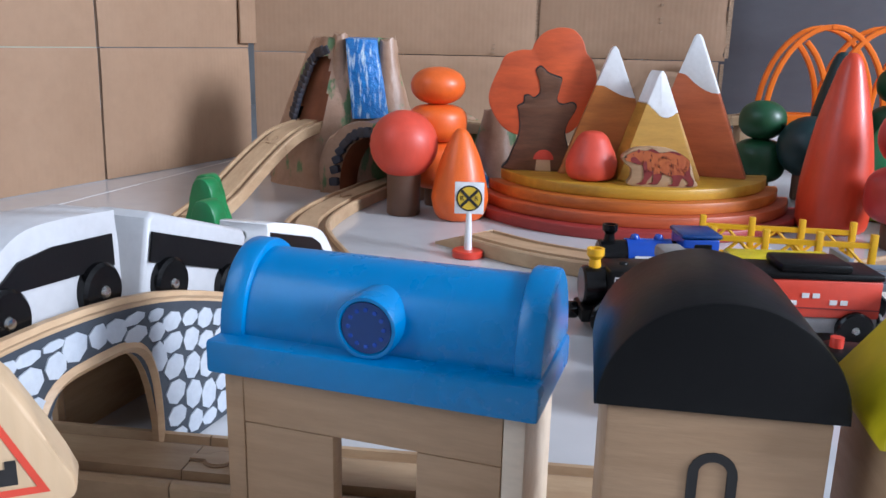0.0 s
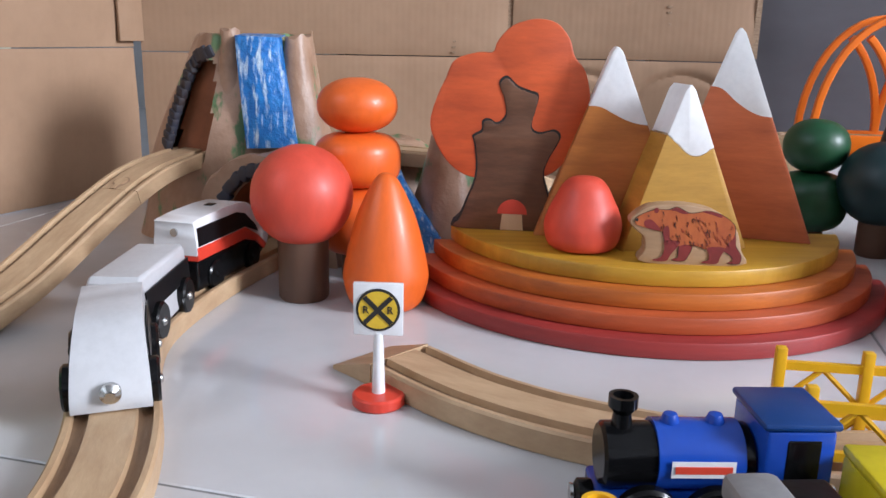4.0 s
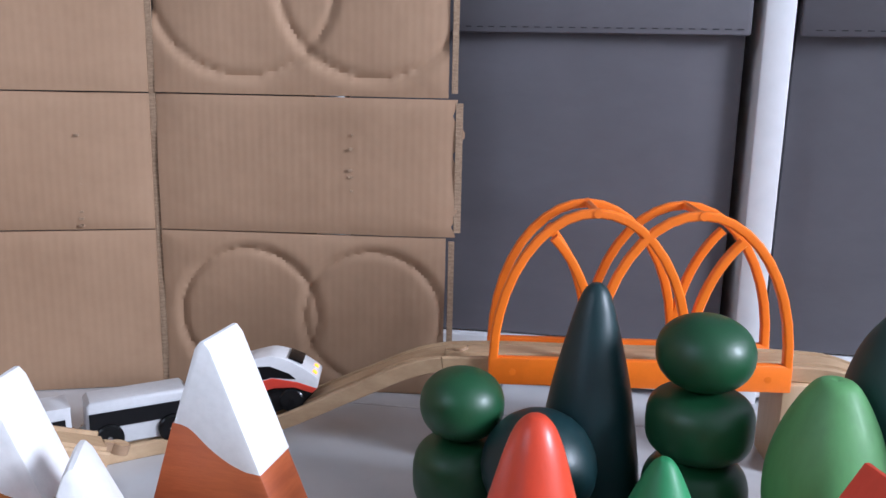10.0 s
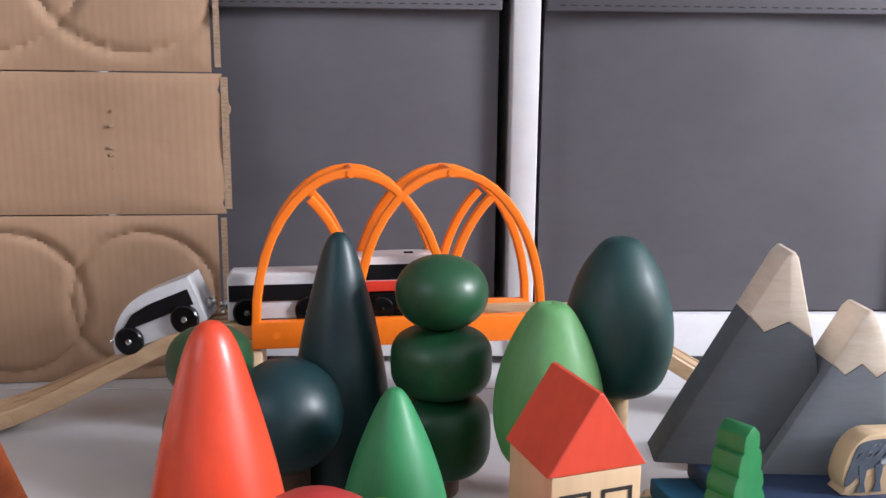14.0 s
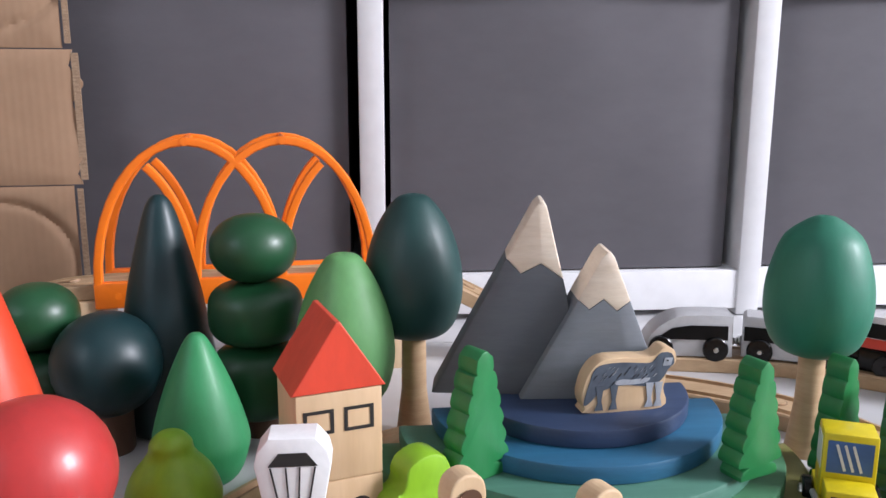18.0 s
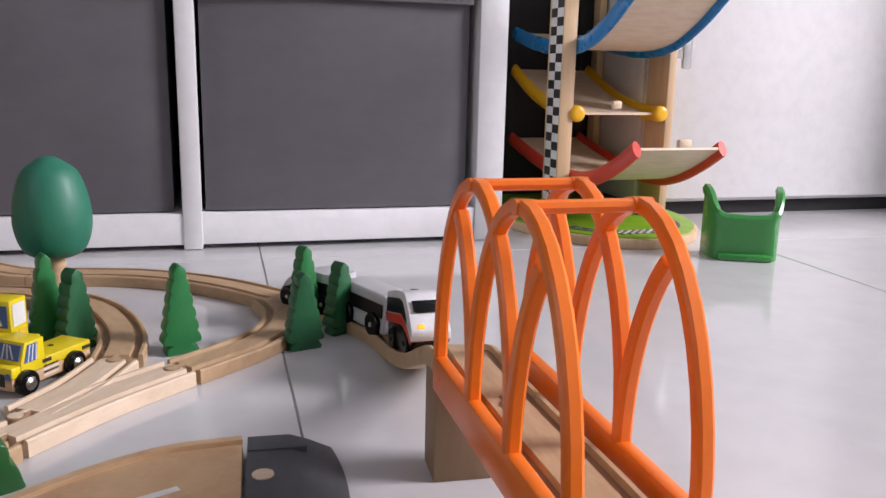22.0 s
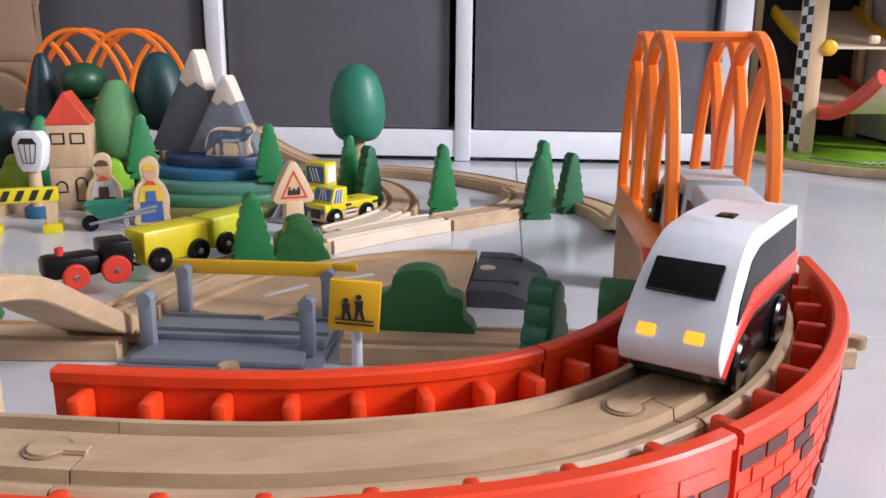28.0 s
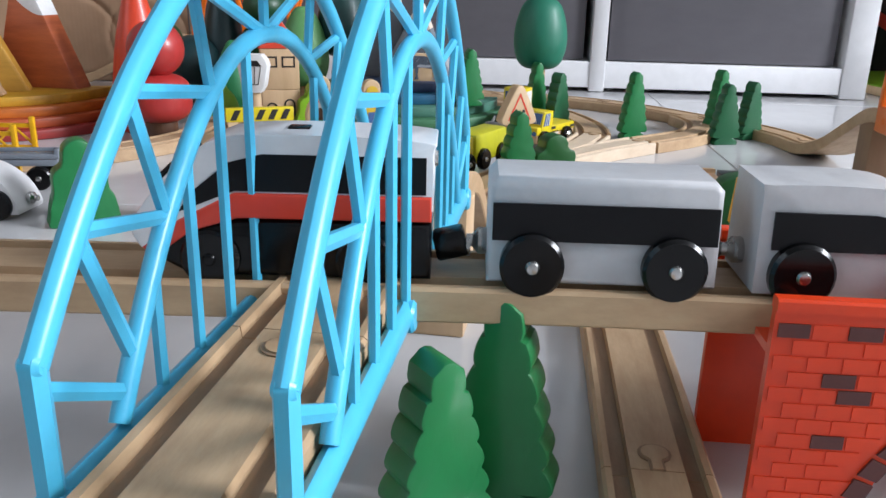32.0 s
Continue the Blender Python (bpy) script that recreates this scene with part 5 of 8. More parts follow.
def viaduct():
    """Curved red brick-pattern viaduct below the running line, in two spans."""
    pts = spline([p for p in MAIN if p[2] > 0.08 and p[1] < 0.39 and p[0] > 0.88], 12)
    L = [0]
    for a, b in zip(pts, pts[1:]):
        L.append(L[-1] + (b - a).length)
    tot = L[-1]

    def at(s):
        s = min(max(s, 0), tot)
        for i in range(len(pts) - 1):
            if L[i + 1] >= s:
                f = (s - L[i]) / max(1e-9, L[i + 1] - L[i])
                p = pts[i].lerp(pts[i + 1], f)
                d = (pts[min(i + 2, len(pts) - 1)] - pts[max(i - 1, 0)]).normalized()
                return p, Vector((-d.y, d.x, 0))
        return pts[-1], Vector((0, 1, 0))

    rnd = random.Random(7)
    for k in range(2):
        s0, s1 = tot * k / 2 + 0.001, tot * (k + 1) / 2 - 0.001
        th = thing("brick_viaduct", "red plastic curved viaduct span with dark brick pattern", "toy bridge", group="red viaduct spans")
        for side, name in ((1, "outer_wall"), (-1, "inner_wall")):
            # the curve turns right, so the outer side lies to its left
            off = 0.0335 * side
            n = 48
            zt = 0.088
            b = bmesh.new()
            rows = []
            for i in range(n + 1):
                s = s0 + (s1 - s0) * i / n
                p, nn = at(s)
                mid, hw = (s0 + s1) / 2, (s1 - s0) / 2 - 0.030
                u = (s - mid) / hw
                zb = 0.066 * math.sqrt(1 - u * u) if abs(u) < 1 else 0.0
                q0, q1 = p + nn * off, p + nn * (off + 0.0035 * side)
                rows.append([b.verts.new((q.x, q.y, z)) for q, z in ((q0, zb), (q1, zb), (q1, zt), (q0, zt))])
            for r0, r1 in zip(rows, rows[1:]):
                for i in range(4):
                    b.faces.new((r0[i], r0[(i + 1) % 4], r1[(i + 1) % 4], r1[i]))
            b.faces.new(rows[0])
            b.faces.new(rows[-1])
            part(name, b, BRICKRED, th, smooth=False)
            red, dark = bmesh.new(), bmesh.new()
            bw, bh = 0.0100, 0.0052
            rows_n = int(zt / bh)
            for r in range(rows_n):
                cols = int((s1 - s0) / bw)
                for c in range(cols):
                    a0 = s0 + (c + (0.5 if r % 2 else 0.0)) * bw + 0.0004
                    a1 = a0 + bw - 0.0008
                    if a1 > s1:
                        continue
                    z0, z1 = r * bh + 0.0004, (r + 1) * bh - 0.0004
                    inside = True
                    for s in (a0, a1):
                        u = (s - mid) / hw
                        if abs(u) < 1 and z0 < 0.066 * math.sqrt(1 - u * u) + 0.006:
                            inside = False
                    if not inside:
                        continue
                    tgt = dark if rnd.random() < 0.12 else red
                    vs = []
                    for dd in (0.0035, 0.0039 if tgt is red else 0.0040):
                        for s, z in ((a0, z0), (a1, z0), (a1, z1), (a0, z1)):
                            p, nn = at(s)
                            q = p + nn * (off + dd * side)
                            vs.append(tgt.verts.new((q.x, q.y, z)))
                    for f in ((4, 5, 6, 7), (0, 1, 5, 4), (1, 2, 6, 5), (2, 3, 7, 6), (3, 0, 4, 7)):
                        tgt.faces.new([vs[i] for i in f])
            tagged(part("brick_facing", red, BRICKRED, th, smooth=False), kind="stuff")
            tagged(part("dark_brick_facing", dark, BRICKDK, th, "dark printed bricks", smooth=False), kind="stuff")
            ring = bmesh.new()
            for i in range(26):
                a0, a1 = math.pi * i / 26 + 0.012, math.pi * (i + 1) / 26 - 0.012
                vs = []
                for dd in (0.0034, 0.0044):
                    for a, rr in ((a0, 1.0), (a1, 1.0), (a1, 1.11), (a0, 1.11)):
                        s = mid + hw * rr * math.cos(a)
                        p, nn = at(s)
                        q = p + nn * (off + dd * side)
                        vs.append(ring.verts.new((q.x, q.y, 0.066 * math.sin(a) + (rr - 1) * 0.5 * 0.09 * math.sin(a))))
                for f in ((4, 5, 6, 7), (0, 1, 5, 4), (1, 2, 6, 5), (2, 3, 7, 6), (3, 0, 4, 7)):
                    ring.faces.new([vs[i] for i in f])
            tagged(part("arch_course", ring, BRICKDK, th, "dark arch stones", smooth=False), kind="stuff")
            lip = sweep([at(s0 + (s1 - s0) * i / 24)[0] + at(s0 + (s1 - s0) * i / 24)[1] * (off + 0.0018 * side) + Vector((0, 0, 0.0055)) for i in range(25)], [(-0.0028, -0.0020), (0.0028, -0.0020), (0.0028, 0.0012), (0.0020, 0.0020), (-0.0020, 0.0020), (-0.0028, 0.0012)])
            part("rim", lip, BRICKRED, th)
            shelf = sweep([at(s0 + (s1 - s0) * i / 24)[0] + at(s0 + (s1 - s0) * i / 24)[1] * (0.0272 * side) + Vector((0, 0, -0.010)) for i in range(25)], [(-0.0062, -0.0015), (0.0062, -0.0015), (0.0062, 0.0015), (-0.0062, 0.0015)])
            part("gutter", shelf, BRICKRED, th)
            for i in range(8):
                s = s0 + (s1 - s0) * (i + 0.5) / 8
                p, nn = at(s)
                a = math.atan2(nn.y, nn.x)
                part("rib", moved(box(-0.006, 0.004, -0.0022, 0.0022, -0.010, 0.0025, 0.0014), Matrix.Translation(p + nn * 0.0272 * side) @ Matrix.Rotation(a, 4, "Z")), BRICKRED, th)
        for s in ((s1 - 0.0015,) if k == 0 else (s0 + 0.0015,)):
            p, nn = at(s)
            a = math.atan2(nn.y, nn.x)
            part("pier_web", moved(box(-0.033, 0.033, -0.0015, 0.0015, -0.083, -0.0135), Matrix.Translation(p) @ Matrix.Rotation(a, 4, "Z")), BRICKRED, th)


def stone_bridge():
    """Arched stone-print bridge below the first stretch of the running line."""
    pts = [p for p in spline(MAIN[1:12], 24)]
    th = thing("stone_arch_bridge", "curved wooden arch bridge with printed grey stones", "toy bridge")
    rnd = random.Random(3)
    n = len(pts)
    L = [0]
    for a, b in zip(pts, pts[1:]):
        L.append(L[-1] + (b - a).length)
    tot = L[-1]
    for side in (-1, 1):
        off = 0.0225 * side
        b = bmesh.new()
        rows, feet = [], []
        for i, p in enumerate(pts):
            d = (pts[min(i + 1, n - 1)] - pts[max(i - 1, 0)]).normalized()
            nn = Vector((-d.y, d.x, 0)).normalized()
            u = (L[i] / tot - 0.572) / 0.058
            zb = 0.054 * math.sqrt(1 - u ** 4) if abs(u) < 1 else 0
            q0, q1 = p + nn * off, p + nn * (off + 0.003 * side)
            feet.append(zb)
            rows.append([b.verts.new((q.x, q.y, z)) for q, z in ((q0, zb), (q1, zb), (q1, p.z + 0.003), (q0, p.z + 0.003))])
        for r0, r1 in zip(rows, rows[1:]):
            for i in range(4):
                b.faces.new((r0[i], r0[(i + 1) % 4], r1[(i + 1) % 4], r1[i]))
        b.faces.new(rows[0])
        b.faces.new(rows[-1])
        part("side_wall", b, WOOD, th)
        skin = bmesh.new()
        strip = []
        for i, p in enumerate(pts):
            d = (pts[min(i + 1, n - 1)] - pts[max(i - 1, 0)]).normalized()
            q = p + Vector((-d.y, d.x, 0)).normalized() * (off + 0.0033 * side)
            strip.append([skin.verts.new((q.x, q.y, z)) for z in (feet[i], p.z + 0.0015)])
        for r0, r1 in zip(strip, strip[1:]):
            skin.faces.new((r0[0], r1[0], r1[1], r0[1]))
        part("printed_mortar", skin, STONEDK, th, "dark printed joints", smooth=False)

        def q_at(s, z, dd):
            for i in range(n - 1):
                if L[i + 1] >= s or i == n - 2:
                    fr = (s - L[i]) / max(1e-9, L[i + 1] - L[i])
                    p = pts[i].lerp(pts[i + 1], fr)
                    d = (pts[i + 1] - pts[i]).normalized()
                    nn = Vector((-d.y, d.x, 0)).normalized()
                    q = p + nn * (off + dd * side)
                    return Vector((q.x, q.y, z)), p.z
        s = 0.007
        while s < tot - 0.007:
            step = rnd.uniform(0.0085, 0.0128)
            top = q_at(s, 0, 0)[1]
            u = (s / tot - 0.572) / 0.070
            z = (0.054 * math.sqrt(1 - u ** 4) + 0.002 if abs(u) < 1 else 0) + rnd.uniform(0.0004, 0.003)
            while z < top - 0.004:
                hgt = min(rnd.uniform(0.0065, 0.0135), top - 0.0005 - z)
                if hgt > 0.003:
                    k, ph = 7, rnd.random()
                    gs = [rnd.uniform(0.92, 1.10) for _ in range(k)]
                    rs, rz = step * 0.50 + 0.0004, hgt * 0.5
                    b1 = bmesh.new()
                    loops = [[b1.verts.new(q_at(min(max(s + rs * gs[j] * math.cos(2 * math.pi * (j + ph) / k), 0.001), tot - 0.001), max(0.001, z + rz + rz * gs[j] * math.sin(2 * math.pi * (j + ph) / k)), dd)[0]) for j in range(k)] for dd in (0.0033, 0.0038)]
                    b1.faces.new(loops[1])
                    for j in range(k):
                        b1.faces.new((loops[0][j], loops[0][(j + 1) % k], loops[1][(j + 1) % k], loops[1][j]))
                    part("printed_stone", b1, STONEGREY, th, smooth=False)
                z += hgt + 0.0008
            s += step
        arch = [q_at(tot * (0.572 + 0.060 * math.copysign(abs(math.cos(math.pi * i / 24)) ** 0.5, math.cos(math.pi * i / 24))), 0.055 * math.sin(math.pi * i / 24) ** 0.5 if 0 < i < 24 else 0.0, 0.002)[0] for i in range(25)]
        part("arch_rim", rod(arch, 0.006, 0.005, 6), WOOD, th)
        rim = [q_at(tot * i / 30, 0, 0.0012)[0] + Vector((0, 0, q_at(tot * i / 30, 0, 0)[1] + 0.004)) for i in range(31)]
        part("edge_rail", rod(rim, 0.0055, 0.004, 6), WOOD, th)


# ---------------------------------------------------------------- waterfall mountain
def waterfall():
    th = thing("waterfall_mountain", "painted brown rock mountain with blue waterfall and tunnel", "toy mountain")
    path = spline([(0.139, 1.108, 0), (0.151, 1.14, 0), (0.183, 1.205, 0), (0.238, 1.262, 0)], 10)
    n = len(path)
    b = bmesh.new()
    inner, outer = [], []
    k = 20
    for i, p in enumerate(path):
        d = (path[min(i + 1, n - 1)] - path[max(i - 1, 0)]).normalized()
        nn = Vector((-d.y, d.x, 0))
        ri, ro = [], []
        for j in range(k + 1):
            a = math.pi * j / k
            c, s = math.cos(a), math.sin(a)
            q = p - nn * (0.036 * c) + Vector((0, 0, 0.064 * s ** 0.8 if s > 0 else 0))
            ri.append(b.verts.new(q))
            wob = 1 + 0.12 * noise.noise(Vector((i * 0.25, j * 0.35, 2.0)))
            wl = 0.060 if c > 0 else 0.060
            q = p - nn * (wl * wob * c) + Vector((0, 0, (0.080 + 0.006 * noise.noise(Vector((i * 0.3, j * 0.5, 7)))) * (s ** 0.55 if s > 0 else 0)))
            ro.append(b.verts.new(q))
        inner.append(ri)
        outer.append(ro)
    for i in range(n - 1):
        for j in range(k):
            b.faces.new((outer[i][j], outer[i][j + 1], outer[i + 1][j + 1], outer[i + 1][j]))
    for i in (0, n - 1):
        for j in range(k):
            b.faces.new((inner[i][j], inner[i][j + 1], outer[i][j + 1], outer[i][j]))
    part("lower_rock", b, ROCK, th)
    c2 = bmesh.new()
    rows = []
    for i, p in enumerate(path):
        d = (path[min(i + 1, n - 1)] - path[max(i - 1, 0)]).normalized()
        nn = Vector((-d.y, d.x, 0))
        rows.append([c2.verts.new(p - nn * (0.0358 * math.cos(math.pi * j / k)) + Vector((0, 0, 0.0638 * max(0, math.sin(math.pi * j / k)) ** 0.8))) for j in range(k + 1)])
    for r0, r1 in zip(rows, rows[1:]):
        for j in range(k):
            c2.faces.new((r0[j], r0[j + 1], r1[j + 1], r1[j]))
    part("tunnel_lining", c2, ROCKIN, th)
    d0 = (path[1] - path[0]).normalized()
    n0 = Vector((-d0.y, d0.x, 0))
    for j in range(17):
        a = math.pi * (j + 0.5) / 17
        pos = path[0] - d0 * 0.003 - n0 * (0.041 * math.cos(a)) + Vector((0, 0, 0.004 + 0.066 * max(0, math.sin(a)) ** 0.8))
        part("arch_stone", moved(box(-0.004, 0.004, -0.0055, 0.0055, -0.0045, 0.0045, 0.002), Matrix.Translation(pos) @ Matrix.Rotation(math.atan2(d0.y, d0.x), 4, "Z") @ Matrix.Rotation(a, 4, "X")), ROCKDK, th)
    # upper cone with an arched mouth for the climbing track
    mouth = [(0.043, 0.066), (0.081, 0.066), (0.087, 0.120), (0.087, 0.145), (0.078, 0.149), (0.069, 0.147), (0.060, 0.132), (0.051, 0.106)]

    def within(x, z):
        hit = False
        for (xa, za), (xb, zb) in zip(mouth, mouth[1:] + mouth[:1]):
            if (za > z) != (zb > z) and x < xa + (z - za) / (zb - za) * (xb - xa):
                hit = not hit
        return hit

    def shell(a, z):
        f = z / 0.166
        cx, rx = np.interp(z, (0, 0.06, 0.12, 0.166), (0.092, 0.095, 0.102, 0.1085)), np.interp(z, (0, 0.06, 0.12, 0.166), (0.088, 0.079, 0.062, 0.0465))
        ry = 0.086 * (1 - f) + 0.050 * f
        w = 1 + 0.10 * noise.noise(Vector((math.cos(a) * 2.2, math.sin(a) * 2.2, f * 2.5))) + 0.03 * math.sin(a * 7 + f * 3)
        return Vector((cx + rx * w * math.cos(a), 1.232 + ry * w * math.sin(a), z))

    b = bmesh.new()
    seg, lev = 110, 60
    rings = [[b.verts.new(shell(2 * math.pi * i / seg, 0.166 * l / lev) + Vector((0, 0, 0.007 * noise.noise(Vector((i * 0.16, 3, 9))) if l == lev else 0))) for i in range(seg)] for l in range(lev + 1)]
    deep = bmesh.new()
    for r0, r1 in zip(rings, rings[1:]):
        for i in range(seg):
            q = (r0[i], r0[(i + 1) % seg], r1[(i + 1) % seg], r1[i])
            mid = sum((v.co for v in q), Vector()) / 4
            if mid.y < 1.215 and within(mid.x, mid.z):
                deep.faces.new([deep.verts.new(v.co + Vector((0.004, 0.013, 0))) for v in q])
            else:
                b.faces.new(q)
    b.faces.new(rings[-1])
    part("upper_rock", b, ROCK, th)
    bmesh.ops.remove_doubles(deep, verts=deep.verts, dist=1e-5)
    part("upper_tunnel", deep, ROCKIN, th, "rust-brown tunnel mouth")
    for f in range(15):
        x, z = np.interp(f / 14, (0, 0.4, 0.66, 0.84, 1), (0.041, 0.050, 0.060, 0.069, 0.081)), np.interp(f / 14, (0, 0.4, 0.66, 0.84, 1), (0.078, 0.110, 0.135, 0.149, 0.153))
        a_ = min((k * 0.01 for k in range(314, 630)), key=lambda a: abs(shell(a, z).x - x))
        q = shell(a_, z)
        part("arch_stone", moved(box(-0.0054 - 0.0008 * math.sin(f * 2.1), 0.0054, -0.003, 0.003, -0.0043, 0.0043, 0.0012), Matrix.Translation((q.x + 0.0015, q.y + 0.0012, z)) @ Matrix.Rotation(a_ + math.pi / 2, 4, "Z") @ Matrix.Rotation(radians(18 if f < 10 else 62), 4, "Y")), ROCKDK, th)

    def ridge(cx, cy, r0, r1, z0, z1, seed):
        b = bmesh.new()
        rings = []
        for l in range(13):
            f = l / 12
            rr = r0 + (r1 - r0) * f ** 0.8
            rings.append([b.verts.new((cx + rr * (1 + 0.22 * noise.noise(Vector((math.cos(a) * 1.8, math.sin(a) * 1.8, f * 3 + seed)))) * math.cos(a), cy + rr * math.sin(a), z0 + (z1 - z0) * f + (0.004 * noise.noise(Vector((a, seed, 1))) if l == 12 else 0))) for a in [2 * math.pi * i / 28 for i in range(28)]])
        for r0_, r1_ in zip(rings, rings[1:]):
            for i in range(28):
                b.faces.new((r0_[i], r0_[(i + 1) % 28], r1_[(i + 1) % 28], r1_[i]))
        b.faces.new(rings[-1])
        part("ridge", b, ROCK, th)
    ridge(0.099, 1.186, 0.019, 0.008, 0.066, 0.171, 3.0)
    ridge(0.152, 1.188, 0.036, 0.009, 0.050, 0.166, 8.0)
    ridge(0.278, 1.148, 0.038, 0.016, 0.0, 0.094, 5.0)

    def water(rows, name):
        b = bmesh.new()
        vr = []
        for (x0, y0, z0), (x1, y1, z1) in rows:
            vr.append([b.verts.new((x0 + (x1 - x0) * i / 10 , y0 + (y1 - y0) * i / 10 - 0.0005 * math.sin(i * 2.3) - 0.004 * math.sin(math.pi * i / 10), z0 + (z1 - z0) * i / 10)) for i in range(11)])
        for r0, r1 in zip(vr, vr[1:]):
            for i in range(10):
                b.faces.new((r0[i], r0[i + 1], r1[i + 1], r1[i]))
        e = bmesh.ops.extrude_face_region(b, geom=b.faces[:])
        for v in e["geom"]:
            if isinstance(v, bmesh.types.BMVert):
                v.co.y += 0.012
        part(name, b, FALLS, th, "blue and white painted water")
    water([((0.106, 1.205, 0.168), (0.141, 1.205, 0.168)), ((0.106, 1.172, 0.1665), (0.141, 1.172, 0.1655)), ((0.108, 1.166, 0.150), (0.143, 1.167, 0.150)), ((0.111, 1.162, 0.120), (0.149, 1.164, 0.120)), ((0.115, 1.158, 0.079), (0.156, 1.160, 0.081))], "waterfall")
    water([((0.208, 1.152, 0.086), (0.231, 1.152, 0.082)), ((0.216, 1.130, 0.058), (0.243, 1.130, 0.058)), ((0.226, 1.113, 0.036), (0.259, 1.113, 0.036)), ((0.233, 1.092, 0.003), (0.280, 1.094, 0.008))], "stream")


# ---------------------------------------------------------------- rolling stock
def wheel(th, x, z, r, half, mtl=None, hub=None, side_label=""):
    for s in (-1, 1):
        w = part("wheel", moved(disc(r, -0.003, 0.003, 28, bevel=0.0012), Matrix.Translation((x, s * half, z))), mtl or BLACKP, th)
        part("hub", moved(lathe([(0, -0.004), (0.0032, -0.004), (0.0030, 0.0), (0.0018, 0.0018), (0, 0.0022)], 14), Matrix.Translation((x, s * (half + 0.0022), z)) @ Matrix.Rotation(radians(-90 * s), 4, "X")), hub or CHROME, w)


def coupling(th, x, sign):
    part("coupling", moved(lathe([(0, 0), (0.004, 0), (0.0045, 0.001), (0.0045, 0.004), (0.0022, 0.006), (0.0022, 0.008), (0, 0.008)], 16), Matrix.Translation((x, 0, 0.013)) @ Matrix.Rotation(radians(90 * sign), 4, "Y") @ Matrix.Translation((0, 0, -0.001))), CHROME, th)


def body_loft(profile, half, inset, rnd=0.003):
    """A body from side-view outline (x, z); sides lean in by inset at the top."""
    zs = [z for _, z in profile]
    z0, z1 = min(zs), max(zs)
    b = plate(profile, 2 * half, 0)
    for v in b.verts:
        k = 1 - inset * ((v.co.z - z0) / (z1 - z0)) ** 2
        v.co.y *= k
    bmesh.ops.bevel(b, geom=[e for e in b.edges if abs(e.verts[0].co.y - e.verts[1].co.y) < half * 0.5], offset=rnd, segments=3, profile=0.5, affect="EDGES", clamp_overlap=True)
    return b


def engine():
    th = thing("train_engine", "white battery train engine with red stripe and black base", "toy train", group="moving train")
    roof = smooth_loop([(-0.054, 0.030), (-0.054, 0.050), (-0.052, 0.0545), (-0.02, 0.056), (0.014, 0.0555), (0.028, 0.051), (0.041, 0.040), (0.052, 0.026), (0.0535, 0.020), (0.050, 0.014)], 4, False) + [(0.040, 0.016), (0.020, 0.0295)]
    part("shell", body_loft(roof, 0.0182, 0.14, 0.004), WHITEP, th, "glossy white shell")
    part("chassis", body_loft([(-0.0535, 0.004), (0.034, 0.004), (0.045, 0.010), (0.0495, 0.0137), (0.042, 0.020), (0.016, 0.0252), (-0.0535, 0.0255)], 0.0172, 0.0, 0.002), BLACKP, th)
    st = [(-0.0535, 0.0262), (-0.0535, 0.0355), (0.016, 0.0355), (0.036, 0.0255), (0.0505, 0.0145), (0.045, 0.0115), (0.032, 0.0210), (0.015, 0.0262)]
    part("red_stripe", body_loft(st, 0.0186, 0.0, 0.001), TRAINRED, th, "red side stripe")
    for s in (-1, 1):
        win = plate([(-0.0515, 0.0360), (-0.0515, 0.0492), (0.006, 0.0492), (0.018, 0.0460), (0.032, 0.0345), (0.036, 0.0280), (0.016, 0.0360)], 0.0012, 0)
        part("side_window", moved(win, Matrix.Translation((0, s * 0.01765, 0)) @ Matrix.Rotation(radians(5.0 * s), 4, "X") @ Matrix.Translation((0, 0.0028 * s, 0))), WINDOWB, th)
        part("headlamp", moved(box(-0.0008, 0.0012, -0.0034, 0.0034, -0.0022, 0.0022, 0.0008), Matrix.Translation((0.0512, s * 0.0085, 0.0262)) @ Matrix.Rotation(radians(-38), 4, "Y")), HEADLAMP, th, "glowing orange headlamp")
    part("windscreen", moved(box(-0.0006, 0.0014, -0.0125, 0.0125, -0.0068, 0.0068, 0.0006), Matrix.Translation((0.0397, 0, 0.0425)) @ Matrix.Rotation(radians(-47), 4, "Y")), BLACKP, th, "black windscreen")
    part("roof_button", moved(box(-0.004, 0.004, -0.0035, 0.0035, 0, 0.0012, 0.0005), Matrix.Translation((-0.005, 0, 0.0556))), BLACKP, th)
    part("rear_screw", moved(disc(0.003, -0.0008, 0.0008, 16), Matrix.Translation((-0.0545, 0, 0.046)) @ Matrix.Rotation(radians(90), 4, "Z")), CHROME, th)
    for x in (-0.030, 0.026):
        wheel(th, x, 0.0108, 0.0108, 0.0165, hub=BLACKP)
    hitch = part("hitch", moved(box(-0.0065, 0.0055, -0.0048, 0.0048, -0.0055, 0.0055, 0.0014), Matrix.Translation((-0.0600, 0, 0.0135)) @ Matrix.Rotation(radians(14), 4, "Y")), BLACKP, th, "black plastic hitch")
    part("magnet", moved(disc(0.0042, -0.0008, 0.0008, 18), Matrix.Translation((-0.0672, 0, 0.0125)) @ Matrix.Rotation(radians(90), 4, "Z")), CHROME, hitch)
    for o in th.children:
        o.data.transform(Matrix.Diagonal((0.89, 0.84, 0.885, 1)))
        for c in o.children:
            c.data.transform(Matrix.Diagonal((0.89, 0.84, 0.885, 1)))
    return th


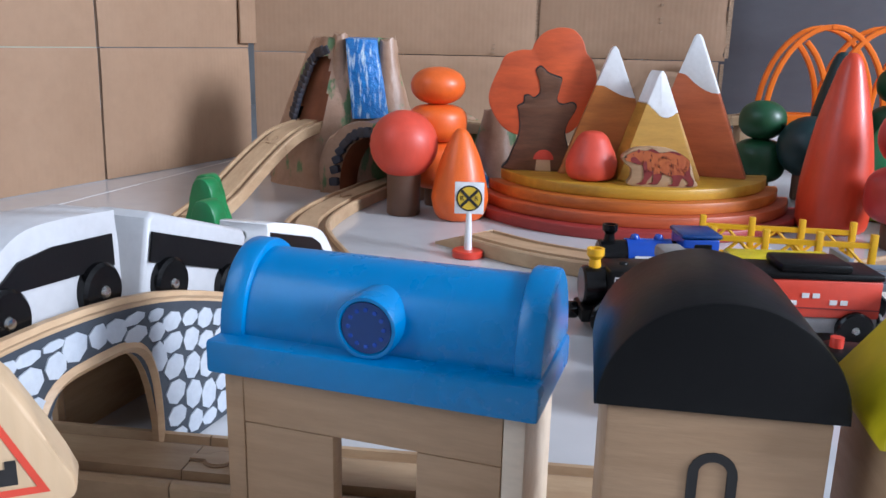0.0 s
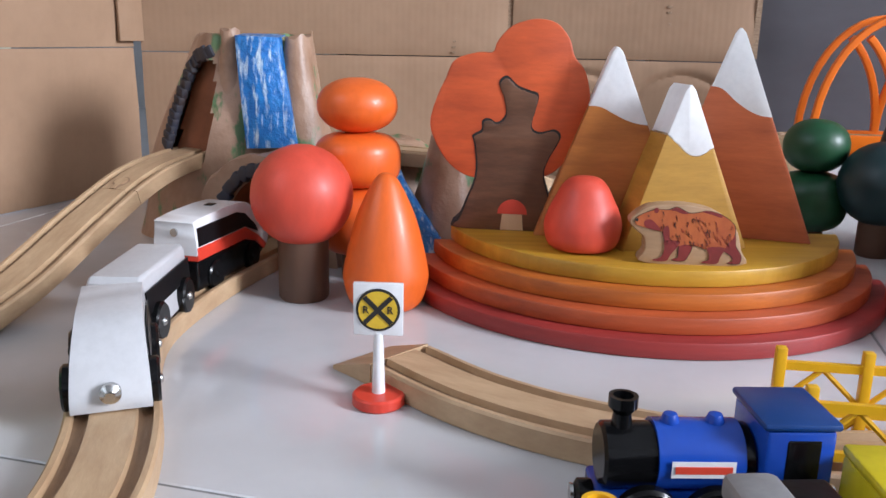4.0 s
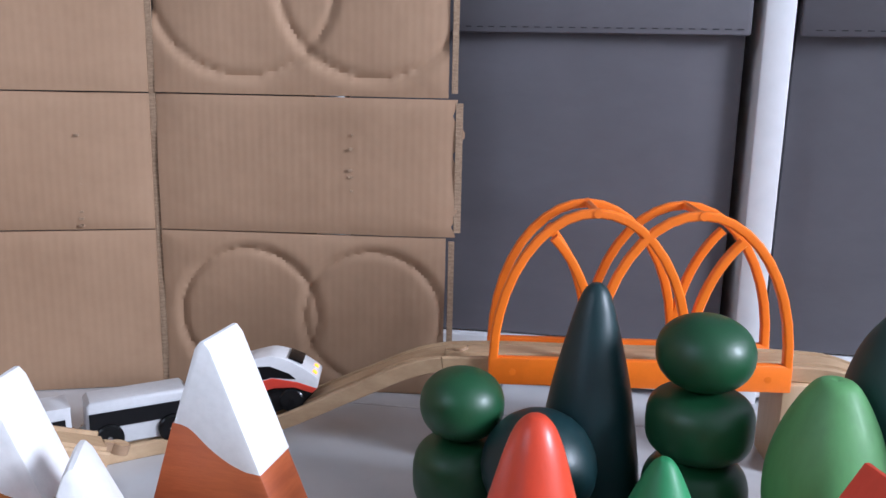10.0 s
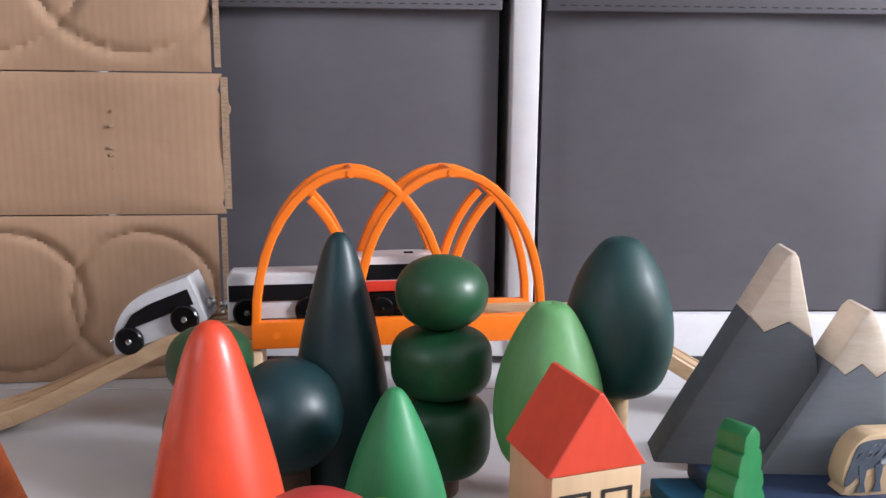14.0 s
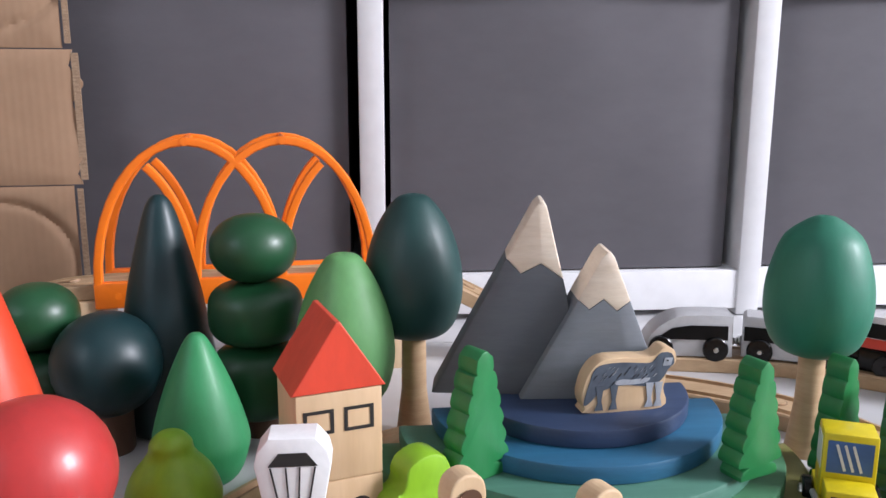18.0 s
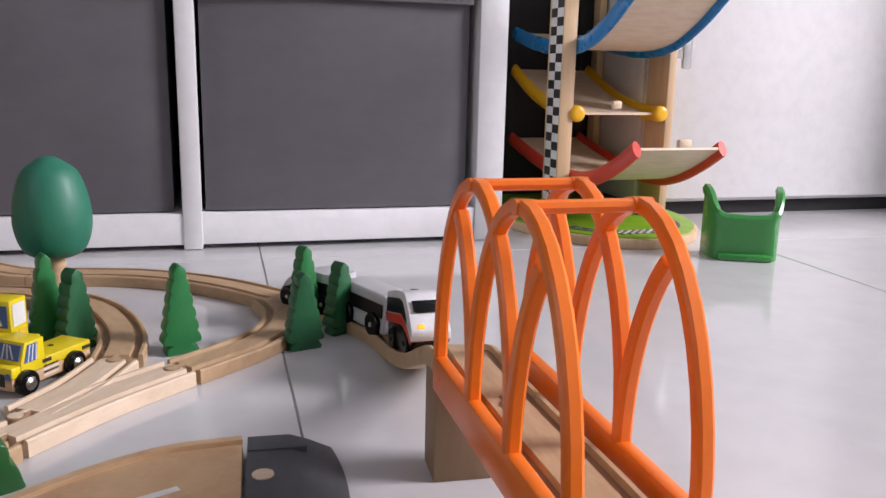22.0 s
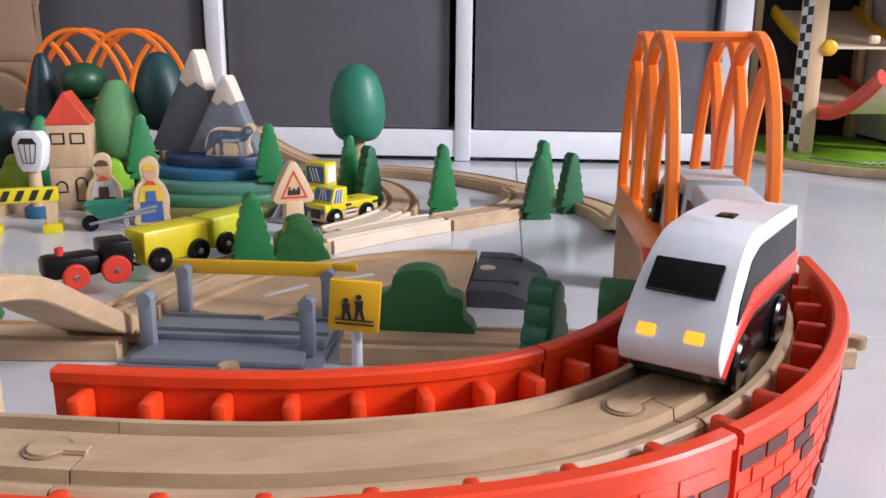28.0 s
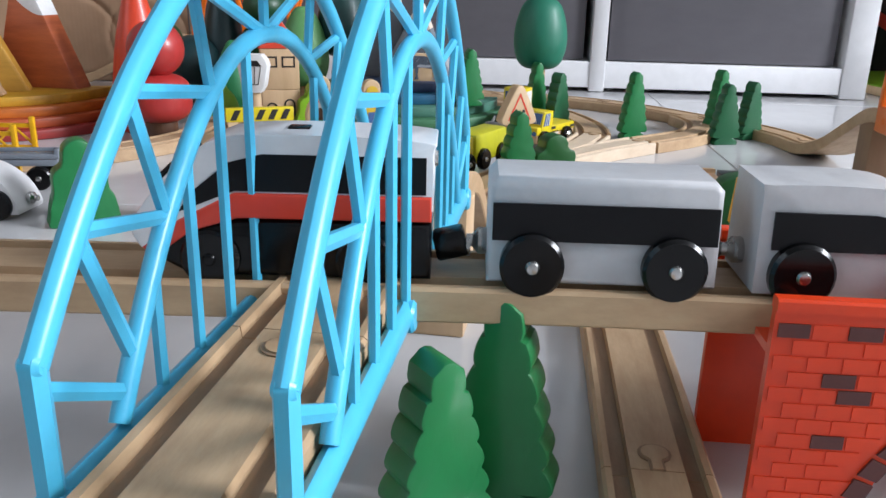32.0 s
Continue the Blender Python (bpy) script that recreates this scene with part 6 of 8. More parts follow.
def carriage(tail=False, label="grey wooden train carriage with black window band", group="moving train", mtl=None):
    th = thing("train_carriage", label, "toy train", group=group)
    h = 0.0385
    if tail:
        prof = smooth_loop([(0.038, 0.004), (0.038, h - 0.003), (0.035, h), (0.0, h), (-0.016, h - 0.004), (-0.030, 0.024), (-0.038, 0.010), (-0.038, 0.004)], 3, False)
        win = [(0.034, 0.0185), (0.034, 0.0305), (0.002, 0.0305), (-0.014, 0.028), (-0.028, 0.0185)]
    else:
        prof = [(0.0385, 0.004), (0.0385, h - 0.003), (0.0355, h), (-0.0355, h), (-0.0385, h - 0.003), (-0.0385, 0.004)]
        win = [(0.037, 0.0185), (0.037, 0.0305), (-0.037, 0.0305), (-0.037, 0.0185)]
    part("body", body_loft(prof, 0.0165, 0.16, 0.0025), mtl or GREYCAR, th)
    for s in (-1, 1):
        part("window_band", moved(plate(win, 0.0008, 0), Matrix.Translation((0, s * 0.0160, 0)) @ Matrix.Rotation(radians(4.0 * s), 4, "X") @ Matrix.Translation((0, 0.0018 * s, 0))), WINDOWB, th)
    for x in (-0.0235, 0.0235):
        wheel(th, x, 0.0108, 0.0108, 0.0172)
    coupling(th, 0.0385, 1)
    coupling(th, -0.0385, -1)
    for o in th.children_recursive:
        o.data.transform(Matrix.Diagonal((0.95, 1, 1, 1)))
    return th


# ---------------------------------------------------------------- front of the layout
def flat(points, y, m, parent, name, label="", t=0.0004):
    """A thin printed shape on an upright face, outline in x and z."""
    return part(name, moved(plate(points, t, 0), Matrix.Translation((0, y, 0))), m, parent, label, smooth=False)


def band(points, w):
    """Outline of an open line of some width."""
    left, right = [], []
    for i, p in enumerate(points):
        a, b = points[max(i - 1, 0)], points[min(i + 1, len(points) - 1)]
        d = Vector((b[0] - a[0], b[1] - a[1])).normalized()
        left.append((p[0] - d.y * w / 2, p[1] + d.x * w / 2))
        right.append((p[0] + d.y * w / 2, p[1] - d.x * w / 2))
    return left + right[::-1]


def station():
    th = thing("station_house", "wooden toy station with glossy blue barrel roof", "toy building", pose(0.2105, 0.4715, 0, 0, 0, -17.5))
    hw, hd, ze = 0.0525, 0.0245, 0.0752
    part("side_wall", box(-0.0485, -0.042, -0.0205, 0.0205, 0, ze - 0.011, 0.0006), DARKBEECH, th)
    # right wall in pale beech: the side light on it is put into the colour
    part("side_wall", box(0.042, 0.0485, -0.0205, 0.0205, 0, ze - 0.011, 0.0006), PALE, th)
    part("front_panel", box(-0.0418, -0.011, -0.0205, -0.014, 0, 0.0478, 0.0006), DARKBEECH, th)
    part("front_panel", box(0.016, 0.0418, -0.0205, -0.014, 0, 0.0478, 0.0006), DARKBEECH, th)
    part("lintel", box(-0.0418, 0.0418, -0.0205, -0.014, 0.0480, ze - 0.011, 0.0003), DARKBEECH, th)
    part("back_panel", box(-0.0418, 0.0418, 0.014, 0.0205, 0.0480, ze - 0.011, 0.0006), DARKBEECH, th)
    part("eave", box(-hw, hw, -hd, hd, ze - 0.0108, ze, 0.0014), STATION, th)
    n = 24
    vault = [(0.0195 * math.cos(math.pi * i / n), ze - 0.0005 + 0.0245 * math.sin(math.pi * i / n)) for i in range(n + 1)]
    part("barrel_roof", moved(plate(vault, 0.092, 0), Matrix.Translation((0, 0.0035, 0)) @ Matrix.Rotation(radians(90), 4, "Z")), STATION, th)
    gable = [(0.0212 * math.cos(math.pi * i / n), ze - 0.0005 + 0.0272 * math.sin(math.pi * i / n)) for i in range(n + 1)]
    for x in (-0.0475, 0.0475):
        part("gable", moved(plate(gable, 0.0085, 0.0014), Matrix.Translation((x, 0.0035, 0)) @ Matrix.Rotation(radians(90), 4, "Z")), STATION, th)
    m = Matrix.Translation((0.000, -0.0215, ze + 0.0095)) @ Matrix.Rotation(radians(-90), 4, "X")
    part("dormer", moved(lathe([(0.0, 0.0012), (0.0080, 0.0012), (0.0084, 0.0), (0.0094, 0.0), (0.0098, 0.0008), (0.0098, 0.03), (0, 0.03)], 32), m), STATION, th)
    face = part("dormer_face", moved(disc(0.0078, -0.0003, 0.0003, 28), Matrix.Translation((0.0, -0.0205, ze + 0.0095))), LOCOFACE, th, "dark blue clock face")
    for i in range(12):
        a = 2 * math.pi * i / 12
        part("hour_mark", moved(disc(0.0007, -0.0003, 0.0003, 8), Matrix.Translation((0.0056 * math.cos(a), -0.0208, ze + 0.0095 + 0.0056 * math.sin(a)))), LOCOBLUE, face)


def blocks():
    th = thing("arch_roof_block", "wooden block house with black half-round roof", "toy building", pose(0.2925, 0.4185, 0, 0, 0, -9))
    n = 26
    part("body", box(-0.0245, 0.0245, -0.0235, 0.0235, 0, 0.0868, 0.001), DARKBEECH, th)
    part("roof", plate([(0.0275 * math.cos(math.pi * i / n), 0.0870 + 0.0262 * math.sin(math.pi * i / n)) for i in range(n + 1)], 0.050, 0.001), BLACKW, th)
    arch = [(-0.0044, 0.052), (-0.0044, 0.072)] + ring_pts(0, 0.072, 0.0044, 10, 180, 0) + [(0.0044, 0.072), (0.0044, 0.052)]
    flat(band(arch, 0.0022), -0.0238, INKLINE, th, "printed_door")
    th = thing("clock_block", "wooden block with yellow prism roof and printed clock", "toy building", pose(0.3475, 0.3985, 0, 0, 0, -10))
    part("body", box(-0.022, 0.022, -0.019, 0.019, 0, 0.0845, 0.001), DARKBEECH, th)
    part("roof", plate([(-0.0255, 0.085), (0.0255, 0.085), (0.0255, 0.0875), (0.0016, 0.1205), (-0.0016, 0.1205), (-0.0255, 0.0875)], 0.0415, 0.0012), YPAINT, th)
    c, y = (0.0, 0.1005), -0.0211
    b = bmesh.new()
    outer, inner = [b.verts.new((c[0] + 0.0088 * math.cos(a), y, c[1] + 0.0088 * math.sin(a))) for a in [2 * math.pi * i / 40 for i in range(40)]], []
    inner = [b.verts.new((c[0] + 0.0072 * math.cos(a), y, c[1] + 0.0072 * math.sin(a))) for a in [2 * math.pi * i / 40 for i in range(40)]]
    for i in range(40):
        b.faces.new((outer[i], outer[(i + 1) % 40], inner[(i + 1) % 40], inner[i]))
    part("clock_ring", b, INKLINE, th, smooth=False)
    flat(band([(0, 0.1052), (0, 0.1000), (0.0032, 0.0982)], 0.0018), y, INKLINE, th, "clock_hand")


def warning_sign(name, at, label, loco=True, h=0.072, stem=True):
    th = thing(name, label, "toy sign", at, "wooden road signs")
    tri_ = smooth_loop([(-0.0190, 0.0360), (-0.0165, 0.0322), (-0.010, 0.0316), (0.010, 0.0316), (0.0165, 0.0322), (0.0190, 0.0360), (0.0165, 0.0430), (0.0050, 0.0665), (0.0, 0.0692), (-0.0050, 0.0665), (-0.0165, 0.0430)], 3)
    k = h / 0.069
    part("post", box(-0.0085, 0.0085, -0.0085, 0.0085, 0, 0.0335 * k, 0.001), PINE, th)
    part("board", plate([(x * k, z * k) for x, z in tri_], 0.0135, 0.0012), PINE, th)
    y = -0.0070
    outer, inner = [(-0.0128, 0.0362), (0.0128, 0.0362), (0.0, 0.0628)], [(-0.0098, 0.0382), (0.0098, 0.0382), (0.0, 0.0588)]
    b = bmesh.new()
    o, i_ = [b.verts.new((x * k, y, z * k)) for x, z in outer], [b.verts.new((x * k, y, z * k)) for x, z in inner]
    for a in range(3):
        b.faces.new((o[a], o[(a + 1) % 3], i_[(a + 1) % 3], i_[a]))
    part("red_border", b, ROOFRED, th, "printed red triangle", smooth=False)
    flat([(x * k, z * k) for x, z in ((-0.0058, 0.0395), (0.0056, 0.0395), (0.0056, 0.0462), (0.0030, 0.0462), (0.0030, 0.0440), (0.0010, 0.0440), (0.0010, 0.0455), (-0.0012, 0.0455), (-0.0012, 0.0440), (-0.0034, 0.0440), (-0.0034, 0.0470), (-0.0048, 0.0470), (-0.0048, 0.0440), (-0.0058, 0.0430))], y, INKLINE, th, "printed_engine")
    return th


def crossing_sign():
    th = thing("railroad_sign", "white plastic crossing sign on a red foot", "toy sign", pose(0.2425, 0.860, 0, 0, 0, -3))
    part("foot", lathe([(0, 0), (0.0115, 0), (0.0125, 0.001), (0.0125, 0.005), (0.0115, 0.006), (0, 0.0062)], 32), TRAINRED, th)
    part("pole", lathe([(0, 0.006), (0.0032, 0.006), (0.0022, 0.036), (0, 0.036)], 16), WHITEP, th)
    part("board", moved(box(-0.0115, 0.0115, -0.0016, 0.0016, -0.0125, 0.0125, 0.0004), Matrix.Translation((0, 0, 0.0475))), WHITEP, th)
    part("black_disc", moved(disc(0.0102, -0.0003, 0.0003, 36), Matrix.Translation((0, -0.0019, 0.0475))), INKLINE, th)
    part("yellow_disc", moved(disc(0.0090, -0.0003, 0.0003, 36), Matrix.Translation((0, -0.0022, 0.0475))), PRINTYEL, th)
    for a in (45, -45):
        part("cross_bar", moved(box(-0.0088, 0.0088, -0.0002, 0.0002, -0.0011, 0.0011), Matrix.Translation((0, -0.0026 - (0.0001 if a > 0 else 0), 0.0475)) @ Matrix.Rotation(radians(a), 4, "Y")), INKLINE, th)
    for x in (-0.0056, 0.0056):
        part("letter", moved(text_mesh("R", 0.0052), Matrix.Translation((x, -0.0027, 0.0475)) @ Matrix.Rotation(radians(90), 4, "X")), INKLINE, th)


def knuckles(th, x0, x1):
    for x, s in ((x0, -1), (x1, 1)):
        c = part("coupler", moved(lathe([(0, 0), (0.0048, 0), (0.0052, 0.001), (0.0052, 0.005), (0.0024, 0.007), (0, 0.007)], 16), Matrix.Translation((x, 0, 0.012)) @ Matrix.Rotation(radians(90 * s), 4, "Y")), BLACKP, th)
        part("magnet", moved(disc(0.0034, -0.0006, 0.0006, 14), Matrix.Translation((x + s * 0.0074, 0, 0.012)) @ Matrix.Rotation(radians(90), 4, "Z")), CHROME, c)


def steam_loco(name, label, at, body, trim, boiler, number=None, axles=(-0.024, 0.0, 0.022), big=0.0115, tank=True, chimney=None):
    th = thing(name, label, "toy locomotive", at, "parked trains")
    part("frame", box(-0.040, 0.040, -0.013, 0.013, 0.008, 0.016, 0.0015), trim, th)
    part("boiler", moved(lathe([(0, 0), (0.0105, 0), (0.0118, 0.0012), (0.0118, 0.052), (0, 0.052)], 28), Matrix.Translation((-0.0385, 0, 0.0275)) @ Matrix.Rotation(radians(90), 4, "Y")), boiler, th)
    if tank:
        part("tank", box(-0.0255, 0.0145, -0.0152, 0.0152, 0.0155, 0.0405, 0.0022), body, th)
    else:
        part("boiler_jacket", moved(lathe([(0, 0), (0.0126, 0), (0.0126, 0.030), (0, 0.030)], 28), Matrix.Translation((-0.020, 0, 0.0280)) @ Matrix.Rotation(radians(90), 4, "Y")), body, th)
    part("cab", box(0.0145, 0.0385, -0.0152, 0.0152, 0.0155, 0.0440, 0.0015), body, th)
    part("cab_roof", box(0.013, 0.0400, -0.0160, 0.0160, 0.0441, 0.0470, 0.0014), body if tank else LOCOFACE, th)
    if tank:
        part("roof_plate", box(0.008, 0.0245, -0.0158, 0.0158, 0.0410, 0.0500, 0.0028), SILVER, th, "silver roof plate")
        flat(band([(0.0185, 0.0385), (0.0185, 0.0345), (0.0215, 0.0335), (0.0215, 0.0205), (0.0295, 0.0205), (0.0295, 0.0385), (0.0185, 0.0385)], 0.0006), -0.0155, PRINTPALE, th, "cab_outline")
    else:
        part("cab_opening", box(0.0215, 0.0335, -0.0156, 0.0156, 0.020, 0.041, 0.001), BLACKP, th)
    part("chimney", lathe([(0, 0), (0.0040, 0), (0.0032, 0.006), (0.0052, 0.0085), (0.0052, 0.0125), (0.0036, 0.0125), (0.0036, 0.010), (0, 0.010)], 20), chimney or trim, th, at=Matrix.Translation((-0.031, 0, 0.0375)))
    for x in (-0.014, 0.002):
        part("dome", lathe([(0.0034, 0), (0.0034, 0.003), (0.0024, 0.0052), (0, 0.006)], 16), body, th, at=Matrix.Translation((x, 0, 0.038 if tank is False else 0.0365)))
    for x in axles:
        wheel(th, x, big, big, 0.0150)
    if number:
        plate_ = [(-0.0225, 0.0205), (0.0065, 0.0205), (0.0065, 0.0365), (-0.0225, 0.0365)]
        b = bmesh.new()
        o = [b.verts.new((x, -0.0155, z)) for x, z in plate_]
        i_ = [b.verts.new((-0.008 + (x + 0.008) * 0.965, -0.0155, 0.0285 + (z - 0.0285) * 0.93)) for x, z in plate_]
        for k in range(4):
            b.faces.new((o[k], o[(k + 1) % 4], i_[(k + 1) % 4], i_[k]))
        part("panel_line", b, PRINTPALE, th, smooth=False)
        flat(ring_pts(-0.008, 0.0285, 0.0046, 20), -0.0155, PRINTPALE, th, "number_disc")
        part("numeral", moved(text_mesh(number, 0.0080), Matrix.Translation((-0.008, -0.0160, 0.0285)) @ Matrix.Rotation(radians(90), 4, "X")), INKLINE, th)
        for s in (-1, 1):
            for k in range(3):
                flat([(-0.008 + s * 0.0052, 0.0308 - k * 0.0020), (-0.008 + s * (0.0124 - k * 0.0018), 0.0316 - k * 0.0020), (-0.008 + s * (0.0119 - k * 0.0018), 0.0303 - k * 0.0020), (-0.008 + s * 0.0052, 0.0297 - k * 0.0020)], -0.0155, PRINTPALE, th, "wing_stripe")
    else:
        flat([(-0.016, 0.0255), (0.006, 0.0255), (0.006, 0.0315), (-0.016, 0.0315)], -0.0132, WHITEP, th, "name_plate", "white plate with a red lettering bar")
        flat([(-0.0148, 0.0272), (0.0048, 0.0272), (0.0048, 0.0298), (-0.0148, 0.0298)], -0.0136, ROOFRED, th, "lettering_bar")
    knuckles(th, -0.040, 0.040)
    return th


def wagon(name, label, at, L, h, roof, body, base, windows=False, wheel_m=None, r=0.0105, raised=False):
    th = thing(name, label, "toy wagon", at, "parked trains")
    part("chassis", box(-L / 2, L / 2, -0.0135, 0.0135, 0.007, 0.0165, 0.001), base, th)
    part("body", box(-L / 2, L / 2, -0.0150, 0.0150, 0.0166, h - 0.004, 0.0014), body, th)
    part("roof", box(-L / 2 - 0.0005, L / 2 + 0.0005, -0.0155, 0.0155, h - 0.0039, h, 0.0014), roof, th)
    if raised:
        part("raised_roof", box(-L * 0.28, L * 0.26, -0.0145, 0.0145, h + 0.0001, h + 0.005, 0.0015), roof, th)
    if windows:
        for x, z in ((-0.018, 0.0255), (-0.0125, 0.0255), (-0.006, 0.0300), (0.0, 0.0300), (0.010, 0.0262), (0.016, 0.0262)):
            flat([(x - 0.002, z - 0.0014), (x + 0.002, z - 0.0014), (x + 0.002, z + 0.0014), (x - 0.002, z + 0.0014)], -0.0153, PRINTPALE, th, "printed_window")
        flat(band([(-0.036, 0.023), (0.036, 0.022)], 0.0006), -0.0153, FURDK, th, "printed_line")
    for x in (-L * 0.32, L * 0.32):
        wheel(th, x, r, r, 0.0155, wheel_m)
    knuckles(th, -L / 2, L / 2)
    return th


def parked_trains():
    steam_loco("tank_locomotive", "black toy tank locomotive with silver roof and number 5", pose(0.345, 0.698, 0, 0, 0, 3), BLACKW, BLACKW, BLACKP, "5", chimney=YELLOW)
    steam_loco("blue_locomotive", "blue toy locomotive with black smokebox and name plate", pose(0.366, 0.765, 0, 0, 0, 1), LOCOBLUE, LOCOBLUE, BLACKP, None, tank=False, chimney=BLACKP)
    wagon("red_wagon", "orange-red toy wagon with black stepped roof", pose(0.438, 0.692, 0, 0, 0, -2), 0.074, 0.043, BLACKW, ROOFRED, SILVER, True, raised=True)
    wagon("yellow_wagon", "plain yellow toy wagon with black wheels", pose(0.4405, 0.738, 0, 0, 0, -3), 0.064, 0.038, YPAINT, YPAINT, BLACKW)
    c = carriage(True, "parked white tail carriage with black window band", "parked trains", WHITEP)
    c.matrix_basis = pose(0.522, 0.655, 0, 0, 0, 165)
    c = thing("flat_wagon", "grey plastic flat wagon with raised edges", "toy wagon", pose(0.5195, 0.735, 0, 0, 0, -3), "parked trains")
    part("bed", box(-0.042, 0.042, -0.015, 0.015, 0.020, 0.026, 0.001), GREYPL, c)
    for y in (-0.0145, 0.0145):
        part("side_edge", box(-0.042, 0.042, y - 0.0012, y + 0.0012, 0.0262, 0.030, 0.0005), GREYPL, c)
    part("end_board", box(-0.0435, -0.040, -0.0155, 0.0155, 0.0262, 0.0405, 0.0006), GREYPL, c)
    part("end_board", box(0.040, 0.0435, -0.0155, 0.0155, 0.0262, 0.034, 0.0006), GREYPL, c)
    for x in (-0.026, 0.026):
        wheel(c, x, 0.0100, 0.0100, 0.0145)
    k = thing("red_locomotive", "small red wooden locomotive with black chimneys", "toy locomotive", pose(0.350, 0.646, 0, 0, 0, 2), "parked trains")
    part("body", box(-0.030, 0.008, -0.0125, 0.0125, 0.008, 0.026, 0.003), ROOFRED, k)
    part("cab", box(0.0082, 0.030, -0.0135, 0.0135, 0.008, 0.0315, 0.002), ROOFRED, k)
    for x in (-0.021, -0.010):
        part("chimney", lathe([(0, 0), (0.003, 0), (0.003, 0.006), (0, 0.006)], 14), BLACKP, k, at=Matrix.Translation((x, 0, 0.0255)))
    for x in (-0.018, 0.018):
        wheel(k, x, 0.0095, 0.0095, 0.0140)
    k = thing("black_locomotive", "black wooden locomotive with red wheels", "toy locomotive", pose(0.437, 0.598, 0, 0, 0, -8), "parked trains")
    part("boiler", box(-0.034, 0.004, -0.0125, 0.0125, 0.009, 0.0275, 0.004), BLACKW, k)
    part("cab", box(0.0042, 0.030, -0.0140, 0.0140, 0.008, 0.0345, 0.002), BLACKW, k)
    part("chimney", lathe([(0, 0), (0.0032, 0), (0.0032, 0.006), (0, 0.0062)], 14), TRAINRED, k, at=Matrix.Translation((-0.022, 0, 0.0265)))
    wheel(k, 0.016, 0.0118, 0.0118, 0.0150, TRAINRED)
    wheel(k, -0.016, 0.0095, 0.0095, 0.0150, TRAINRED)
    k = thing("white_wagon", "white toy rescue wagon with red front", "toy wagon", pose(0.345, 0.588, 0, 0, 0, 20), "parked trains")
    part("body", box(-0.022, 0.030, -0.014, 0.014, 0.009, 0.034, 0.003), WHITEP, k)
    part("front", box(-0.033, -0.0222, -0.013, 0.013, 0.009, 0.028, 0.002), TRAINRED, k)
    part("stripe", box(-0.0215, 0.0295, -0.0143, 0.0143, 0.014, 0.018), TRAINRED, k)
    for x in (-0.02, 0.02):
        wheel(k, x, 0.0095, 0.0095, 0.0140)
    # yellow bridge rails beside the small curve
    for x, y, turn in ((0.467, 0.817, -8), (0.4625, 0.777, -8)):
        f = thing("bridge_fence", "yellow plastic lattice fence beside the track", "toy fence", pose(x, y, 0, 0, 0, turn), "yellow fences")
        for px in (-0.0525, -0.0175, 0.0175, 0.0525):
            part("post", box(px - 0.0022, px + 0.0022, -0.0022, 0.0022, 0, 0.046, 0.0006), YELLOW, f)
        for z in (0.018, 0.038):
            part("rail", box(-0.0525, 0.0525, -0.0014, 0.0014, z - 0.0018, z + 0.0018), YELLOW, f)
        for i in range(3):
            x0 = -0.0525 + i * 0.035
            for q, w in (((x0, 0.020), (x0 + 0.0175, 0.037)), ((x0 + 0.0175, 0.037), (x0 + 0.035, 0.020)), ((x0, 0.016), (x0 + 0.0175, 0.001)), ((x0 + 0.0175, 0.001), (x0 + 0.035, 0.016))):
                part("lattice", rod([(q[0], 0, q[1]), (w[0], 0, w[1])], 0.0018, 0.0026, 6, up=Vector((0, 1, 0))), YELLOW, f)


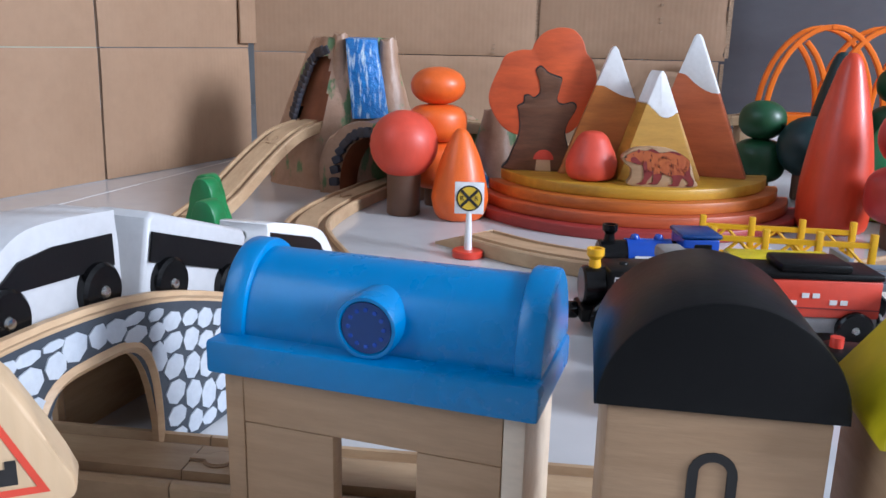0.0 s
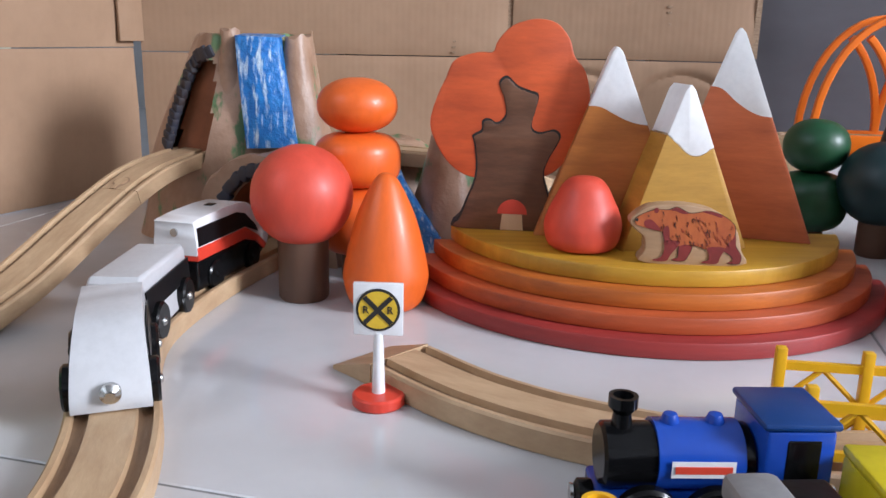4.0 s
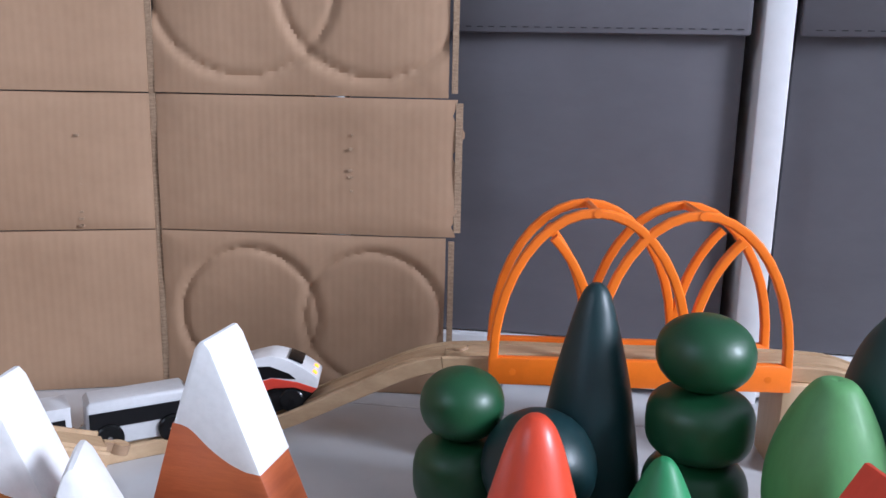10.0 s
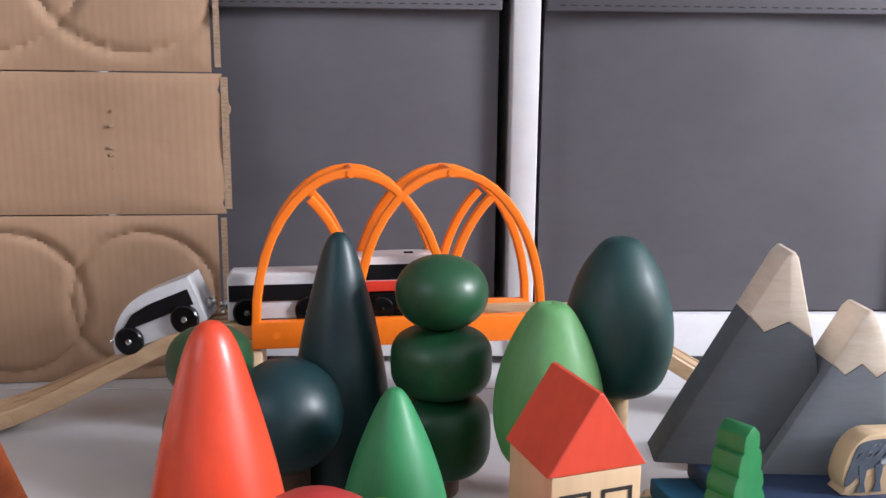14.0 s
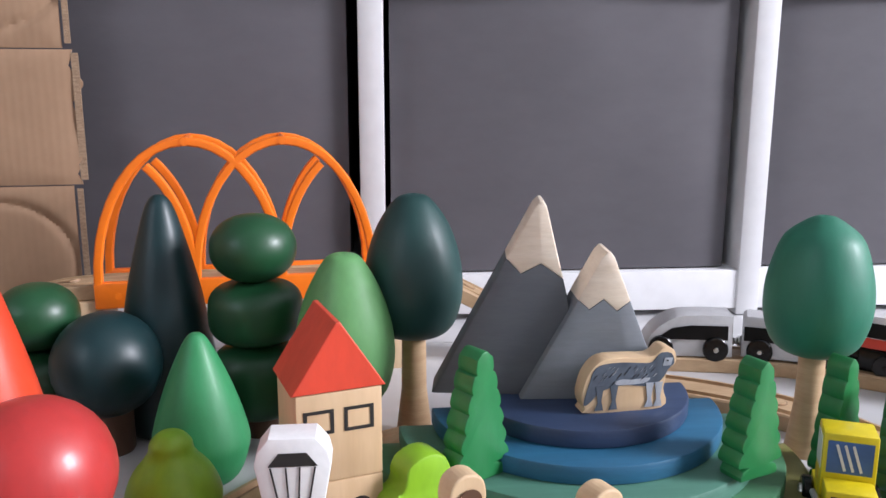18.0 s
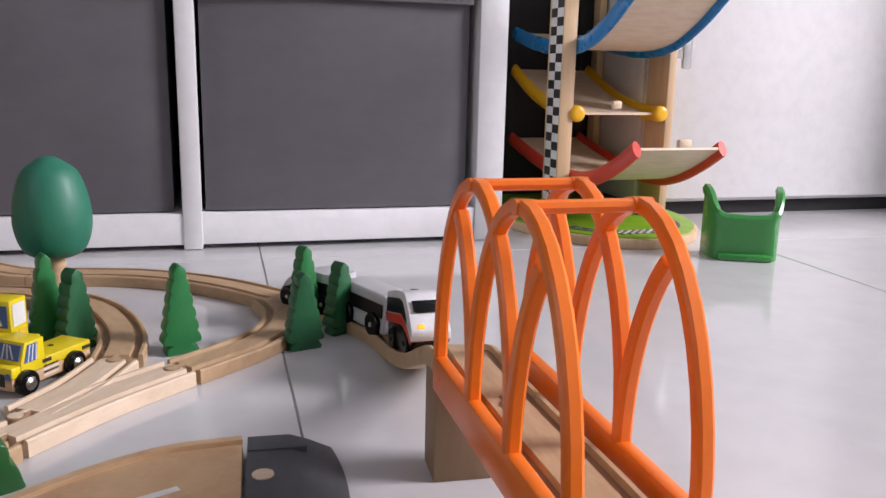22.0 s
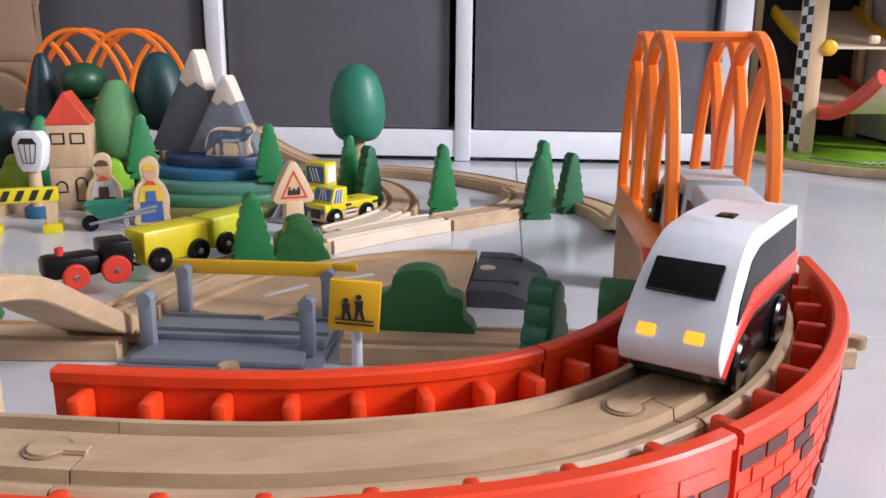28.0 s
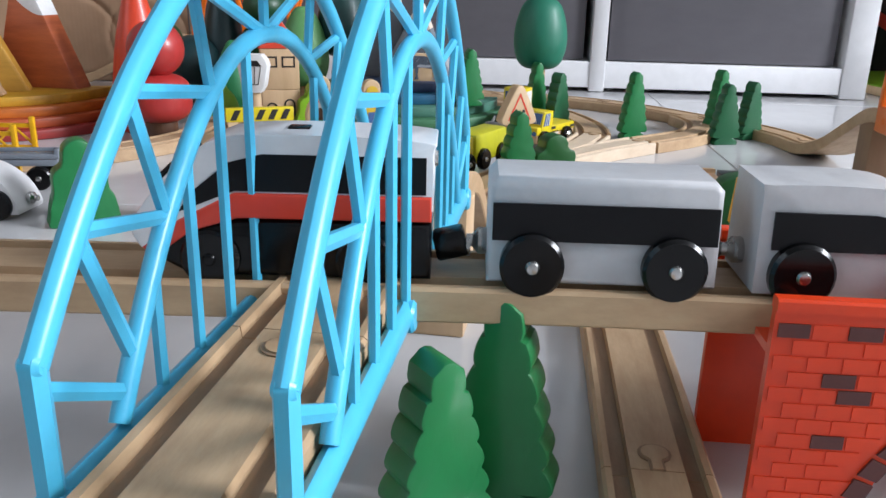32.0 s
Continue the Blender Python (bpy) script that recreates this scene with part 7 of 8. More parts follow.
# ---------------------------------------------------------------- the village
def house():
    th = thing("block_house", "two plain wooden blocks with red prism roof", "toy building", pose(0.7405, 0.998, 0, 0, 0, 3))
    part("lower_block", box(-0.0215, 0.0215, -0.0215, 0.0215, 0, 0.0465, 0.001), PINE, th)
    part("upper_block", box(-0.0215, 0.0215, -0.0215, 0.0215, 0.0467, 0.0925, 0.001), PINE, th)
    part("roof", plate([(-0.0235, 0.0927), (0.0235, 0.0927), (0.001, 0.127), (-0.001, 0.127)], 0.044, 0.0006), ROOFRED, th, smooth=False)
    y = -0.0218
    for cx in (-0.0105, 0.0095):
        o, i_ = [(-0.0075, -0.0062), (0.0075, -0.0062), (0.0075, 0.0062), (-0.0075, 0.0062)], [(-0.0056, -0.0044), (0.0056, -0.0044), (0.0056, 0.0044), (-0.0056, 0.0044)]
        b = bmesh.new()
        ov, iv = [b.verts.new((cx + x, y, 0.078 + z)) for x, z in o], [b.verts.new((cx + x, y, 0.078 + z)) for x, z in i_]
        for k in range(4):
            b.faces.new((ov[k], ov[(k + 1) % 4], iv[(k + 1) % 4], iv[k]))
        part("printed_window", b, INKLINE, th, smooth=False)
    flat(band([(0.004, 0.010), (0.004, 0.030)] + ring_pts(0.0095, 0.030, 0.0055, 8, 180, 0) + [(0.015, 0.030), (0.015, 0.010), (0.004, 0.010)], 0.0018), y, INKLINE, th, "printed_door")
    flat(band([(-0.016, 0.020), (-0.016, 0.026)] + ring_pts(-0.0105, 0.026, 0.0055, 8, 180, 0) + [(-0.005, 0.026), (-0.005, 0.020), (-0.016, 0.020)], 0.0018), y, INKLINE, th, "printed_window")
    lamp = thing("lamp_sign", "white lantern-shaped wooden street lamp block", "toy lamp", pose(0.714, 0.944, 0, 0, 0, -14))
    part("post", lathe([(0, 0), (0.0072, 0), (0.0062, 0.05), (0, 0.05)], 18), PINE, lamp)
    oct_ = [(-0.008, 0.049), (0.008, 0.049), (0.0125, 0.056), (0.0165, 0.078), (0.0150, 0.084), (0.010, 0.090), (-0.010, 0.090), (-0.0150, 0.084), (-0.0165, 0.078), (-0.0125, 0.056)]
    part("lantern", plate(oct_, 0.0165, 0.001), SNOW, lamp)
    flat([(-0.0105, 0.0775), (0.0105, 0.0775), (0.006, 0.0835), (-0.006, 0.0835)], -0.0085, INKLINE, lamp, "printed_cap")
    for q in (((-0.0095, 0.077), (-0.006, 0.058)), ((0.0095, 0.077), (0.006, 0.058)), ((-0.003, 0.077), (-0.002, 0.058)), ((0.003, 0.077), (0.002, 0.058)), ((-0.006, 0.058), (0.006, 0.058))):
        flat(band(q, 0.0007), -0.0085, INKLINE, lamp, "printed_line")


def peg_figure(at, label, clothes, hat):
    """A plain peg doll cut from a board: one mesh with blank painted zones."""
    out = smooth_loop([(-0.015, 0.0), (0.015, 0.0), (0.0165, 0.012), (0.0175, 0.028), (0.013, 0.040), (0.0085, 0.046), (0.0095, 0.058), (0.007, 0.066), (0.0, 0.069), (-0.007, 0.066), (-0.0095, 0.058), (-0.0085, 0.046), (-0.013, 0.040), (-0.0175, 0.028), (-0.0165, 0.012)], 4)
    me_b = plate(out, 0.012, 0.001)
    n0 = len(me_b.faces)
    zones = []
    y = -0.0062
    for pts, idx in (([(-0.011, 0.003), (0.011, 0.003), (0.0105, 0.024), (-0.0105, 0.024)], 1), ([(-0.0125, 0.024), (0.0125, 0.024), (0.0085, 0.041), (-0.0085, 0.041)], 2), (ring_pts(0, 0.0515, 0.0062, 16), 3), (ring_pts(0, 0.056, 0.0066, 12, 0, 180), 4), ([(-0.006, 0.041), (0.006, 0.041), (0.003, 0.045), (-0.003, 0.045)], 5),
                     ([(-0.005, 0.024), (0.005, 0.024), (0.0045, 0.035), (-0.0045, 0.035)], 1)):
        dy = 0.0002 * (len(zones) + 1)
        f = me_b.faces.new([me_b.verts.new((x, y - dy, z)) for x, z in pts])
        f.material_index = idx
        zones.append(f)
    ob = mesh_ob("peg_figure", me_b, [PINE, clothes[0], clothes[1], SKIN, hat, clothes[2]], smooth=False)
    ob.matrix_basis = at
    tagged(ob, label, "toy figure", "peg figures")


def village():
    house()
    peg_figure(pose(0.785, 0.925, 0, 0, 0, 8), "flat wooden peg doll in printed brown work clothes", (DARKWOOD, PRINTPALE, ORANGE), DARKWOOD)
    peg_figure(pose(0.836, 0.893, 0, 0, 0, 10), "flat wooden peg doll in printed blue work clothes", (PRINTBLUE, PRINTYEL, ROOFRED), PRINTYEL)
    warning_sign("warning_sign", pose(0.977, 0.818, 0, 0, 0, 14), "wooden warning triangle sign printed with an engine")
    warning_sign("warning_sign", pose(0.101, 0.435, 0, 0, 0, 22), "wooden warning triangle sign near the station", h=0.076)
    st = thing("stop_sign", "octagonal wooden stop sign block with dark red face", "toy sign", pose(0.697, 0.607, 0, 0, 0, -38), "wooden road signs")
    part("post", box(-0.0085, 0.0085, -0.0085, 0.0085, 0, 0.0165, 0.001), PINE, st)
    part("board", plate([(0.0195 * math.cos(radians(22.5 + 45 * i)), 0.0345 + 0.0195 * math.sin(radians(22.5 + 45 * i))) for i in range(8)], 0.016, 0.001), PINE, st)
    flat([(0.0178 * math.cos(radians(22.5 + 45 * i)), 0.0345 + 0.0178 * math.sin(radians(22.5 + 45 * i))) for i in range(8)], -0.0083, BDISC, st, "printed_face")
    part("lettering", moved(text_mesh("STOP", 0.0100), Matrix.Translation((0, -0.0087, 0.0345)) @ Matrix.Rotation(radians(90), 4, "X")), PRINTPALE, st)
    # barrier with wooden feet
    b = thing("road_barrier", "yellow road barrier with black stripes on wooden feet", "toy barrier", pose(0.72, 0.868, 0, 0, 0, 8))
    part("board", box(-0.034, 0.034, -0.004, 0.004, 0.030, 0.044, 0.0008), YPAINT, b)
    for i in range(5):
        x = -0.030 + i * 0.0125
        flat([(x, 0.032), (x + 0.006, 0.032), (x + 0.011, 0.042), (x + 0.005, 0.042)], -0.0043, INKLINE, b, "stripe")
    for x in (-0.027, 0.027):
        part("leg", box(x - 0.005, x + 0.005, -0.004, 0.004, 0.009, 0.0298), PINE, b)
        part("foot", box(x - 0.0085, x + 0.0085, -0.012, 0.012, 0, 0.0088, 0.0008), YPAINT, b)
    single("blue_tub", lathe([(0, 0), (0.013, 0), (0.014, 0.001), (0.014, 0.011), (0.012, 0.012), (0, 0.0122)], 28), BLUE_D, "round blue wooden tub lid on the floor", "toy tub", pose(0.714, 0.945, 0))
    w = thing("wheelbarrow", "green toy wheelbarrow with grey frame and black wheel", "toy wheelbarrow", pose(0.802, 0.868, 0, 0, 0, 5))
    tray = bmesh.new()
    lo = [tray.verts.new(p) for p in ((-0.012, -0.009, 0.014), (0.010, -0.009, 0.014), (0.010, 0.009, 0.014), (-0.012, 0.009, 0.014))]
    hi = [tray.verts.new(p) for p in ((-0.024, -0.014, 0.028), (0.021, -0.014, 0.0295), (0.021, 0.014, 0.0295), (-0.024, 0.014, 0.028))]
    rim = [tray.verts.new((p.co.x * 0.94, p.co.y * 0.9, p.co.z)) for p in hi]
    deep = [tray.verts.new((p.co.x * 0.92, p.co.y * 0.88, p.co.z + 0.0018)) for p in lo]
    tray.faces.new(lo)
    tray.faces.new(deep)
    for i in range(4):
        j = (i + 1) % 4
        tray.faces.new((lo[i], lo[j], hi[j], hi[i]))
        tray.faces.new((hi[i], hi[j], rim[j], rim[i]))
        tray.faces.new((rim[i], rim[j], deep[j], deep[i]))
    part("tray", tray, SEA, w, smooth=False)
    for y in (-0.008, 0.008):
        part("shaft", rod([(-0.020, y * 0.6, 0.008), (0.0, y, 0.0125), (0.042, y * 1.3, 0.020)], 0.003, 0.003, 8), SILVER, w)
        part("leg", rod([(0.012, y, 0.0125), (0.014, y, 0.001)], 0.0026, 0.0026, 8), SILVER, w)
    part("wheel", moved(disc(0.008, -0.0028, 0.0028, 22, bevel=0.001), Matrix.Translation((-0.020, 0, 0.008))), BLACKP, w)
    # yellow wooden train
    k = thing("black_locomotive", "black wooden locomotive with red wheels and red chimney", "toy locomotive", pose(0.829, 0.655, 0.009, 0, 0, 205 + 0), "yellow train")
    part("boiler", box(-0.005, 0.034, -0.012, 0.012, 0.007, 0.023, 0.004), BLACKW, k)
    part("cab", box(-0.027, -0.0052, -0.0135, 0.0135, 0.006, 0.0305, 0.002), BLACKW, k)
    part("chimney", lathe([(0, 0), (0.0030, 0), (0.0030, 0.0065), (0, 0.0067)], 14), TRAINRED, k, at=Matrix.Translation((0.021, 0, 0.0222)))
    wheel(k, -0.014, 0.0105, 0.0105, 0.0145, TRAINRED)
    wheel(k, 0.014, 0.0092, 0.0092, 0.0145, TRAINRED)
    for x, y, turn, m, lab in ((0.878, 0.697, 43, YPAINT, "yellow wooden wagon with black wheels"), (0.922, 0.744, 48, YLIME, "lime yellow wooden wagon with black wheels")):
        g = thing("wooden_wagon", lab, "toy wagon", pose(x, y, 0.009, 0, 0, turn), "yellow train")
        part("body", box(-0.030, 0.030, -0.0135, 0.0135, 0.006, 0.033, 0.003), m, g)
        for wx in (-0.018, 0.018):
            wheel(g, wx, 0.0098, 0.0098, 0.0150)
        coupling(g, 0.030, 1)
        coupling(g, -0.030, -1)


def truck():
    t = thing("toy_pickup", "yellow wooden pickup truck with printed blue windows", "toy truck", pose(1.0255, 0.8775, 0, 0, 0, 40))
    part("chassis", box(-0.034, 0.042, -0.0140, 0.0140, 0.0055, 0.0145, 0.001), WOOD, t, "bare wood lower body")
    part("bed", box(-0.0030, 0.042, -0.0142, 0.0142, 0.0147, 0.0225, 0.001), YPAINT, t)
    part("bonnet", box(-0.034, -0.0255, -0.0142, 0.0142, 0.0147, 0.0230, 0.001), YPAINT, t)
    part("cab", plate([(-0.0253, 0.0147), (-0.0032, 0.0147), (-0.0032, 0.0385), (-0.0205, 0.0385), (-0.0253, 0.0240)], 0.0284, 0.0008), YPAINT, t)
    m = Matrix.Translation((-0.0232, 0, 0.0310)) @ Matrix.Rotation(radians(18.3), 4, "Y")
    glass = part("windscreen", moved(box(-0.0008, 0.0002, -0.0118, 0.0118, -0.0058, 0.0058), m), PRINTBLUE, t, "printed blue windscreen")
    for k in range(3):
        part("window_glint", moved(box(-0.0012, -0.0009, -0.0006, 0.0006, -0.0054, 0.0054), m @ Matrix.Translation((0, -0.0045 + 0.0038 * k, 0)) @ Matrix.Rotation(radians(-28 + 14 * k), 4, "X")), PRINTPALE, glass)
    for side in (-1, 1):
        y = side * 0.0145
        w = flat([(-0.0225, 0.0235), (-0.0115, 0.0235), (-0.0095, 0.0365), (-0.0185, 0.0365)], y, PRINTBLUE, t, "side_window", "printed blue side window")
        for k in range(3):
            flat(band([(-0.0195 + 0.0036 * k, 0.0240), (-0.0165 + 0.0028 * k, 0.0360)], 0.0009), y + side * 0.0003, PRINTPALE, w, "window_glint")
        for k in range(4):
            flat([(-0.0055, 0.0082 + k * 0.0023), (0.0085, 0.0082 + k * 0.0023), (0.0085, 0.0093 + k * 0.0023), (-0.0055, 0.0093 + k * 0.0023)], side * 0.0142, INKLINE if k % 2 else PRINTPALE, t, "vent_line")
        for x0, z0 in ((-0.0060, 0.0185), (0.0330, 0.0165)):
            flat([(x0, z0), (x0 + 0.008, z0), (x0 + 0.008, z0 + 0.0028), (x0, z0 + 0.0028)], y, INKLINE, t, "dark_panel")
    part("grille", box(-0.0345, -0.0341, -0.0070, 0.0070, 0.0085, 0.0180), INKLINE, t)
    for y in (-0.0105, 0.0105):
        part("headlight", moved(disc(0.0026, -0.0003, 0.0003, 16), Matrix.Translation((-0.0343, y, 0.0165)) @ Matrix.Rotation(radians(90), 4, "Z")), PRINTBLUE, t)
    # dark disc laid on the bed: the peg hole's shade put in as colour
    part("bed_hole_shade", lathe([(0.0022, 0), (0.0022, 0.0003), (0, 0.0003)], 14), SHADE_THREAD, t, at=Matrix.Translation((0.018, 0.002, 0.0225)))
    for x in (-0.0228, 0.0228):
        for side in (-1, 1):
            w = part("wheel", moved(disc(0.0095, -0.0030, 0.0030, 28, bevel=0.0012), Matrix.Translation((x, side * 0.0162, 0.0095))), BLACKP, t)
            part("hub", moved(lathe([(0, -0.001), (0.0052, -0.001), (0.0050, 0.0010), (0.0030, 0.0024), (0, 0.0028)], 18), Matrix.Translation((x, side * 0.0192, 0.0095)) @ Matrix.Rotation(radians(-90 * side), 4, "X")), CHROME, w)
    d = thing("toy_loader", "yellow wooden wheel loader with grey scoop bucket", "toy digger", pose(0.979, 0.888, 0, 0, 0, -38))
    b = plate([(-0.006, 0.0005), (0.020, 0.0005), (0.020, 0.0022), (0.002, 0.0040), (-0.0035, 0.012), (-0.0025, 0.021), (-0.005, 0.0215), (-0.0065, 0.012)], 0.036, 0.0004)
    bucket = part("bucket", moved(b, Matrix.Rotation(radians(-90), 4, "Z")), SILVER, d, "grey scoop bucket")
    cheek = [(-0.0055, 0.0005), (0.019, 0.0005), (-0.002, 0.0205), (-0.0055, 0.0205)]
    for x in (-0.0185, 0.0185):
        part("cheek", moved(plate(cheek, 0.0014, 0.0003), Matrix.Translation((x, 0, 0)) @ Matrix.Rotation(radians(-90), 4, "Z")), SILVER, bucket)
    for k in range(8):
        x = -0.0158 + k * 0.0045
        part("tooth", box(x - 0.0012, x + 0.0012, -0.0222, -0.0198, 0.0006, 0.0020), SILVER, bucket)
    part("body", box(-0.0135, 0.0135, 0.0215, 0.072, 0.0085, 0.0190, 0.001), YPAINT, d)
    part("bonnet", box(-0.0125, 0.0125, 0.0200, 0.0370, 0.0192, 0.0310, 0.0012), YPAINT, d)
    for k in range(4):
        part("grille_line", box(-0.0100, 0.0100, 0.01965, 0.0199, 0.0212 + k * 0.0020, 0.0222 + k * 0.0020), INKLINE, d)
    cab = part("cab", box(-0.0135, 0.0135, 0.0372, 0.0580, 0.0192, 0.0560, 0.0012), YPAINT, d)
    part("front_window", box(-0.0112, 0.0112, 0.0367, 0.0370, 0.0340, 0.0520), PRINTBLUE, cab, "printed dark blue window")
    for k in range(3):
        part("window_glint", moved(box(-0.0007, 0.0007, -0.0002, 0.0002, -0.0076, 0.0076), Matrix.Translation((-0.0045 + 0.0040 * k, 0.0364, 0.0430)) @ Matrix.Rotation(radians(-18), 4, "Y")), PRINTPALE, cab)
    for side in (-1, 1):
        part("side_window", box(side * 0.0137 - 0.0002, side * 0.0137 + 0.0002, 0.0400, 0.0550, 0.0345, 0.0525), PRINTPALE, cab, "printed white side window")
        part("side_print", box(side * 0.0137 - 0.0002, side * 0.0137 + 0.0002, 0.0460, 0.0555, 0.0245, 0.0310), PRINTYEL, cab)
        part("arm", rod([(side * 0.0125, -0.001, 0.015), (side * 0.0165, 0.022, 0.024), (side * 0.0165, 0.036, 0.022)], 0.0036, 0.0036, 8), SILVER, d, "grey loader arm")
        for y in (0.031, 0.060):
            w = part("wheel", moved(disc(0.0098, -0.0030, 0.0030, 26, bevel=0.0012), Matrix.Translation((side * 0.0168, y, 0.0098)) @ Matrix.Rotation(radians(90), 4, "Z")), BLACKP, d)
            part("hub", moved(lathe([(0, -0.001), (0.0046, -0.001), (0.0044, 0.0010), (0, 0.0022)], 16), Matrix.Translation((side * 0.0198, y, 0.0098)) @ Matrix.Rotation(radians(90 * side), 4, "Y")), CHROME, w)


def crossing():
    c = thing("level_crossing", "grey plastic level crossing with posts and yellow gate", "toy crossing", pose(0.944, 0.532, 0, 0, 0, -15))
    part("base", box(-0.058, 0.058, -0.052, 0.052, 0.0, 0.0045, 0.001), GREYPL, c)
    part("deck", box(-0.056, 0.056, -0.020, 0.020, 0.0046, 0.012, 0.001), GREYPL, c)
    # flat dark strips: shade of the wheel grooves put in as colour
    for y in (-0.0128, 0.0128):
        part("groove_shade", box(-0.0565, 0.0565, y - 0.003, y + 0.003, 0.0121, 0.0123), DKGREY, c)
    for s in (-1, 1):
        part("ramp", slab([(-0.050, s * 0.051), (0.050, s * 0.051), (0.046, s * 0.021), (-0.046, s * 0.021)], 0.0046, 0.0085, 0.0006), GREYPL, c)
        for y in (-1, 1):
            x0, y0 = s * 0.048, y * 0.029
            part("post", box(x0 - 0.0045, x0 + 0.0045, y0 - 0.0035, y0 + 0.0035, 0.0047, 0.037, 0.0016), GREYPL, c)
            part("post_cap", moved(disc(0.0045, -0.004, 0.004, 16), Matrix.Translation((x0, y0, 0.0365))), GREYPL, c)
    part("gate", box(-0.057, 0.050, 0.0335, 0.0375, 0.034, 0.0435, 0.0008), YELLOW, c)
    part("gate_end", box(0.0502, 0.066, 0.0335, 0.0375, 0.0385, 0.0435, 0.0008), YELLOW, c)
    p = thing("crossing_sign", "yellow square sign with two walking marks on white post", "toy sign", pose(1.006, 0.420, 0, 0, 0, -14))
    part("pole", lathe([(0, 0), (0.0032, 0), (0.0026, 0.05), (0, 0.05)], 14), WHITEP, p)
    part("foot", lathe([(0, 0), (0.011, 0), (0.011, 0.004), (0, 0.0045)], 24), WHITEP, p)
    part("board", moved(box(-0.0125, 0.0125, -0.002, 0.002, -0.013, 0.013, 0.0006), Matrix.Translation((0, -0.004, 0.059)) @ Matrix.Rotation(radians(4), 4, "Y")), YELLOW, p)
    for x, h in ((-0.0040, 0.0105), (0.0024, 0.0125)):
        flat([(x - 0.0026, 0.0525), (x - 0.0012, 0.0525), (x, 0.0565), (x + 0.0013, 0.0525), (x + 0.0027, 0.0525), (x + 0.0017, 0.0575), (x + 0.0022, 0.0525 + h * 0.78), (x - 0.0020, 0.0525 + h * 0.78), (x - 0.0017, 0.0575)], -0.0064, INKLINE, p, "printed_mark")
        flat(ring_pts(x, 0.0525 + h * 0.92, 0.0015, 10, 0, 324), -0.0064, INKLINE, p, "printed_mark")
    for z in (0.0505, 0.0525):
        flat([(-0.0095, z), (0.0095, z - 0.0012), (0.0095, z - 0.0005), (-0.0095, z + 0.0007)], -0.0065, INKLINE, p, "printed_line")
    # wooden road with dashes and a grey end ramp
    r = thing("wooden_road", "light wooden toy road with pale dashes", "toy road")
    edge_a = spline([(0.905, 0.572, 0), (0.955, 0.635, 0), (1.01, 0.670, 0), (1.075, 0.688, 0), (1.127, 0.681, 0)], 6)
    edge_b = spline([(1.094, 0.572, 0), (1.045, 0.576, 0), (0.99, 0.562, 0), (0.955, 0.540, 0)], 6)
    part("road_bed", slab([(p_.x, p_.y) for p_ in edge_a] + [(p_.x, p_.y) for p_ in edge_b], 0.0005, 0.0115, 0.0008), WOOD, r)
    for q in (((0.955, 0.590), (0.985, 0.613)), ((1.005, 0.622), (1.035, 0.634)), ((1.05, 0.637), (1.08, 0.641))):
        part("dash", slab(band(q, 0.005), 0.0116, 0.0119, 0), PRINTPALE, r)
    part("kerb", sweep([Vector((p_.x, p_.y, 0.0135)) for p_ in edge_a], [(-0.003, -0.002), (0.003, -0.002), (0.003, 0.0012), (-0.003, 0.0012)]), WOOD, r)
    part("kerb", sweep([Vector((p_.x, p_.y, 0.0135)) for p_ in edge_b], [(-0.003, -0.002), (0.003, -0.002), (0.003, 0.0012), (-0.003, 0.0012)]), WOOD, r)
    g = thing("road_ramp", "anthracite plastic ramp end of the toy road", "toy ramp", pose(1.1385, 0.6235, 0, 0, 0, -18))
    b = bmesh.new()
    rows = []
    for i in range(15):
        f = i / 14 * 2 - 1
        y = 0.0555 * f
        c = 0.006 * (1 - f * f)
        rows.append([b.verts.new((x, y + yy, z)) for x, yy, z in ((-0.0255, 0, 0), (0.026 + c, 0, 0), (0.026 + c, 0, 0.0018), (0.012 + c, 0, 0.0085), (0.0, 0, 0.0128), (-0.0255, 0, 0.0128))])
    for r0, r1 in zip(rows, rows[1:]):
        for k in range(6):
            b.faces.new((r0[k], r0[(k + 1) % 6], r1[(k + 1) % 6], r1[k]))
    b.faces.new(rows[0])
    b.faces.new(rows[-1])
    part("ramp", b, DKGREY, g)
    part("socket", lathe([(0.0062, 0), (0.0062, 0.0009), (0, 0.0009)], 18), PALE, g, at=Matrix.Translation((-0.016, 0.004, 0.0129)))
    for y in (-0.03, 0.036):
        part("guide", box(-0.025, 0.010, y - 0.0012, y + 0.0012, 0.010, 0.0138), DKGREY, g)


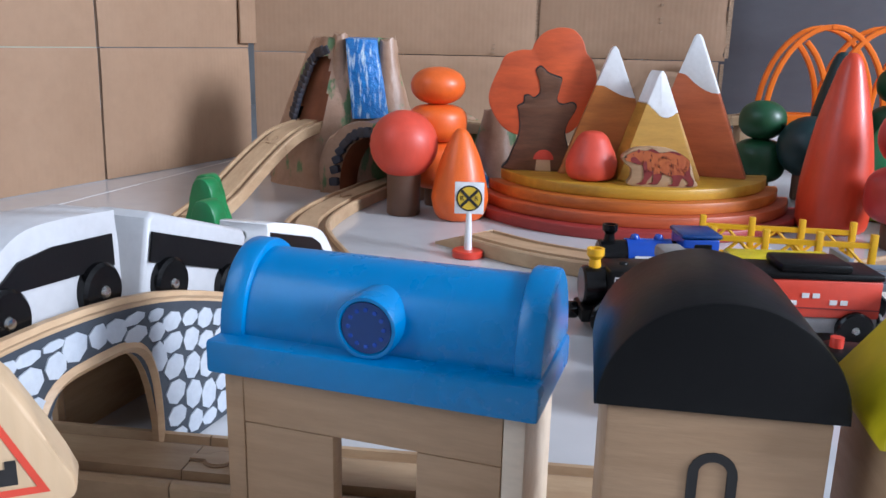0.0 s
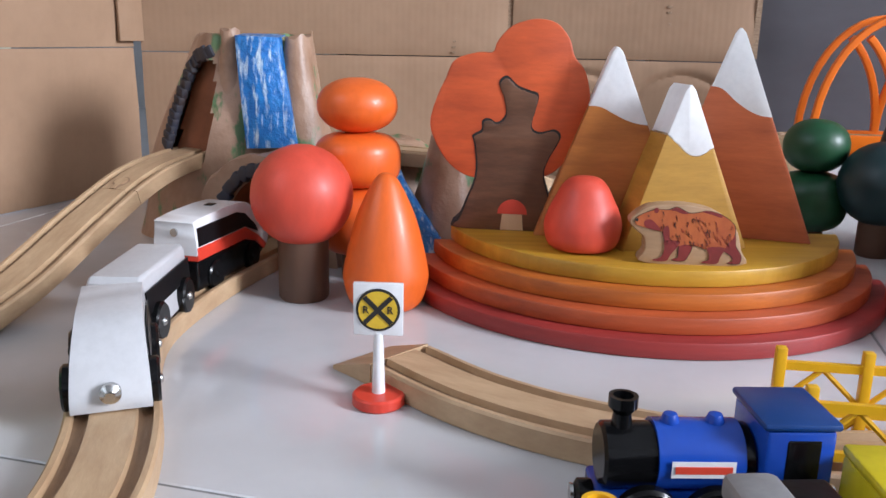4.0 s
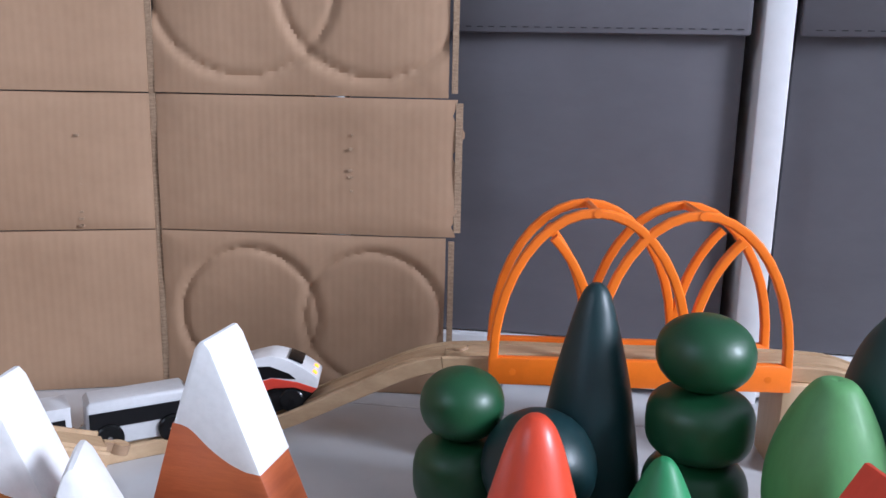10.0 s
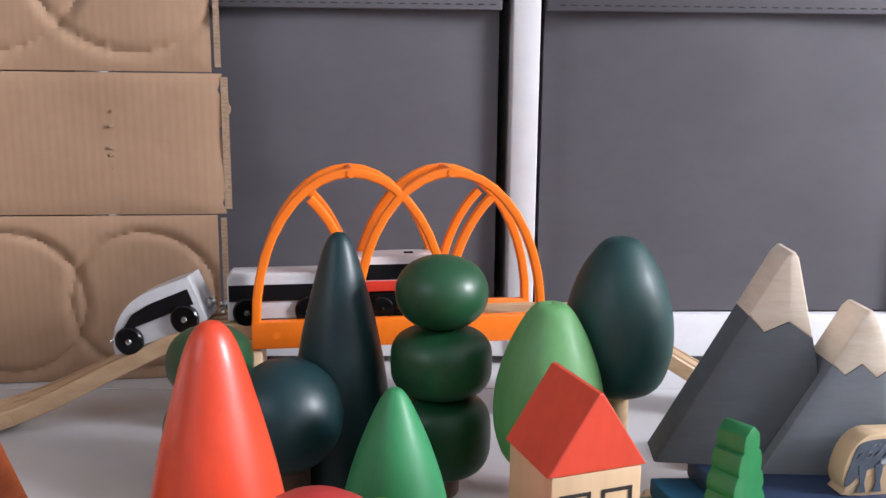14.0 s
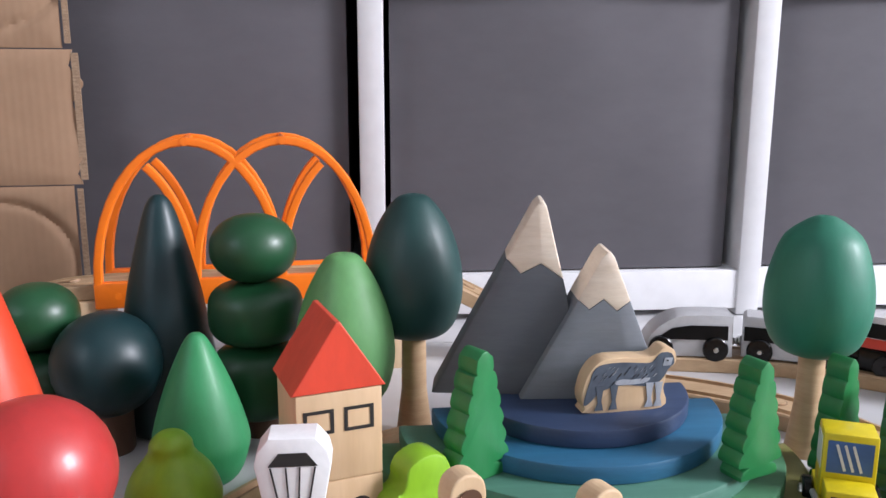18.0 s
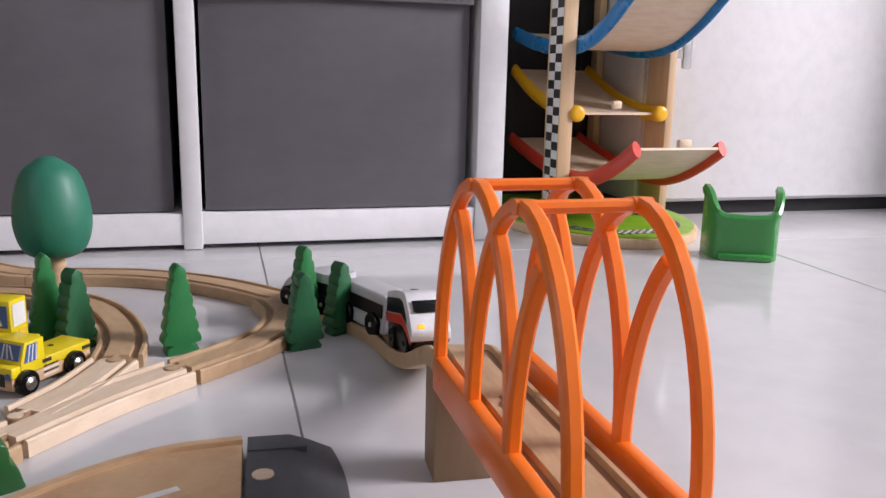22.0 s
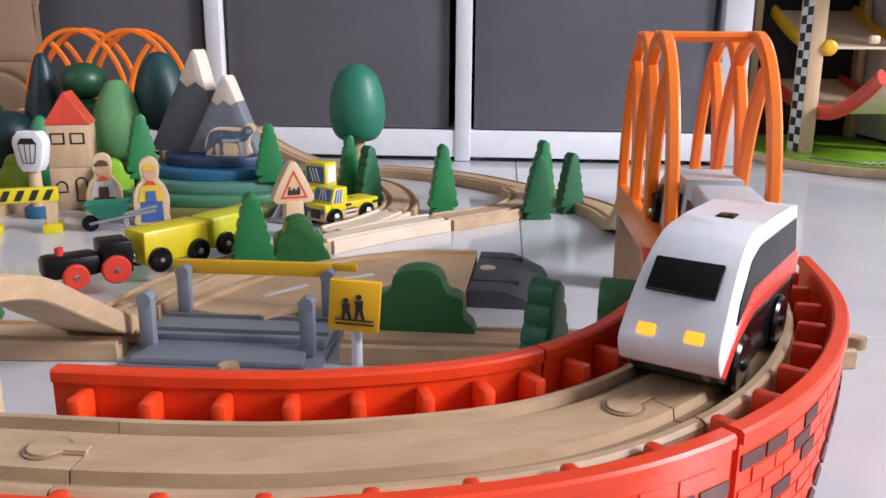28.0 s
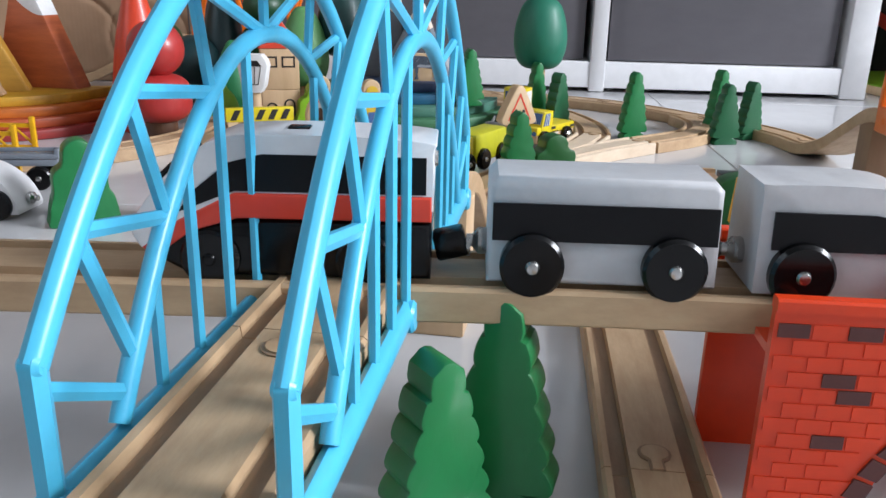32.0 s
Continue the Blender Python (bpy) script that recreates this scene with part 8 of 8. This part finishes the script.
# ---------------------------------------------------------------- toy garage and chair by the cupboard
def garage():
    g = thing("toy_garage", "wooden toy car garage tower with red, yellow, blue ramps", "toy garage", pose(1.835, 1.185, 0, 0, 0, -12))
    ell = [(0.012 + 0.150 * math.cos(2 * math.pi * i / 56), 0.065 + 0.220 * math.sin(2 * math.pi * i / 56)) for i in range(56)]
    part("base_edge", slab(ell, 0.0, 0.014, 0.002), PINE, g)
    part("base_top", slab([(x * 0.975, 0.065 + (y - 0.065) * 0.97) for x, y in ell], 0.0141, 0.0158, 0.0), LIME, g, "lime green printed base")
    road = [(0.012 + 0.092 * math.cos(radians(a)), -0.02 + 0.092 * math.sin(radians(a))) for a in range(200, 375, 7)]
    part("printed_road", slab(band(road, 0.020), 0.0159, 0.0162, 0), DKGREY, g)
    for k in range(1, 24, 2):
        part("road_dash", slab(band(road[k:k + 2], 0.0018), 0.0163, 0.0165, 0), PRINTPALE, g)
    for i in range(16):
        for j in range(4):
            part("chequer", box(-0.030 + i * 0.006, -0.024 + i * 0.006, -0.122 + j * 0.006, -0.116 + j * 0.006, 0.0166, 0.0169), PRINTPALE if (i + j) % 2 else INKLINE, g)
    post = part("front_post", box(-0.075, -0.053, 0.0, 0.050, 0.0159, 0.62, 0.001), PINE, g)
    for k in range(46):
        for c in range(2):
            part("chequer", box(-0.0756, -0.0752, 0.002 + c * 0.0205, 0.0225 + c * 0.0205, 0.017 + k * 0.013, 0.030 + k * 0.013), INKLINE if (k + c) % 2 == 0 else PRINTPALE, post)
    part("right_panel", box(0.106, 0.119, 0.0, 0.060, 0.0159, 0.62, 0.001), PINE, g)
    # added board: the dark of the recess behind the tower, put in as colour
    part("back_panel", box(-0.085, 0.118, 0.262, 0.268, 0.0159, 0.62, 0.001), SHADE_THREAD, g, "near-black board added for the shade behind the ramps")
    for x in (-0.084, 0.020, 0.106):
        part("rear_post", box(x, x + 0.013, 0.232, 0.256, 0.0159, 0.62, 0.001), PINE, g)

    def ramp(pts, m, xl, xr):
        run = smooth_loop(pts, 5, False)
        mid, hw = (xl + xr) / 2, (xr - xl) / 2 - 0.0065
        lane = sweep([(mid, y, z) for y, z in run], [(-hw, -0.0018), (hw, -0.0018), (hw, 0.0018), (-hw, 0.0018)])
        part("ramp_floor", lane, PALE, g)
        for x in (xl, xr):
            part("ramp_rail", sweep([(x, y, z) for y, z in run], round_section(0.012, 0.024, 12)), m, g)
    ramp([(0.25, 0.118), (0.16, 0.098), (0.06, 0.082), (-0.02, 0.081), (-0.08, 0.094), (-0.135, 0.118), (-0.175, 0.141)], TRAINRED, -0.046, 0.086)
    ramp([(0.25, 0.238), (0.17, 0.205), (0.10, 0.186), (0.045, 0.178), (0.003, 0.177)], YELLOW, -0.046, 0.096)
    ramp([(0.25, 0.300), (0.16, 0.282), (0.06, 0.273), (-0.02, 0.281), (-0.08, 0.306), (-0.135, 0.342), (-0.185, 0.385)], STATION, -0.046, 0.094)
    part("upper_deck", slab([(x * 0.62, 0.03 + y * 0.62) for x, y in ell], 0.392, 0.400, 0.001), LIME, g)
    for k, (y, z, x0, x1) in enumerate(((-0.168, 0.139, 0.020, 0.040), (-0.178, 0.380, 0.020, 0.040), (0.012, 0.182, 0.018, 0.034))):
        part("car_stop", box(x0, x1, y - 0.004, y + 0.005, z + 0.001, z + 0.014, 0.003), PALE, g)
    for x in (-0.046, 0.096):
        part("rail_cap", moved(lathe(bun(0.0125, -0.009, 0.006), 22), Matrix.Translation((x, 0.0, 0.177)) @ Matrix.Rotation(radians(90), 4, "X")), YELLOW, g)
    s = thing("toy_chair", "small glossy green plastic doll chair on its back", "toy chair", pose(1.871, 0.934, 0, 0, 0, -39))
    line = spline([(-0.047, 0.044, 0), (-0.043, 0.020, 0), (-0.038, 0.005, 0), (-0.031, 0, 0), (0, -0.001, 0), (0.031, 0, 0), (0.038, 0.005, 0), (0.043, 0.020, 0), (0.047, 0.044, 0)], 6)
    b = bmesh.new()
    rings = []
    for i, p in enumerate(line):
        d = (line[min(i + 1, len(line) - 1)] - line[max(i - 1, 0)]).normalized()
        nn = Vector((d.y, -d.x, 0))
        h = float(np.interp(abs(p.x), (0, 0.028, 0.036, 0.040, 0.044, 0.047), (0.061, 0.062, 0.067, 0.076, 0.090, 0.094)))
        rings.append([b.verts.new(p + nn * o + Vector((0, 0, z))) for o, z in ((-0.0028, 0), (0.0028, 0), (0.0028, h - 0.016), (0.0058, h - 0.011), (0.0062, h - 0.005), (0.0030, h), (-0.0030, h), (-0.0058, h - 0.006), (-0.0028, h - 0.013))])
    for r0, r1 in zip(rings, rings[1:]):
        for i in range(9):
            b.faces.new((r0[i], r1[i], r1[(i + 1) % 9], r0[(i + 1) % 9]))
    b.faces.new(rings[0])
    b.faces.new(rings[-1])
    part("back", b, GREENPL, s)
    part("rim", box(-0.0345, 0.0345, -0.0125, 0.001, 0.0, 0.0095, 0.0038), GREENPL, s)
    part("seat", box(-0.0365, 0.0365, 0.0045, 0.042, 0.022, 0.030, 0.002), GREENPL, s)


# ---------------------------------------------------------------- build
tiled_floor()
room()
storage_cabinet()
cardboard_screen()
right_corner()
railway()
trees()
flat_trees()
stages()
bear()
orange_bridge(pose(0.7285, 1.2875, 0.083, 0, 0, -7.6), "orange plastic double arch bridge over the back track")
orange_bridge(pose(1.2125, 0.4927, 0.083, 0, 0, 75), "orange plastic double arch bridge over the side track", 0.845, 0.0250, 0.955)
for x, y, t in ((0.612, 1.304, 82), (0.848, 1.271, 80), (0.814, 0.408, -20)):
    support_block(x, y, t, 0.0705)
support_block(1.2430, 0.608, -18, 0.0705, "wooden bridge support block coloured brown for its shade", 0.044, 0.03, SHADEBLOCK)
blue_bridge()
viaduct()
stone_bridge()
waterfall()
station()
blocks()
crossing_sign()
parked_trains()
village()
truck()
crossing()
garage()
ENGINE = engine()
CAR_1 = carriage()
CAR_2 = carriage(True, "grey wooden tail carriage with sloping end and black windows")


# ---------------------------------------------------------------- what moves
RUN = [(0, 0.575), (1, 0.685), (2, 0.776), (3, 0.88), (3.5, 0.922), (5.5, 1.076), (7.5, 1.2232), (9, 1.3662), (10, 1.4532), (11, 1.5152), (12, 1.5782), (13, 1.6732), (14, 1.7582), (14.5, 1.8132), (16.5, 2.1482), (17, 2.2172), (17.5, 2.2752), (18.5, 2.3732), (19, 2.4112), (19.5, 2.4532), (20, 2.4982), (20.5, 2.5452), (21, 2.5732), (21.5, 2.6052), (22, 2.6362), (23, 2.7132), (24.5, 2.8782), (25, 2.9082), (25.5, 2.9382), (27.5, 3.1232), (28, 3.1712), (28.5, 3.2182), (29, 3.2692), (30, 3.3682), (30.5, 3.4202), (31, 3.4752), (32, 3.5602)]


def motions():
    pts = spline(MAIN, 10)
    L = [0.0]
    for a, b in zip(pts, pts[1:]):
        L.append(L[-1] + (b - a).length)
    X = np.array([[p.x, p.y, p.z] for p in pts])
    ts, ss = [r[0] for r in RUN], [r[1] for r in RUN]

    def place(s):
        return Vector([float(np.interp(s, L, X[:, k])) for k in range(3)])

    def at(s, base):
        a, b = place(s - base), place(s + base)
        d = (b - a).normalized()
        m = (a + b) / 2
        m.z -= 0.0030
        yaw, pitch = math.atan2(d.y, d.x), -math.asin(d.z)
        return Matrix.Translation(m) @ Matrix.Rotation(yaw, 4, "Z") @ Matrix.Rotation(pitch, 4, "Y")

    times = [i * 0.25 for i in range(129)]
    for ob, back, base in ((ENGINE, 0.0, 0.026), (CAR_1, 0.1025, 0.0223), (CAR_2, 0.1865, 0.0223)):
        walk(ob, [(t, at(float(np.interp(t, ts, ss)) - back, base)) for t in times])


motions()
